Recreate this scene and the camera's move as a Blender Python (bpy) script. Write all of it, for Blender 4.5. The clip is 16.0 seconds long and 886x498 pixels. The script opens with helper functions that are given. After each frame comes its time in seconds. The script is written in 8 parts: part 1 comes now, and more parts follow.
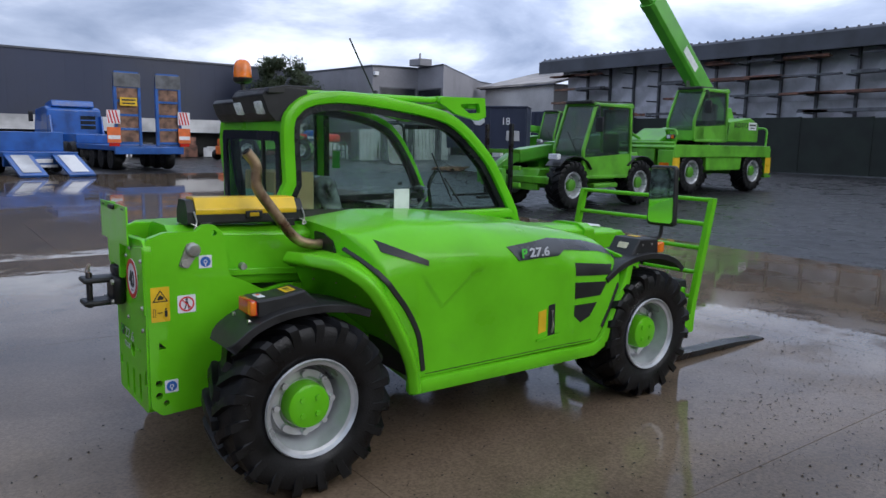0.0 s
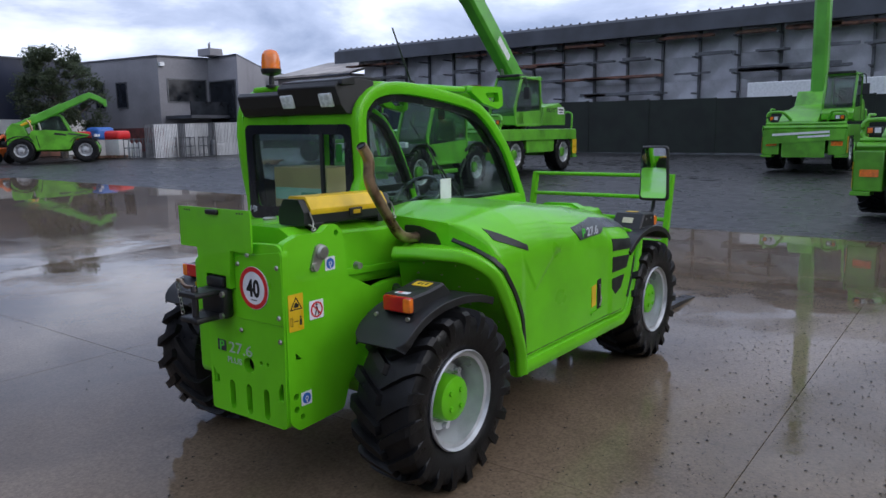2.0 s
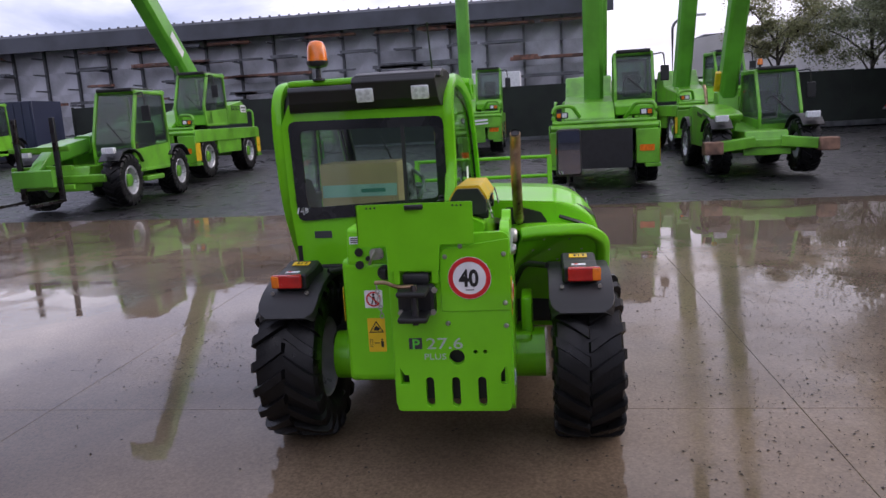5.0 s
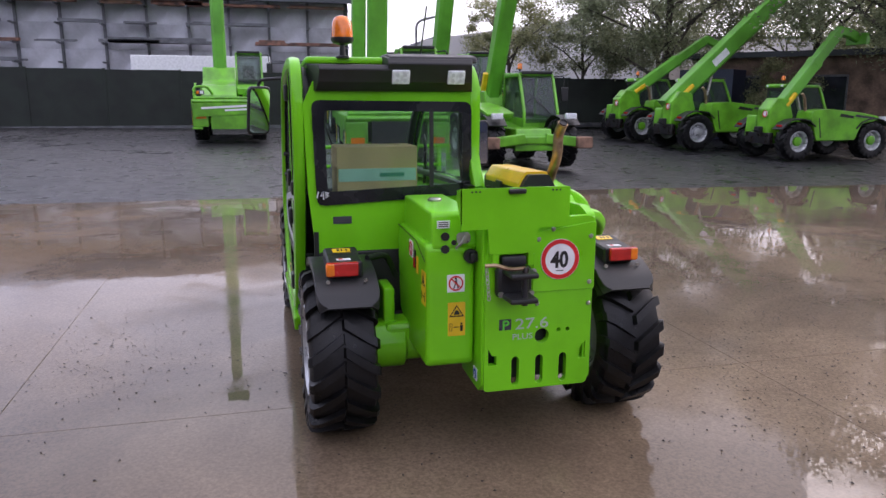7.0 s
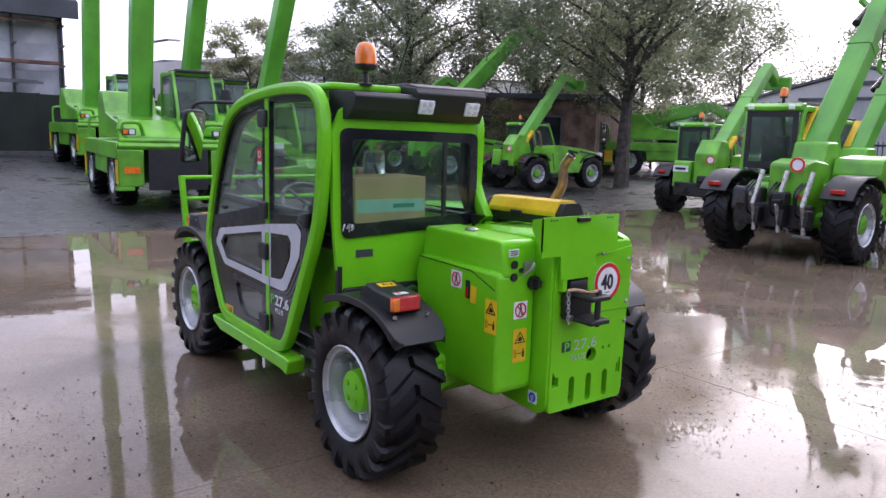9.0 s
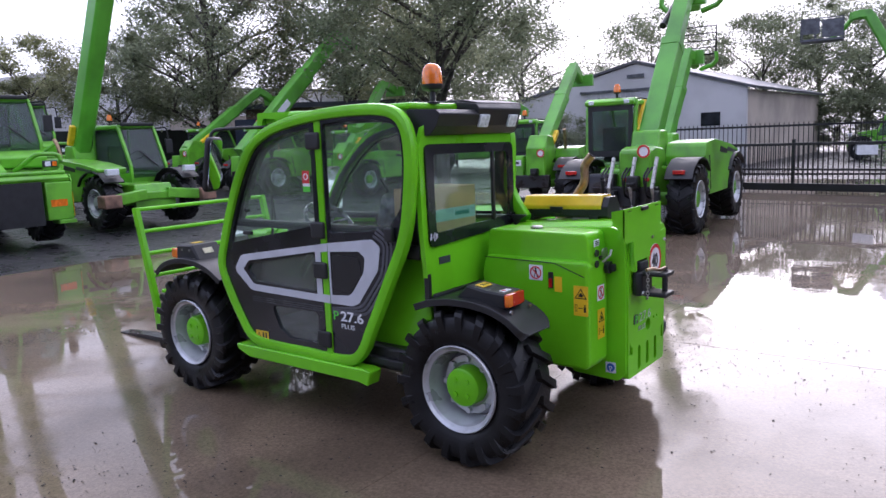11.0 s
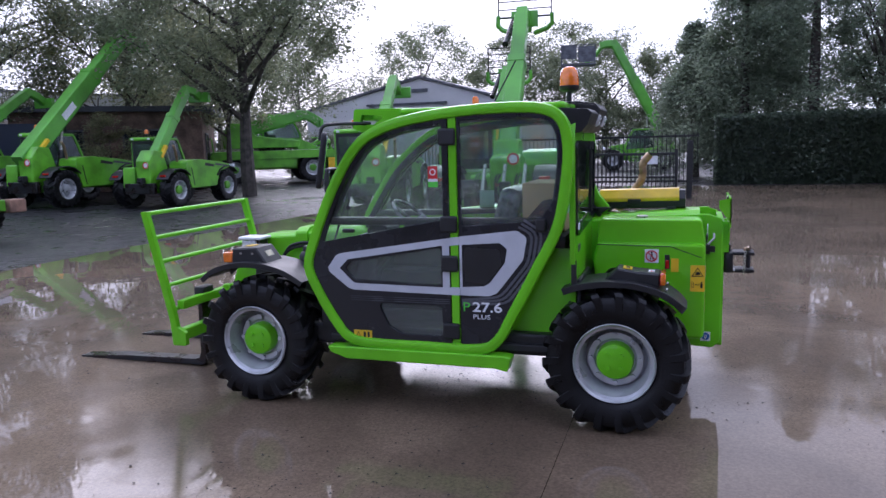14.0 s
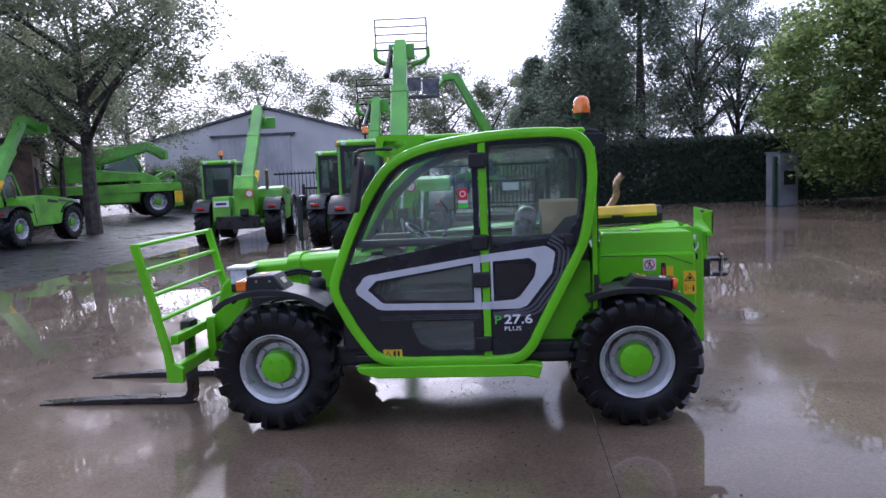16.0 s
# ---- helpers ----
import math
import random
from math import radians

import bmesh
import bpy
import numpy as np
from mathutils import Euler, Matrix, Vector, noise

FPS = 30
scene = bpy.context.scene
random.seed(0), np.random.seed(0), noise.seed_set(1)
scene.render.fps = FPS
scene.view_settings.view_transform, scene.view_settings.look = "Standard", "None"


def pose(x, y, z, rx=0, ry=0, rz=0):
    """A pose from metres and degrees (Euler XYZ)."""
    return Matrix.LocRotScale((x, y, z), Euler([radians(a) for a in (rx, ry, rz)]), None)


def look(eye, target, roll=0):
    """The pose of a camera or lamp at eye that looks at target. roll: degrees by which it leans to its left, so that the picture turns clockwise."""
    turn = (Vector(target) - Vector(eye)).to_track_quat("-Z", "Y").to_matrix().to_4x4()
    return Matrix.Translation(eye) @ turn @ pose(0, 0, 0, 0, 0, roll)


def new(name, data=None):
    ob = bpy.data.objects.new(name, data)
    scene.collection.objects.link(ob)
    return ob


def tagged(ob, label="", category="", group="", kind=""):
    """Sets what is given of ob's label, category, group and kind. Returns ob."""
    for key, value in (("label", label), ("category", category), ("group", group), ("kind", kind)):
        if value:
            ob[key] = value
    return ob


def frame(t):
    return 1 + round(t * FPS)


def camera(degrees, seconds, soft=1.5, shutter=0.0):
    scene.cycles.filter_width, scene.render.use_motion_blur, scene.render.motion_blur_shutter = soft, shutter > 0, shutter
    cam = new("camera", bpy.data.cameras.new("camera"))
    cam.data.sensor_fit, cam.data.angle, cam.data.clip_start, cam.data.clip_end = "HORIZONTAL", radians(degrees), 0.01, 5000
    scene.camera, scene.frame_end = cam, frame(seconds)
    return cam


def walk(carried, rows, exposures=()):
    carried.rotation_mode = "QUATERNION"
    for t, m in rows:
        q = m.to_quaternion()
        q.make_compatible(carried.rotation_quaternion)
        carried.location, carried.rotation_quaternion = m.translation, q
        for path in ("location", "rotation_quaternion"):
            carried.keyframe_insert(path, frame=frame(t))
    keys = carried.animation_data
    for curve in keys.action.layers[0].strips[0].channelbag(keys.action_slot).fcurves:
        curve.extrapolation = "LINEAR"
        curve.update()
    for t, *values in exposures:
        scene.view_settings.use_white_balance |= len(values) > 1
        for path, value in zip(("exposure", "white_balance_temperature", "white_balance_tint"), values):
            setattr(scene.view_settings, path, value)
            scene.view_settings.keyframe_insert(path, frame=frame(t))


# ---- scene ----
cam = camera(62.2, 16.0)
PATH = [
    (0, (-2.675, -3.877, 1.691), (-1.494, -2.29, 1.4), 1.0),
    (0.5, (-3.018, -3.621, 1.688), (-1.728, -2.121, 1.395), -0.5),
    (1, (-3.308, -3.396, 1.684), (-1.947, -1.966, 1.362), 0.8),
    (1.5, (-3.541, -3.076, 1.684), (-2.085, -1.748, 1.345), -0.2),
    (2, (-3.846, -2.794, 1.685), (-2.262, -1.614, 1.368), -0.9),
    (2.5, (-4.099, -2.447, 1.708), (-2.422, -1.424, 1.333), -0.5),
    (3, (-4.302, -2.106, 1.696), (-2.584, -1.157, 1.314), -3.2),
    (3.2, (-4.382, -1.974, 1.705), (-2.619, -1.112, 1.317), -2.2),
    (5.3, (-4.979, -0.28, 1.729), (-3.014, -0.153, 1.382), -1.2),
    (5.5, (-4.977, -0.098, 1.719), (-3.007, -0.065, 1.373), 0.4),
    (6, (-4.928, 0.313, 1.704), (-2.966, 0.211, 1.328), -1.8),
    (6.5, (-4.937, 0.703, 1.731), (-2.999, 0.352, 1.386), -0.0),
    (7, (-4.903, 1.122, 1.75), (-3.006, 0.634, 1.347), 0.1),
    (7.5, (-4.743, 1.477, 1.726), (-2.916, 0.746, 1.369), -0.1),
    (8, (-4.587, 1.822, 1.748), (-2.808, 0.963, 1.433), 1.2),
    (8.5, (-4.445, 2.231, 1.758), (-2.782, 1.171, 1.423), 1.6),
    (9, (-4.221, 2.579, 1.724), (-2.633, 1.404, 1.414), 1.7),
    (9.5, (-3.965, 2.883, 1.767), (-2.473, 1.591, 1.441), -0.4),
    (9.7, (-3.882, 3.01, 1.766), (-2.446, 1.649, 1.474), -0.75),
    (11.8, (-3.08, 4.273, 1.764), (-1.971, 2.635, 1.472), -1.4),
    (12, (-2.981, 4.341, 1.77), (-1.901, 2.679, 1.502), -1.1),
    (12.5, (-2.64, 4.498, 1.757), (-1.67, 2.773, 1.466), -2.2),
    (13, (-2.287, 4.739, 1.744), (-1.473, 2.931, 1.484), -0.9),
    (13.5, (-1.93, 4.976, 1.772), (-1.233, 3.123, 1.486), -0.8),
    (14, (-1.559, 5.09, 1.746), (-0.935, 3.212, 1.46), -1.6),
    (14.5, (-1.199, 5.219, 1.746), (-0.634, 3.316, 1.506), -1.5),
    (15, (-0.874, 5.323, 1.756), (-0.43, 3.389, 1.502), -2.2),
    (15.5, (-0.643, 5.509, 1.741), (-0.298, 3.554, 1.496), -2.6),
    (16, (-0.4, 5.569, 1.747), (-0.218, 3.589, 1.526), -2.5),
]
EXPOSURES = [(0.0, -0.10, 5850, 13), (3.0, -0.05, 5850, 18), (5.5, 0.34, 6450, 27), (7.0, 0.76, 6450, 27), (8.0, 0.88, 6300, 26), (9.5, 0.82, 6050, 26), (12.0, 0.62, 5750, 27), (13.5, 0.54, 5600, 27), (16.0, 0.52, 5500, 27)]
walk(cam, [(t, look(eye, target, roll)) for t, eye, target, roll in PATH], EXPOSURES)

# ---------------------------------------------------------------- light
SUN_AZ, SUN_EL = radians(-66), radians(24)
SUN_DIR = Vector((math.cos(SUN_EL) * math.cos(SUN_AZ), math.cos(SUN_EL) * math.sin(SUN_AZ), math.sin(SUN_EL)))

sun_data = bpy.data.lights.new("sun", "SUN")
sun_data.energy, sun_data.angle, sun_data.color = 1.10, radians(42), (1.0, 0.95, 0.88)
sun = new("sun", sun_data)
sun.matrix_basis = look(SUN_DIR * 60, (0, 0, 0))

world = bpy.data.worlds.new("overcast_sky")
scene.world = world
world.use_nodes = True
wn, wl = world.node_tree.nodes, world.node_tree.links
wn.clear()


def wnode(kind, operation="", data_type=""):
    n = wn.new(kind)
    if operation:
        n.operation = operation
    if data_type:
        n.data_type = data_type
    return n


w_out, w_bg = wnode("ShaderNodeOutputWorld"), wnode("ShaderNodeBackground")
w_tc = wnode("ShaderNodeTexCoord")
w_sky = wnode("ShaderNodeTexSky")
w_sky.sky_type, w_sky.sun_disc = "NISHITA", False
w_sky.sun_elevation, w_sky.sun_rotation = SUN_EL, math.pi / 2 - SUN_AZ
w_sky.altitude, w_sky.air_density, w_sky.dust_density = 50, 1.2, 2.0
w_sep = wnode("ShaderNodeSeparateXYZ")
wl.new(w_tc.outputs["Generated"], w_sep.inputs[0])
# flatten the clouds towards the horizon
w_den = wnode("ShaderNodeMath", operation="ADD")
w_den.inputs[1].default_value = 0.22
w_abs = wnode("ShaderNodeMath", operation="ABSOLUTE")
wl.new(w_sep.outputs[2], w_abs.inputs[0])
wl.new(w_abs.outputs[0], w_den.inputs[0])
w_dx, w_dy = wnode("ShaderNodeMath", operation="DIVIDE"), wnode("ShaderNodeMath", operation="DIVIDE")
wl.new(w_sep.outputs[0], w_dx.inputs[0])
wl.new(w_den.outputs[0], w_dx.inputs[1])
wl.new(w_sep.outputs[1], w_dy.inputs[0])
wl.new(w_den.outputs[0], w_dy.inputs[1])
w_com = wnode("ShaderNodeCombineXYZ")
wl.new(w_dx.outputs[0], w_com.inputs[0])
wl.new(w_dy.outputs[0], w_com.inputs[1])
w_noise = wnode("ShaderNodeTexNoise")
w_noise.inputs["Scale"].default_value, w_noise.inputs["Detail"].default_value = 1.15, 7
w_noise.inputs["Roughness"].default_value, w_noise.inputs["Distortion"].default_value = 0.55, 0.3
wl.new(w_com.outputs[0], w_noise.inputs["Vector"])
w_ramp = wnode("ShaderNodeValToRGB")
w_ramp.color_ramp.elements[0].position, w_ramp.color_ramp.elements[0].color = 0.36, (0.45, 0.54, 0.74, 1)
w_ramp.color_ramp.elements[1].position, w_ramp.color_ramp.elements[1].color = 0.66, (1.65, 1.69, 1.76, 1)
mid_el = w_ramp.color_ramp.elements.new(0.5)
mid_el.color = (0.78, 0.87, 1.07, 1)
wl.new(w_noise.outputs[0], w_ramp.inputs[0])
# the veiled sun brightens the cloud around it
w_dot = wnode("ShaderNodeVectorMath", operation="DOT_PRODUCT")
w_dot.inputs[1].default_value = SUN_DIR
wl.new(w_tc.outputs["Generated"], w_dot.inputs[0])
w_glow = wnode("ShaderNodeMapRange")
w_glow.interpolation_type = "SMOOTHSTEP"
w_glow.inputs[1].default_value, w_glow.inputs[2].default_value = -0.05, 1.0
w_glow.inputs[3].default_value, w_glow.inputs[4].default_value = 0.0, 1.0
wl.new(w_dot.outputs["Value"], w_glow.inputs[0])
w_gcol = wnode("ShaderNodeMix", data_type="RGBA")
w_gcol.inputs[7].default_value = (1.08, 1.10, 1.15, 1)
wl.new(w_glow.outputs[0], w_gcol.inputs[0])
wl.new(w_ramp.outputs[0], w_gcol.inputs[6])
w_scale = wnode("ShaderNodeVectorMath", operation="SCALE")
w_scale.inputs["Scale"].default_value = 0.1
wl.new(w_sky.outputs[0], w_scale.inputs[0])
w_mix = wnode("ShaderNodeMix", data_type="RGBA")
w_mix.inputs[0].default_value = 0.9
wl.new(w_scale.outputs[0], w_mix.inputs[6])
wl.new(w_gcol.outputs[2], w_mix.inputs[7])
# sky dimmed away from the sun, to darken the faces turned that way
w_far = wnode("ShaderNodeMapRange")
w_far.interpolation_type = "SMOOTHSTEP"
w_far.inputs[1].default_value, w_far.inputs[2].default_value = -0.85, -0.10
w_far.inputs[3].default_value, w_far.inputs[4].default_value = 0.74, 1.0
wl.new(w_dot.outputs["Value"], w_far.inputs[0])
w_dim = wnode("ShaderNodeVectorMath", operation="SCALE")
wl.new(w_mix.outputs[2], w_dim.inputs[0])
wl.new(w_far.outputs[0], w_dim.inputs["Scale"])
wl.new(w_dim.outputs[0], w_bg.inputs[0])
w_bg.inputs[1].default_value = 1.0
wl.new(w_bg.outputs[0], w_out.inputs[0])

# ---------------------------------------------------------------- materials


def material(name, base, rough=0.5, metal=0.0, vary=0.12, scale=6.0, bump=0.0, bump_scale=60.0, coat=0.0, coat_rough=0.08,
             second=None, spot=0.0, rough_vary=0.1, per_object=0.0, spec=0.5):
    """A painted, rubber, metal or stone surface: base colour with broad stains and fine grain."""
    m = bpy.data.materials.new(name)
    m.use_nodes = True
    nodes, links = m.node_tree.nodes, m.node_tree.links
    bsdf = nodes["Principled BSDF"]
    tc = nodes.new("ShaderNodeTexCoord")
    big = nodes.new("ShaderNodeTexNoise")
    big.inputs["Scale"].default_value, big.inputs["Detail"].default_value = scale, 5
    links.new(tc.outputs["Object"], big.inputs["Vector"])
    fine = nodes.new("ShaderNodeTexNoise")
    fine.inputs["Scale"].default_value, fine.inputs["Detail"].default_value = bump_scale, 3
    links.new(tc.outputs["Object"], fine.inputs["Vector"])
    mix = nodes.new("ShaderNodeMix")
    mix.data_type = "RGBA"
    dark = second or tuple(c * (1 - 2.2 * vary) for c in base)
    mix.inputs[6].default_value = (*dark, 1)
    mix.inputs[7].default_value = (*[min(1, c * (1 + vary)) for c in base], 1)
    ramp = nodes.new("ShaderNodeMapRange")
    ramp.inputs[1].default_value, ramp.inputs[2].default_value = 0.34, 0.62
    links.new(big.outputs[0], ramp.inputs[0])
    links.new(ramp.outputs[0], mix.inputs[0])
    last = mix.outputs[2]
    if spot:
        grain = nodes.new("ShaderNodeMix")
        grain.data_type, grain.blend_type = "RGBA", "MULTIPLY"
        grain.inputs[0].default_value = spot
        links.new(last, grain.inputs[6])
        gr = nodes.new("ShaderNodeMapRange")
        gr.inputs[1].default_value, gr.inputs[2].default_value, gr.inputs[3].default_value = 0.3, 0.7, 0.35
        gr.inputs[4].default_value = 1.25
        links.new(fine.outputs[0], gr.inputs[0])
        links.new(gr.outputs[0], grain.inputs[7])
        last = grain.outputs[2]
    if per_object:
        info = nodes.new("ShaderNodeObjectInfo")
        hsv = nodes.new("ShaderNodeHueSaturation")
        pr = nodes.new("ShaderNodeMapRange")
        pr.inputs[3].default_value, pr.inputs[4].default_value = 1 - per_object, 1 + per_object
        links.new(info.outputs["Random"], pr.inputs[0])
        links.new(pr.outputs[0], hsv.inputs["Value"])
        links.new(last, hsv.inputs["Color"])
        last = hsv.outputs[0]
    links.new(last, bsdf.inputs["Base Color"])
    rr = nodes.new("ShaderNodeMapRange")
    rr.inputs[1].default_value, rr.inputs[2].default_value = 0.3, 0.7
    rr.inputs[3].default_value, rr.inputs[4].default_value = max(0.02, rough - rough_vary), min(1, rough + rough_vary)
    links.new(big.outputs[0], rr.inputs[0])
    links.new(rr.outputs[0], bsdf.inputs["Roughness"])
    bsdf.inputs["Metallic"].default_value = metal
    bsdf.inputs["Specular IOR Level"].default_value = spec
    bsdf.inputs["Coat Weight"].default_value, bsdf.inputs["Coat Roughness"].default_value = coat, coat_rough
    if bump:
        bn = nodes.new("ShaderNodeBump")
        bn.inputs["Strength"].default_value, bn.inputs["Distance"].default_value = bump, 0.01
        links.new(fine.outputs[0], bn.inputs["Height"])
        links.new(bn.outputs[0], bsdf.inputs["Normal"])
    return m


def glass_material(name, tint=(0.75, 0.82, 0.8), rough=0.02, dirt=0.06):
    """A pane: tinted see-through with a mirror-like skin and a film of rain and dirt."""
    m = bpy.data.materials.new(name)
    m.use_nodes = True
    nodes, links = m.node_tree.nodes, m.node_tree.links
    nodes.remove(nodes["Principled BSDF"])
    out = nodes["Material Output"]
    clear, gloss, film = (nodes.new(k) for k in ("ShaderNodeBsdfTransparent", "ShaderNodeBsdfGlossy", "ShaderNodeBsdfDiffuse"))
    clear.inputs[0].default_value = (*tint, 1)
    gloss.inputs["Roughness"].default_value = rough
    film.inputs[0].default_value = (0.55, 0.58, 0.58, 1)
    facing, steep, fres = nodes.new("ShaderNodeLayerWeight"), nodes.new("ShaderNodeMath"), nodes.new("ShaderNodeMath")
    facing.inputs["Blend"].default_value = 0.5
    steep.operation, fres.operation = "POWER", "MULTIPLY_ADD"
    steep.inputs[1].default_value, fres.inputs[1].default_value, fres.inputs[2].default_value = 4.0, 0.6, 0.03
    links.new(facing.outputs["Facing"], steep.inputs[0])
    links.new(steep.outputs[0], fres.inputs[0])
    one, two = nodes.new("ShaderNodeMixShader"), nodes.new("ShaderNodeMixShader")
    noise_tex, mr, tc = nodes.new("ShaderNodeTexNoise"), nodes.new("ShaderNodeMapRange"), nodes.new("ShaderNodeTexCoord")
    noise_tex.inputs["Scale"].default_value, noise_tex.inputs["Detail"].default_value = 2.2, 4
    links.new(tc.outputs["Object"], noise_tex.inputs["Vector"])
    mr.inputs[1].default_value, mr.inputs[2].default_value = 0.4, 0.75
    mr.inputs[3].default_value, mr.inputs[4].default_value = dirt * 0.7, dirt * 1.35
    links.new(noise_tex.outputs[0], mr.inputs[0])
    links.new(mr.outputs[0], one.inputs[0])
    links.new(clear.outputs[0], one.inputs[1])
    thin, both = nodes.new("ShaderNodeBsdfTranslucent"), nodes.new("ShaderNodeMixShader")
    thin.inputs[0].default_value = (0.80, 0.83, 0.82, 1)
    both.inputs[0].default_value = 0.7
    links.new(film.outputs[0], both.inputs[1])
    links.new(thin.outputs[0], both.inputs[2])
    links.new(both.outputs[0], one.inputs[2])
    links.new(fres.outputs[0], two.inputs[0])
    links.new(one.outputs[0], two.inputs[1])
    links.new(gloss.outputs[0], two.inputs[2])
    links.new(two.outputs[0], out.inputs[0])
    return m


def wet_ground(name, dry, wet, puddle_scale, low, high, film_rough, grit_scale, bump, puddle_gloss=0.03, seed=0.0, damp=0.55):
    """Rain-soaked ground: standing water lies in broad shallow pools, the rest is damp and rougher."""
    m = bpy.data.materials.new(name)
    m.use_nodes = True
    nodes, links = m.node_tree.nodes, m.node_tree.links
    bsdf = nodes["Principled BSDF"]
    geo = nodes.new("ShaderNodeNewGeometry")

    def noise_at(scale, detail, rough=0.5, dist=0.0, off=0.0):
        mp, nz = nodes.new("ShaderNodeMapping"), nodes.new("ShaderNodeTexNoise")
        mp.inputs["Location"].default_value = (off + seed, off * 0.7, 0)
        links.new(geo.outputs["Position"], mp.inputs[0])
        links.new(mp.outputs[0], nz.inputs["Vector"])
        nz.inputs["Scale"].default_value, nz.inputs["Detail"].default_value = scale, detail
        nz.inputs["Roughness"].default_value, nz.inputs["Distortion"].default_value = rough, dist
        return nz.outputs[0]

    def ranged(value, a, b, c, d, kind="SMOOTHSTEP"):
        mr = nodes.new("ShaderNodeMapRange")
        mr.interpolation_type = kind
        for i, v in enumerate((a, b, c, d)):
            mr.inputs[i + 1].default_value = v
        links.new(value, mr.inputs[0])
        return mr.outputs[0]

    broad, ragged = noise_at(puddle_scale, 4, 0.5, 0.6, 3.1), noise_at(puddle_scale * 7, 8, 0.62, 0.9, 6.3)
    blend = nodes.new("ShaderNodeMix")
    blend.inputs[0].default_value = 0.42
    links.new(broad, blend.inputs[2])
    links.new(ragged, blend.inputs[3])
    pool = ranged(blend.outputs[0], low, high, 0, 1)
    stain = ranged(noise_at(0.55, 6, 0.6, 0.5, 11.0), 0.35, 0.65, 0, 1)
    grit = noise_at(grit_scale, 4, 0.65, 0, 5.0)
    mixc, mixg = nodes.new("ShaderNodeMix"), nodes.new("ShaderNodeMix")
    mixc.data_type = mixg.data_type = "RGBA"
    mixc.inputs[6].default_value, mixc.inputs[7].default_value = (*dry, 1), (*wet, 1)
    links.new(stain, mixc.inputs[0])
    mixg.blend_type = "MULTIPLY"
    mixg.inputs[0].default_value = 0.8
    links.new(mixc.outputs[2], mixg.inputs[6])
    links.new(ranged(grit, 0.3, 0.7, 0.55, 1.3, "LINEAR"), mixg.inputs[7])
    links.new(mixg.outputs[2], bsdf.inputs["Base Color"])
    bsdf.inputs["Roughness"].default_value = 0.75
    bsdf.inputs["Specular IOR Level"].default_value = 0.12
    bsdf.inputs["Coat IOR"].default_value = 1.29
    links.new(ranged(pool, 0, 1, damp, 1.0, "LINEAR"), bsdf.inputs["Coat Weight"])
    film = ranged(noise_at(2.3, 5, 0.6, 0.3, 8.0), 0.3, 0.7, film_rough * 0.5, film_rough * 1.5, "LINEAR")
    mixr = nodes.new("ShaderNodeMix")
    links.new(pool, mixr.inputs[0])
    links.new(film, mixr.inputs[2])
    mixr.inputs[3].default_value = puddle_gloss
    links.new(mixr.outputs[0], bsdf.inputs["Coat Roughness"])
    # relief: grit stands out where no water covers it; the pools carry a faint ripple
    keep = nodes.new("ShaderNodeMath")
    keep.operation = "SUBTRACT"
    keep.inputs[0].default_value = 1.0
    links.new(pool, keep.inputs[1])
    bn = nodes.new("ShaderNodeBump")
    bn.inputs["Distance"].default_value = bump
    links.new(keep.outputs[0], bn.inputs["Strength"])
    links.new(grit, bn.inputs["Height"])
    rp = nodes.new("ShaderNodeBump")
    rp.inputs["Distance"].default_value, rp.inputs["Strength"].default_value = 0.0025, 0.3
    links.new(noise_at(3.5, 2, 0.5, 0, 2.0), rp.inputs["Height"])
    links.new(rp.outputs[0], bn.inputs["Normal"])
    links.new(bn.outputs[0], bsdf.inputs["Coat Normal"])
    links.new(bn.outputs[0], bsdf.inputs["Normal"])
    return m


def leaf_material(name, a, b):
    m = bpy.data.materials.new(name)
    m.use_nodes = True
    nodes, links = m.node_tree.nodes, m.node_tree.links
    bsdf, geo, mix = nodes["Principled BSDF"], nodes.new("ShaderNodeNewGeometry"), nodes.new("ShaderNodeMix")
    mix.data_type = "RGBA"
    mix.inputs[6].default_value, mix.inputs[7].default_value = (*a, 1), (*b, 1)
    links.new(geo.outputs["Random Per Island"], mix.inputs[0])
    links.new(mix.outputs[2], bsdf.inputs["Base Color"])
    bsdf.inputs["Roughness"].default_value = 0.48
    thin, through_mix = nodes.new("ShaderNodeBsdfTranslucent"), nodes.new("ShaderNodeMix")
    through_mix.data_type = "RGBA"
    through_mix.inputs[6].default_value, through_mix.inputs[7].default_value = (*(1.7 * c for c in a), 1), (*(1.7 * c for c in b), 1)
    links.new(geo.outputs["Random Per Island"], through_mix.inputs[0])
    links.new(through_mix.outputs[2], thin.inputs[0])
    both = nodes.new("ShaderNodeMixShader")
    both.inputs[0].default_value = 0.66
    links.new(bsdf.outputs[0], both.inputs[1])
    links.new(thin.outputs[0], both.inputs[2])
    links.new(both.outputs[0], nodes["Material Output"].inputs[0])
    return m


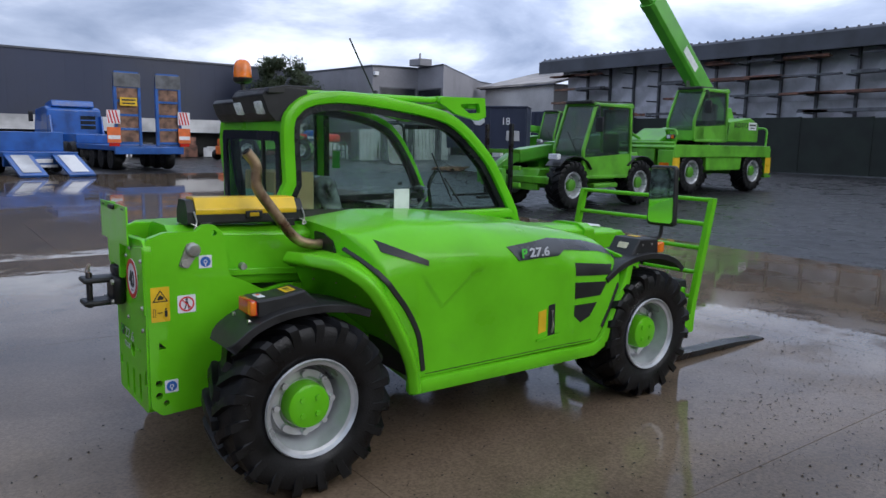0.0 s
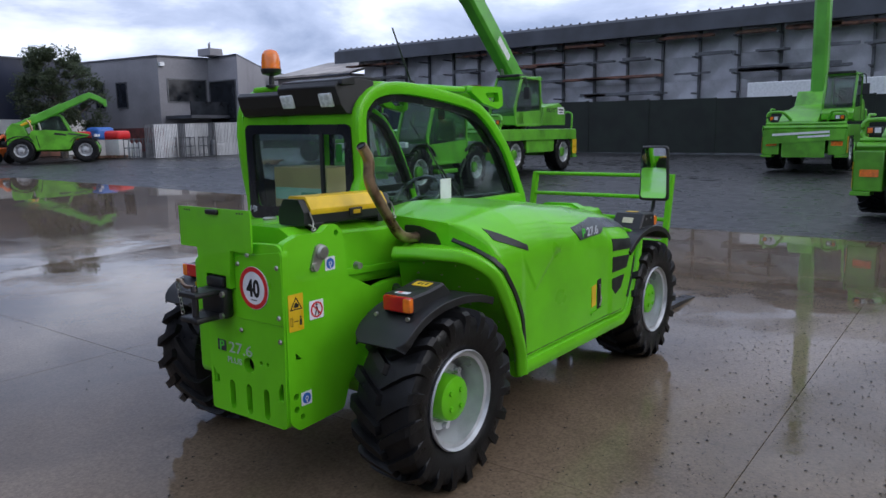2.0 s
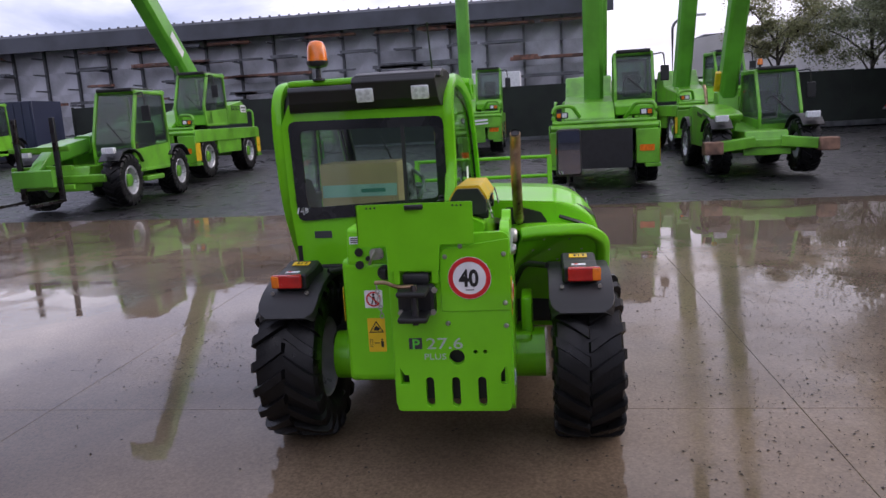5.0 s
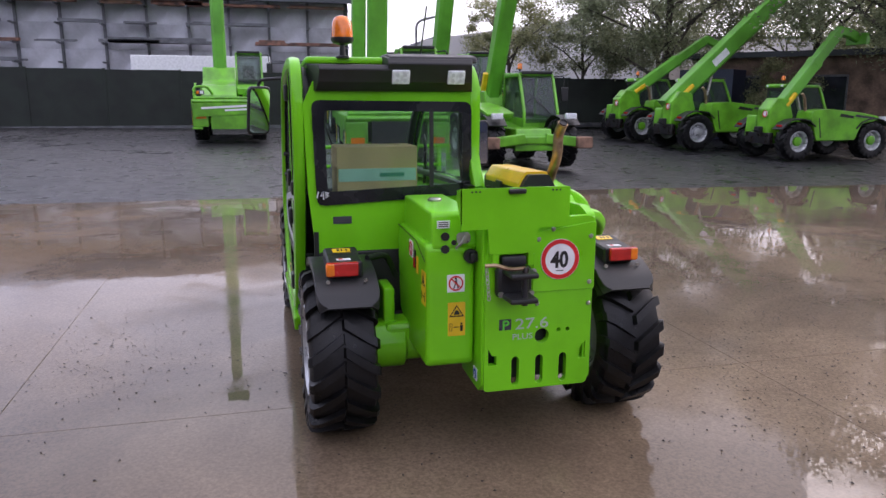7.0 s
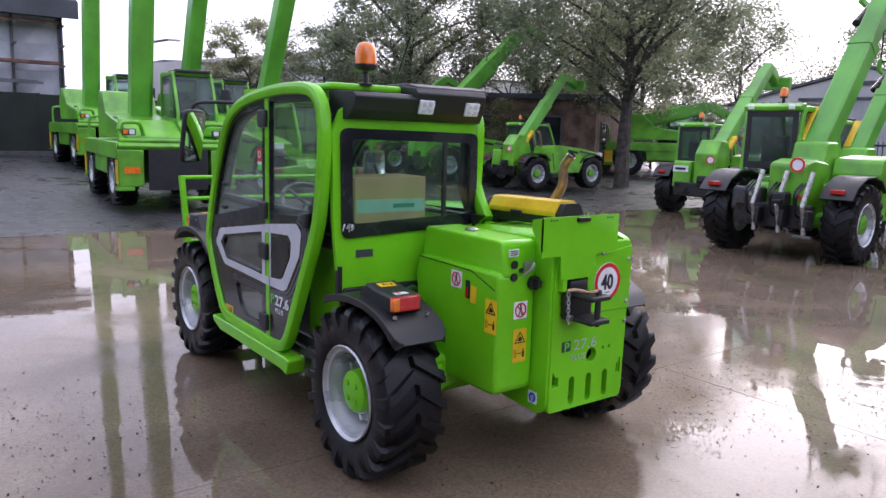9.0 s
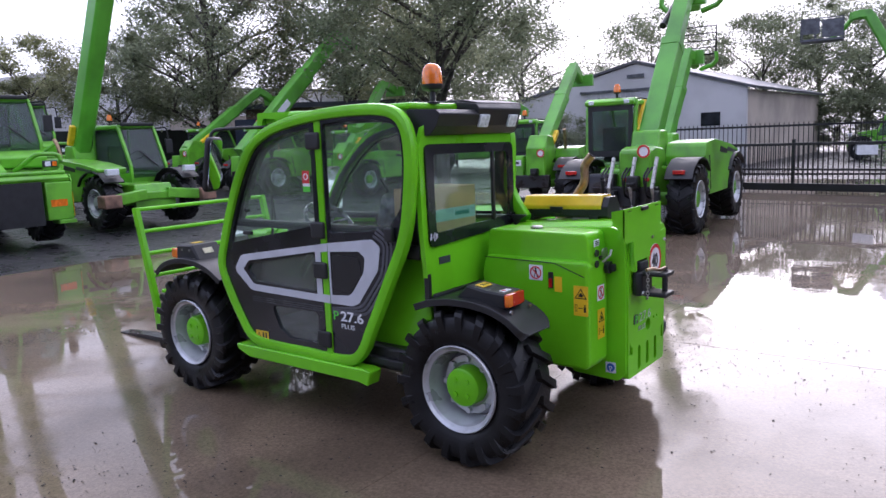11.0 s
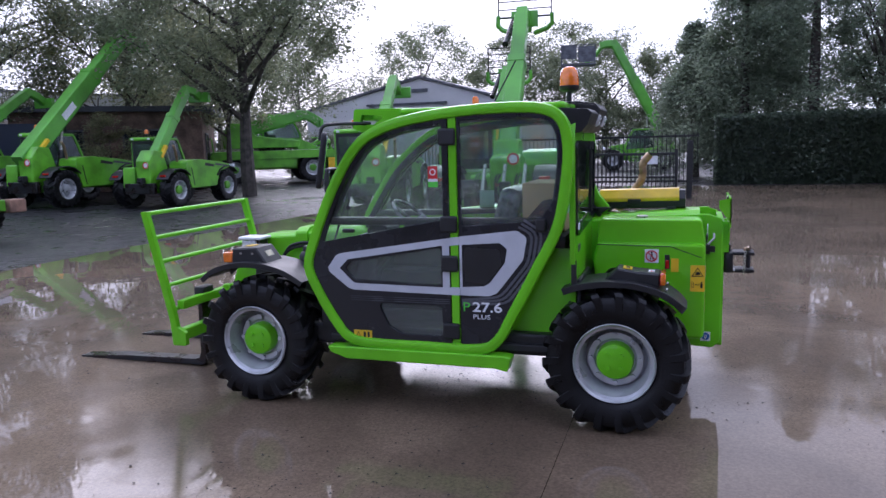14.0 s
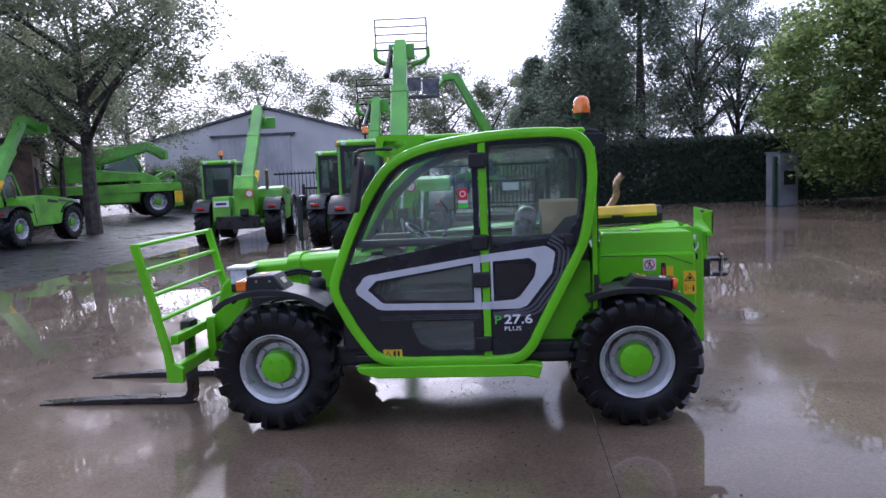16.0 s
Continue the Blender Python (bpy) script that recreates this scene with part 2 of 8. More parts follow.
GREEN = material("lime_green_paint", (0.150, 0.56, 0.006), 0.36, vary=0.06, scale=3.0, coat=0.38, coat_rough=0.035, spec=0.16, bump=0.03, bump_scale=220)
GREEN_OLD = material("worn_lime_green_paint", (0.122, 0.42, 0.016), 0.42, vary=0.16, scale=2.0, coat=0.35, coat_rough=0.2, per_object=0.06)
GREEN_BOOM = material("boom_green_paint", (0.098, 0.37, 0.028), 0.38, vary=0.12, scale=1.2, coat=0.4, coat_rough=0.2, per_object=0.08)
BLACK = material("black_plastic", (0.012, 0.0125, 0.013), 0.46, vary=0.2, scale=8, bump=0.06, bump_scale=180)
GLOSS_BLACK = material("gloss_black_panel", (0.012, 0.013, 0.016), 0.24, vary=0.2, scale=4, coat=0.2, spec=0.35)
DARK_GREY = material("charcoal_decal", (0.045, 0.05, 0.056), 0.3, vary=0.15, scale=5)
RUBBER = material("wet_tyre_rubber", (0.0065, 0.0065, 0.007), 0.42, spec=0.32, vary=0.25, scale=9, bump=0.18, bump_scale=90, rough_vary=0.18, spot=0.3)
RIM = material("silver_rim_paint", (0.52, 0.53, 0.54), 0.33, metal=0.45, vary=0.12, scale=7, bump=0.03, bump_scale=120)
ZINC = material("zinc_steel", (0.45, 0.44, 0.41), 0.35, metal=0.85, vary=0.15, scale=20)
EXHAUST = material("rusty_bronze_pipe", (0.36, 0.26, 0.16), 0.36, metal=0.75, vary=0.3, scale=12, second=(0.16, 0.09, 0.05))
YELLOW = material("yellow_plastic", (0.80, 0.52, 0.01), 0.35, vary=0.08, scale=6, coat=0.2)
WHITE = material("white_film", (0.78, 0.79, 0.80), 0.4, vary=0.05, scale=10)
SILVER_FILM = material("light_grey_film", (0.55, 0.57, 0.60), 0.35, vary=0.05, scale=6)
PALE_LETTER = material("dull_silver_film", (0.42, 0.50, 0.42), 0.3, vary=0.05, scale=6)
RED = material("red_film", (0.62, 0.02, 0.02), 0.4, vary=0.06, scale=10)
BLUE = material("blue_film", (0.03, 0.13, 0.45), 0.4, vary=0.06, scale=10)
INK = material("black_film", (0.012, 0.012, 0.012), 0.45, vary=0.1, scale=10)
GREEN_FILM = material("green_film", (0.09, 0.62, 0.05), 0.35, vary=0.05, scale=10)
STEEL_DARK = material("dark_fork_steel", (0.028, 0.029, 0.032), 0.3, metal=0.5, vary=0.3, scale=6, second=(0.03, 0.02, 0.015))
CARD = material("brown_cardboard", (0.56, 0.38, 0.20), 0.8, vary=0.08, scale=5, bump=0.1, bump_scale=90)
TEAL_TAPE = material("teal_tape", (0.36, 0.58, 0.50), 0.35, vary=0.06, scale=9)
SEAT_FABRIC = material("black_seat_fabric", (0.02, 0.02, 0.022), 0.7, vary=0.2, scale=12)
FILM_WRAP = material("clear_seat_wrap", (0.20, 0.205, 0.22), 0.13, vary=0.5, scale=14, bump=0.9, bump_scale=26, rough_vary=0.1)
GLASS = glass_material("cab_glass", (0.90, 0.95, 0.93), 0.02, 0.11)
GLASS_CLEAR = glass_material("rear_window_glass", (0.84, 0.92, 0.88), 0.02, 0.010)
RUST_WOOD = material("worn_ramp_timber", (0.23, 0.13, 0.085), 0.7, vary=0.3, scale=4)
STRIPE_GREY = material("stripe_grey_film", (0.085, 0.088, 0.10), 0.4, vary=0.08, scale=6)
PALE_PATCH = material("pale_patch", (0.66, 0.60, 0.42), 0.4, vary=0.1, scale=20)
GLASS_FAR = glass_material("tinted_glass", (0.62, 0.70, 0.68), 0.03, 0.09)
WATER_CONCRETE = wet_ground("wet_concrete", (0.190, 0.137, 0.088), (0.106, 0.076, 0.049), 0.16, 0.38, 0.50, 0.075, 55, 0.0007, 0.020, damp=0.75)
WATER_ASPHALT = wet_ground("wet_asphalt", (0.034, 0.033, 0.034), (0.017, 0.017, 0.018), 0.22, 0.54, 0.68, 0.36, 16, 0.02, 0.08, 4.0, 1.0)


def lens_material(name, color, emit=0.0):
    m = material(name, color, 0.18, vary=0.1, scale=20, coat=0.5)
    return m


AMBER = lens_material("amber_lens", (0.85, 0.20, 0.01))
RED_LENS = lens_material("red_lens", (0.50, 0.015, 0.01))
CLEAR_LENS = material("clear_lens", (0.75, 0.77, 0.80), 0.12, vary=0.1, scale=40, coat=0.6)
MIRROR = material("mirror_glass", (0.75, 0.78, 0.8), 0.03, metal=1.0, vary=0.02, rough_vary=0.01)

# ---------------------------------------------------------------- mesh tools


def thing(name, at=(0, 0, 0), yaw=0.0, label="", category="", group="", kind=""):
    ob = new(name)
    ob.matrix_basis = pose(*at, 0, 0, yaw)
    ob.empty_display_size = 0.2
    return tagged(ob, label, category, group, kind)


def to_mesh(bm, name, mat, angle=38):
    limit = radians(angle)
    bm.normal_update()
    for f in bm.faces:
        # broad flat faces stay flat, so that a narrow bevel does not shade them
        near = 0.0
        for e in f.edges:
            if len(e.link_faces) == 2 and 0.02 < e.calc_face_angle(0.0) < limit:
                near = max(near, max(o.calc_area() for o in e.link_faces if o is not f) if e.link_faces[0] is not e.link_faces[1] else 0)
        f.smooth = near > 0.3 * f.calc_area()
    for e in bm.edges:
        e.smooth = len(e.link_faces) == 2 and e.calc_face_angle(0.0) < limit
    me = bpy.data.meshes.new(name)
    bm.to_mesh(me)
    bm.free()
    for m in mat if isinstance(mat, (list, tuple)) else (mat,):
        me.materials.append(m)
    return me


def part(name, bm, mat, parent, label="", angle=38):
    """Links a bmesh as one mesh object under a thing or a part."""
    ob = new(name, to_mesh(bm, name, mat, angle) if isinstance(bm, bmesh.types.BMesh) else bm)
    ob.parent = parent
    if label:
        ob["label"] = label
    return ob


def solid(name, bm, mat, label="", category="", group="", kind="", angle=38):
    return tagged(new(name, to_mesh(bm, name, mat, angle)), label, category, group, kind)


def join(*many):
    out = bmesh.new()
    for b in many:
        me = bpy.data.meshes.new("tmp")
        b.to_mesh(me)
        b.free()
        out.from_mesh(me)
        bpy.data.meshes.remove(me)
    return out


def moved(bm, m):
    bmesh.ops.transform(bm, matrix=m, verts=bm.verts)
    return bm


def soften(bm, width, segments=2, angle=30):
    if width > 0:
        bm.normal_update()
        edges = [e for e in bm.edges if len(e.link_faces) == 2 and e.calc_face_angle(0) > radians(angle)]
        bmesh.ops.bevel(bm, geom=edges, offset=width, segments=segments, profile=0.5, affect="EDGES", clamp_overlap=True)
    return bm


def box(x0, x1, y0, y1, z0, z1, bev=0.0, seg=2):
    bm = bmesh.new()
    bmesh.ops.create_cube(bm, size=1.0, matrix=Matrix.LocRotScale(((x0 + x1) / 2, (y0 + y1) / 2, (z0 + z1) / 2), None,
                                                                   (abs(x1 - x0), abs(y1 - y0), abs(z1 - z0))))
    return soften(bm, bev, seg)


def lift(p, axis, v):
    """A point of a flat outline as a place: outlines are (x, z) for y, (y, z) for x, (x, y) for z."""
    return {"y": (p[0], v, p[1]), "x": (v, p[0], p[1]), "z": (p[0], p[1], v)}[axis]


def fillet(pts, radius, n=4):
    out = []
    for i, p in enumerate(pts):
        r = radius[i] if isinstance(radius, (list, tuple)) else radius
        p, a, b = Vector(p), Vector(pts[i - 1]), Vector(pts[(i + 1) % len(pts)])
        da, db = (a - p), (b - p)
        if r <= 0 or da.length < 1e-6 or db.length < 1e-6:
            out.append(tuple(p))
            continue
        ang = da.angle(db)
        cut = min(r / max(math.tan(ang / 2), 1e-3), 0.45 * da.length, 0.45 * db.length)
        s, e = p + da.normalized() * cut, p + db.normalized() * cut
        for k in range(n + 1):
            u = k / n
            out.append(tuple((1 - u) ** 2 * s + 2 * u * (1 - u) * p + u * u * e))
    return out


def plate(outer, axis, a, b, holes=(), bev=0.0, seg=1):
    """A flat piece with holes, between a and b along the axis."""
    bm = bmesh.new()
    edges = []
    for loop in (outer, *holes):
        vs = [bm.verts.new(lift(p, axis, a)) for p in loop]
        edges += [bm.edges.new((vs[i], vs[(i + 1) % len(vs)])) for i in range(len(vs))]
    if holes:
        bmesh.ops.triangle_fill(bm, use_beauty=True, edges=edges)
    else:
        bm.faces.new(bm.verts)
    faces = list(bm.faces)
    got = bmesh.ops.extrude_face_region(bm, geom=faces)
    verts = [v for v in got["geom"] if isinstance(v, bmesh.types.BMVert)]
    shift = Vector(lift((0, 0), axis, b - a))
    bmesh.ops.translate(bm, verts=verts, vec=shift)
    bmesh.ops.recalc_face_normals(bm, faces=bm.faces)
    return soften(bm, bev, seg)


def sweep(points, profile, closed=False, up=(0, 0, 1), cap=True):
    """Carries a closed outline of (side, up) along a line."""
    pts = [Vector(p) for p in points]
    n, k = len(pts), len(profile)
    bm, rings = bmesh.new(), []
    for i, p in enumerate(pts):
        before = pts[i - 1] if i or closed else p
        after = pts[(i + 1) % n] if i < n - 1 or closed else p
        d = ((after - p).normalized() + (p - before).normalized()).normalized()
        side = d.cross(Vector(up))
        side = side.normalized() if side.length > 1e-4 else Vector((1, 0, 0))
        top = side.cross(d).normalized()
        da, db = (p - before), (after - p)
        grow = 1.0
        if da.length > 1e-6 and db.length > 1e-6:
            grow = 1 / max(0.5, math.cos(da.angle(db) / 2))
        bend = (db.normalized() - da.normalized()) if da.length > 1e-6 and db.length > 1e-6 else Vector()
        in_side = abs(bend.dot(side)) > abs(bend.dot(top))
        rings.append([bm.verts.new(p + side * s * (grow if in_side else 1) + top * t * (1 if in_side else grow)) for s, t in profile])
    for i in range(n if closed else n - 1):
        a, b = rings[i], rings[(i + 1) % n]
        for j in range(k):
            bm.faces.new((a[j], a[(j + 1) % k], b[(j + 1) % k], b[j]))
    if cap and not closed:
        bm.faces.new(rings[0][::-1])
        bm.faces.new(rings[-1])
    bmesh.ops.recalc_face_normals(bm, faces=bm.faces)
    return bm


def ring_profile(r, n=10):
    return [(r * math.cos(2 * math.pi * i / n), r * math.sin(2 * math.pi * i / n)) for i in range(n)]


def rect_profile(w, h, r=0.012):
    return fillet([(-w / 2, -h / 2), (w / 2, -h / 2), (w / 2, h / 2), (-w / 2, h / 2)], r, 2)


def tube(points, r, n=10, closed=False, up=(0, 0, 1)):
    return sweep(points, ring_profile(r, n), closed, up)


def smooth_path(points, radius, n=5):
    """Rounds the inner corners of an open line."""
    out = [points[0]]
    for i in range(1, len(points) - 1):
        p, a, b = Vector(points[i]), Vector(points[i - 1]), Vector(points[i + 1])
        cut = min(radius, 0.45 * (a - p).length, 0.45 * (b - p).length)
        s, e = p + (a - p).normalized() * cut, p + (b - p).normalized() * cut
        out += [tuple((1 - u) ** 2 * s + 2 * u * (1 - u) * p + u * u * e) for u in (k / n for k in range(n + 1))]
    return out + [points[-1]]


def lathe(profile, center=(0, 0, 0), axis="y", seg=32):
    """Turns an outline of (radius, along) about an axis."""
    bm, rings = bmesh.new(), []
    c = Vector(center)
    for i in range(seg):
        a = 2 * math.pi * i / seg
        u, v = math.cos(a), math.sin(a)
        ring = []
        for r, h in profile:
            off = {"y": (r * u, h, r * v), "z": (r * u, r * v, h), "x": (h, r * u, r * v)}[axis]
            ring.append(bm.verts.new(c + Vector(off)))
        rings.append(ring)
    for i in range(seg):
        a, b = rings[i], rings[(i + 1) % seg]
        for j in range(len(profile) - 1):
            bm.faces.new((a[j], a[j + 1], b[j + 1], b[j]))
    bmesh.ops.remove_doubles(bm, verts=bm.verts, dist=1e-5)
    bmesh.ops.recalc_face_normals(bm, faces=bm.faces)
    return bm


def disc(r, axis, center, depth, n=28):
    pts = [(r * math.cos(2 * math.pi * i / n), r * math.sin(2 * math.pi * i / n)) for i in range(n)]
    return moved(plate(pts, axis, 0, depth), Matrix.Translation(center))


def words(text, size, m, depth=0.002, align="LEFT", squeeze=1.0, bold=0.0):
    """Lettering in the built-in font as a bmesh, lying in the plane of m (x along the line, y up)."""
    cu = bpy.data.curves.new("words", "FONT")
    cu.body, cu.size, cu.extrude, cu.align_x, cu.resolution_u = text, size, depth, align, 3
    cu.offset = bold
    ob = new("words", cu)
    bpy.context.view_layer.update()
    me = bpy.data.meshes.new_from_object(ob.evaluated_get(bpy.context.evaluated_depsgraph_get()))
    bm = bmesh.new()
    bm.from_mesh(me)
    bpy.data.objects.remove(ob)
    bpy.data.curves.remove(cu)
    bpy.data.meshes.remove(me)
    return moved(bm, m @ Matrix.Diagonal((squeeze, 1, 1, 1)))


def facing(at, way):
    """A frame at a place whose z looks along way ('-x', 'y', ...), x running to the reader's right."""
    rz = {"-y": 0, "x": 90, "y": 180, "-x": 270}[way]
    return Matrix.Translation(at) @ pose(0, 0, 0, 90, 0, rz)

# ---------------------------------------------------------------- wheels


def tyre_bm(radius, width, rim_r, lugs=19, lug_h=0.030):
    """A tractor-pattern tyre about the y axis, centred at the origin: one skin with raised slanting lugs."""
    h, core = width / 2, radius - lug_h
    # along one half: width of core, its radius, width at a lug, its radius, turn in lug pitches
    half = [(0.03, core * 1.005, 0.03, radius, 0.0), (0.36, core, 0.36, radius, 0.28), (0.70, core * 0.995, 0.70, radius * 0.998, 0.56), (0.90, core * 0.975, 0.95, radius * 0.982, 0.72),
            (0.955, core * 0.935, 1.04, radius * 0.94, 0.78), (0.985, core * 0.88, 1.055, radius * 0.87, 0.80), (1.0, core * 0.80, 1.0, core * 0.80, 0.80),
            (0.975, rim_r + 0.05, 0.975, rim_r + 0.05, 0.80), (0.88, rim_r + 0.014, 0.88, rim_r + 0.014, 0.80), (0.72, rim_r - 0.01, 0.72, rim_r - 0.01, 0.80)]
    rows = [(-1, r) for r in half[::-1]] + [(1, r) for r in half]
    phases = [(0.0, 0), (0.03, 1), (0.36, 1), (0.40, 0), (0.50, 0), (0.53, -1), (0.86, -1), (0.90, 0)]
    pitch = 2 * math.pi / lugs
    bm, grid = bmesh.new(), []
    for side, (u0, r0, u1, r1, turn) in rows:
        ring = []
        for i in range(lugs):
            for ph, own in phases:
                up = own == side
                a = (i + ph + turn) * pitch
                r, y = (r1, u1) if up else (r0, u0)
                ring.append(bm.verts.new((r * math.cos(a), side * y * h, r * math.sin(a))))
        grid.append(ring)
    n = len(grid[0])
    for a, b in zip(grid, grid[1:]):
        for k in range(n):
            bm.faces.new((a[k], a[(k + 1) % n], b[(k + 1) % n], b[k]))
    bmesh.ops.recalc_face_normals(bm, faces=bm.faces)
    return bm


def rim_bm(rim_r, width, dish=0.09):
    """A dished steel rim; its outer side looks along +y."""
    h = width / 2
    prof = [(0.0, h - 0.13), (rim_r * 0.50, h - 0.13), (rim_r * 0.55, h - 0.118), (rim_r * 0.70, h - 0.118), (rim_r * 0.725, h - 0.165), (rim_r * 0.80, h - 0.175), (rim_r * 0.83, h - 0.085),
            (rim_r * 0.885, h - 0.06), (rim_r * 0.90, h - 0.026), (rim_r * 0.97, h - 0.020), (rim_r * 1.02, h - 0.004), (rim_r * 1.045, h - 0.012), (rim_r * 1.0, h - 0.035),
            (rim_r * 0.97, -h * 0.7), (rim_r * 1.03, -h * 0.75), (rim_r * 0.9, -h * 0.7), (rim_r * 0.6, -h * 0.2), (0.0, -h * 0.2)]
    return lathe(prof, axis="y", seg=40)


def wheel(parent, at, side, radius, width, rim_r, hub_mat, name="wheel", meshes=None, nuts=True):
    """Rim with tyre and hub; side is +1 where the outer face looks along +y."""
    if meshes is None:
        meshes = wheel_meshes(radius, width, rim_r, hub_mat)
    w = part(name, meshes[0], None, parent)
    w.matrix_basis = Matrix.Translation(at) @ pose(0, 0, 0, 0, 0, 0 if side > 0 else 180)
    part("tyre", meshes[1], None, w, "wet black tractor-pattern tyre")
    part("hub", meshes[2], None, w)
    return w


def wheel_meshes(radius, width, rim_r, hub_mat, bolts=6):
    h = width / 2
    rim = rim_bm(rim_r, width)
    for i in range(8):
        a = 2 * math.pi * i / 8
        rim = join(rim, moved(disc(0.016, "y", (0, 0, 0), 0.03, 8), Matrix.Translation((rim_r * 0.625 * math.cos(a), h - 0.125, rim_r * 0.625 * math.sin(a)))))
    hub = lathe([(0, h - 0.045), (rim_r * 0.385, h - 0.045), (rim_r * 0.45, h - 0.052), (rim_r * 0.472, h - 0.07), (rim_r * 0.48, h - 0.15)], axis="y", seg=28)
    for i in range(4):
        a = 2 * math.pi * (i + 0.5) / 4
        hub = join(hub, moved(disc(0.014, "y", (0, 0, 0), 0.012, 6), Matrix.Translation((rim_r * 0.24 * math.cos(a), h - 0.048, rim_r * 0.24 * math.sin(a)))))
    return (to_mesh(rim, "wheel", RIM, 30), to_mesh(tyre_bm(radius, width, rim_r), "tyre", RUBBER, 30), to_mesh(hub, "hub", hub_mat))


# ---------------------------------------------------------------- the machine in the middle of the yard
tele = thing("telehandler", label="small lime-green telehandler with closed cab and forks, parked on wet concrete", category="telehandler")
WHEELS = wheel_meshes(0.426, 0.330, 0.228, GREEN)
for wx, wy in ((-1.185, 0.745), (-1.205, -0.768), (1.192, 0.755), (1.245, -0.760)):
    wheel(tele, (wx, wy, 0.456), 1 if wy > 0 else -1, 0.426, 0.330, 0.228, GREEN, meshes=WHEELS)

# chassis and axles
part("chassis", join(box(-1.45, 1.55, -0.34, 0.30, 0.50, 0.86, 0.02), box(-1.0, 0.9, 0.10, 0.80, 0.44, 0.58, 0.02), box(-0.6, 0.8, -0.82, -0.30, 0.46, 0.62, 0.02)),
     BLACK, tele, "black underframe")
for wx, nm in ((-1.195, "rear"), (1.195, "front")):
    ax = join(box(wx - 0.10, wx + 0.10, -0.50, 0.50, 0.42, 0.60, 0.03), lathe([(0.13, -0.56), (0.13, -0.40), (0.10, -0.38), (0.10, 0.38), (0.13, 0.40), (0.13, 0.56)], (wx, 0, 0.47), "y", 20))
    part("axle", ax, GREEN, tele)
    for sd in (0.47, -0.47):
        part("axle_bracket", box(wx - 0.05, wx + 0.16, sd - 0.03, sd + 0.03, 0.36, 0.78, 0.015), GREEN, tele)

# ---- rear: counterweight plate with slots, cheek plates and tank
slot = lambda y, z0, z1, w: [(y - w, z0 + w), (y - w * 0.7, z0 + 0.3 * w), (y, z0), (y + w * 0.7, z0 + 0.3 * w), (y + w, z0 + w), (y + w, z1 - w), (y + w * 0.7, z1 - 0.3 * w),
                               (y, z1), (y - w * 0.7, z1 - 0.3 * w), (y - w, z1 - w)]
circle = lambda y, z, r, n=14: [(y + r * math.cos(2 * math.pi * i / n), z + r * math.sin(2 * math.pi * i / n)) for i in range(n)]
outer = fillet([(-0.40, 0.39), (0.125, 0.39), (0.125, 0.98), (0.10, 1.20), (-0.42, 1.22)], [0.03, 0.02, 0, 0.02, 0.05])
part("rear_plate", plate(outer, "x", -1.80, -1.765, [slot(-0.03, 0.41, 0.555, 0.019), slot(-0.15, 0.41, 0.555, 0.019), slot(-0.27, 0.41, 0.555, 0.019),
     circle(-0.16, 0.648, 0.036), circle(-0.245, 0.672, 0.010, 8), circle(-0.29, 0.672, 0.010, 8), [(-0.385, 0.52), (-0.355, 0.52), (-0.355, 0.565), (-0.375, 0.60), (-0.385, 0.60)],
     [(0.065, 0.52), (0.105, 0.52), (0.105, 0.60), (0.085, 0.565), (0.065, 0.565)]], 0.004), GREEN, tele)
part("rear_plate_backing", box(-1.745, -1.70, -0.38, 0.11, 0.43, 1.18), BLACK, tele)
part("sign_panel", plate(fillet([(-0.415, 0.865), (-0.105, 0.865), (-0.105, 1.12), (-0.125, 1.15), (-0.415, 1.19)], 0.012), "x", -1.806, -1.800, bev=0.002), GREEN, tele)
for by, bz in ((-0.13, 1.115), (-0.39, 1.12), (-0.39, 0.90), (-0.39, 0.795), (-0.13, 0.81), (-0.02, 1.10), (0.05, 1.10), (-0.20, 1.16)):
    part("bolt", moved(lathe([(0, -0.008), (0.008, -0.007), (0.012, 0.0)], (0, 0, 0), "x", 8), Matrix.Translation((-1.806, by, bz))), ZINC, tele)
cheek = fillet([(-1.79, 0.42), (-1.74, 0.375), (-1.46, 0.39), (-1.41, 0.52), (-1.36, 0.62), (-1.34, 0.76), (-1.20, 0.79), (-1.22, 0.93), (-1.33, 0.99), (-1.40, 1.02), (-1.43, 1.24),
                (-1.47, 1.275), (-1.52, 1.275), (-1.56, 1.245), (-1.70, 1.25), (-1.79, 1.22)], 0.035)
part("cheek_plate", plate(cheek, "y", -0.415, -0.375, [circle(-1.752, 0.475, 0.016, 10), circle(-1.752, 0.535, 0.016, 10), circle(-1.72, 0.435, 0.014, 8), [(-1.745, 0.70), (-1.71, 0.70), (-1.745, 0.735)],
     circle(-1.47, 1.235, 0.014, 8)], 0.005), GREEN, tele)
part("cheek_plate", plate(fillet([(-1.79, 0.42), (-1.74, 0.375), (-1.46, 0.39), (-1.40, 0.55), (-1.38, 1.05), (-1.43, 1.24), (-1.70, 1.25), (-1.79, 1.22)], 0.035), "y", 0.10, 0.135, bev=0.005), GREEN, tele)
part("pivot_boss", join(lathe([(0, -0.445), (0.026, -0.445), (0.034, -0.435), (0.034, -0.41)], (-1.575, 0, 1.16), "y", 18),
                        lathe([(0, -0.435), (0.018, -0.435), (0.022, -0.41)], (-1.615, 0, 1.10), "y", 14),
                        plate(fillet([(-1.645, 1.085), (-1.60, 1.075), (-1.54, 1.165), (-1.57, 1.20), (-1.605, 1.19)], 0.015), "y", -0.425, -0.41)), ZINC, tele, "zinc-plated pivot pin and lock")
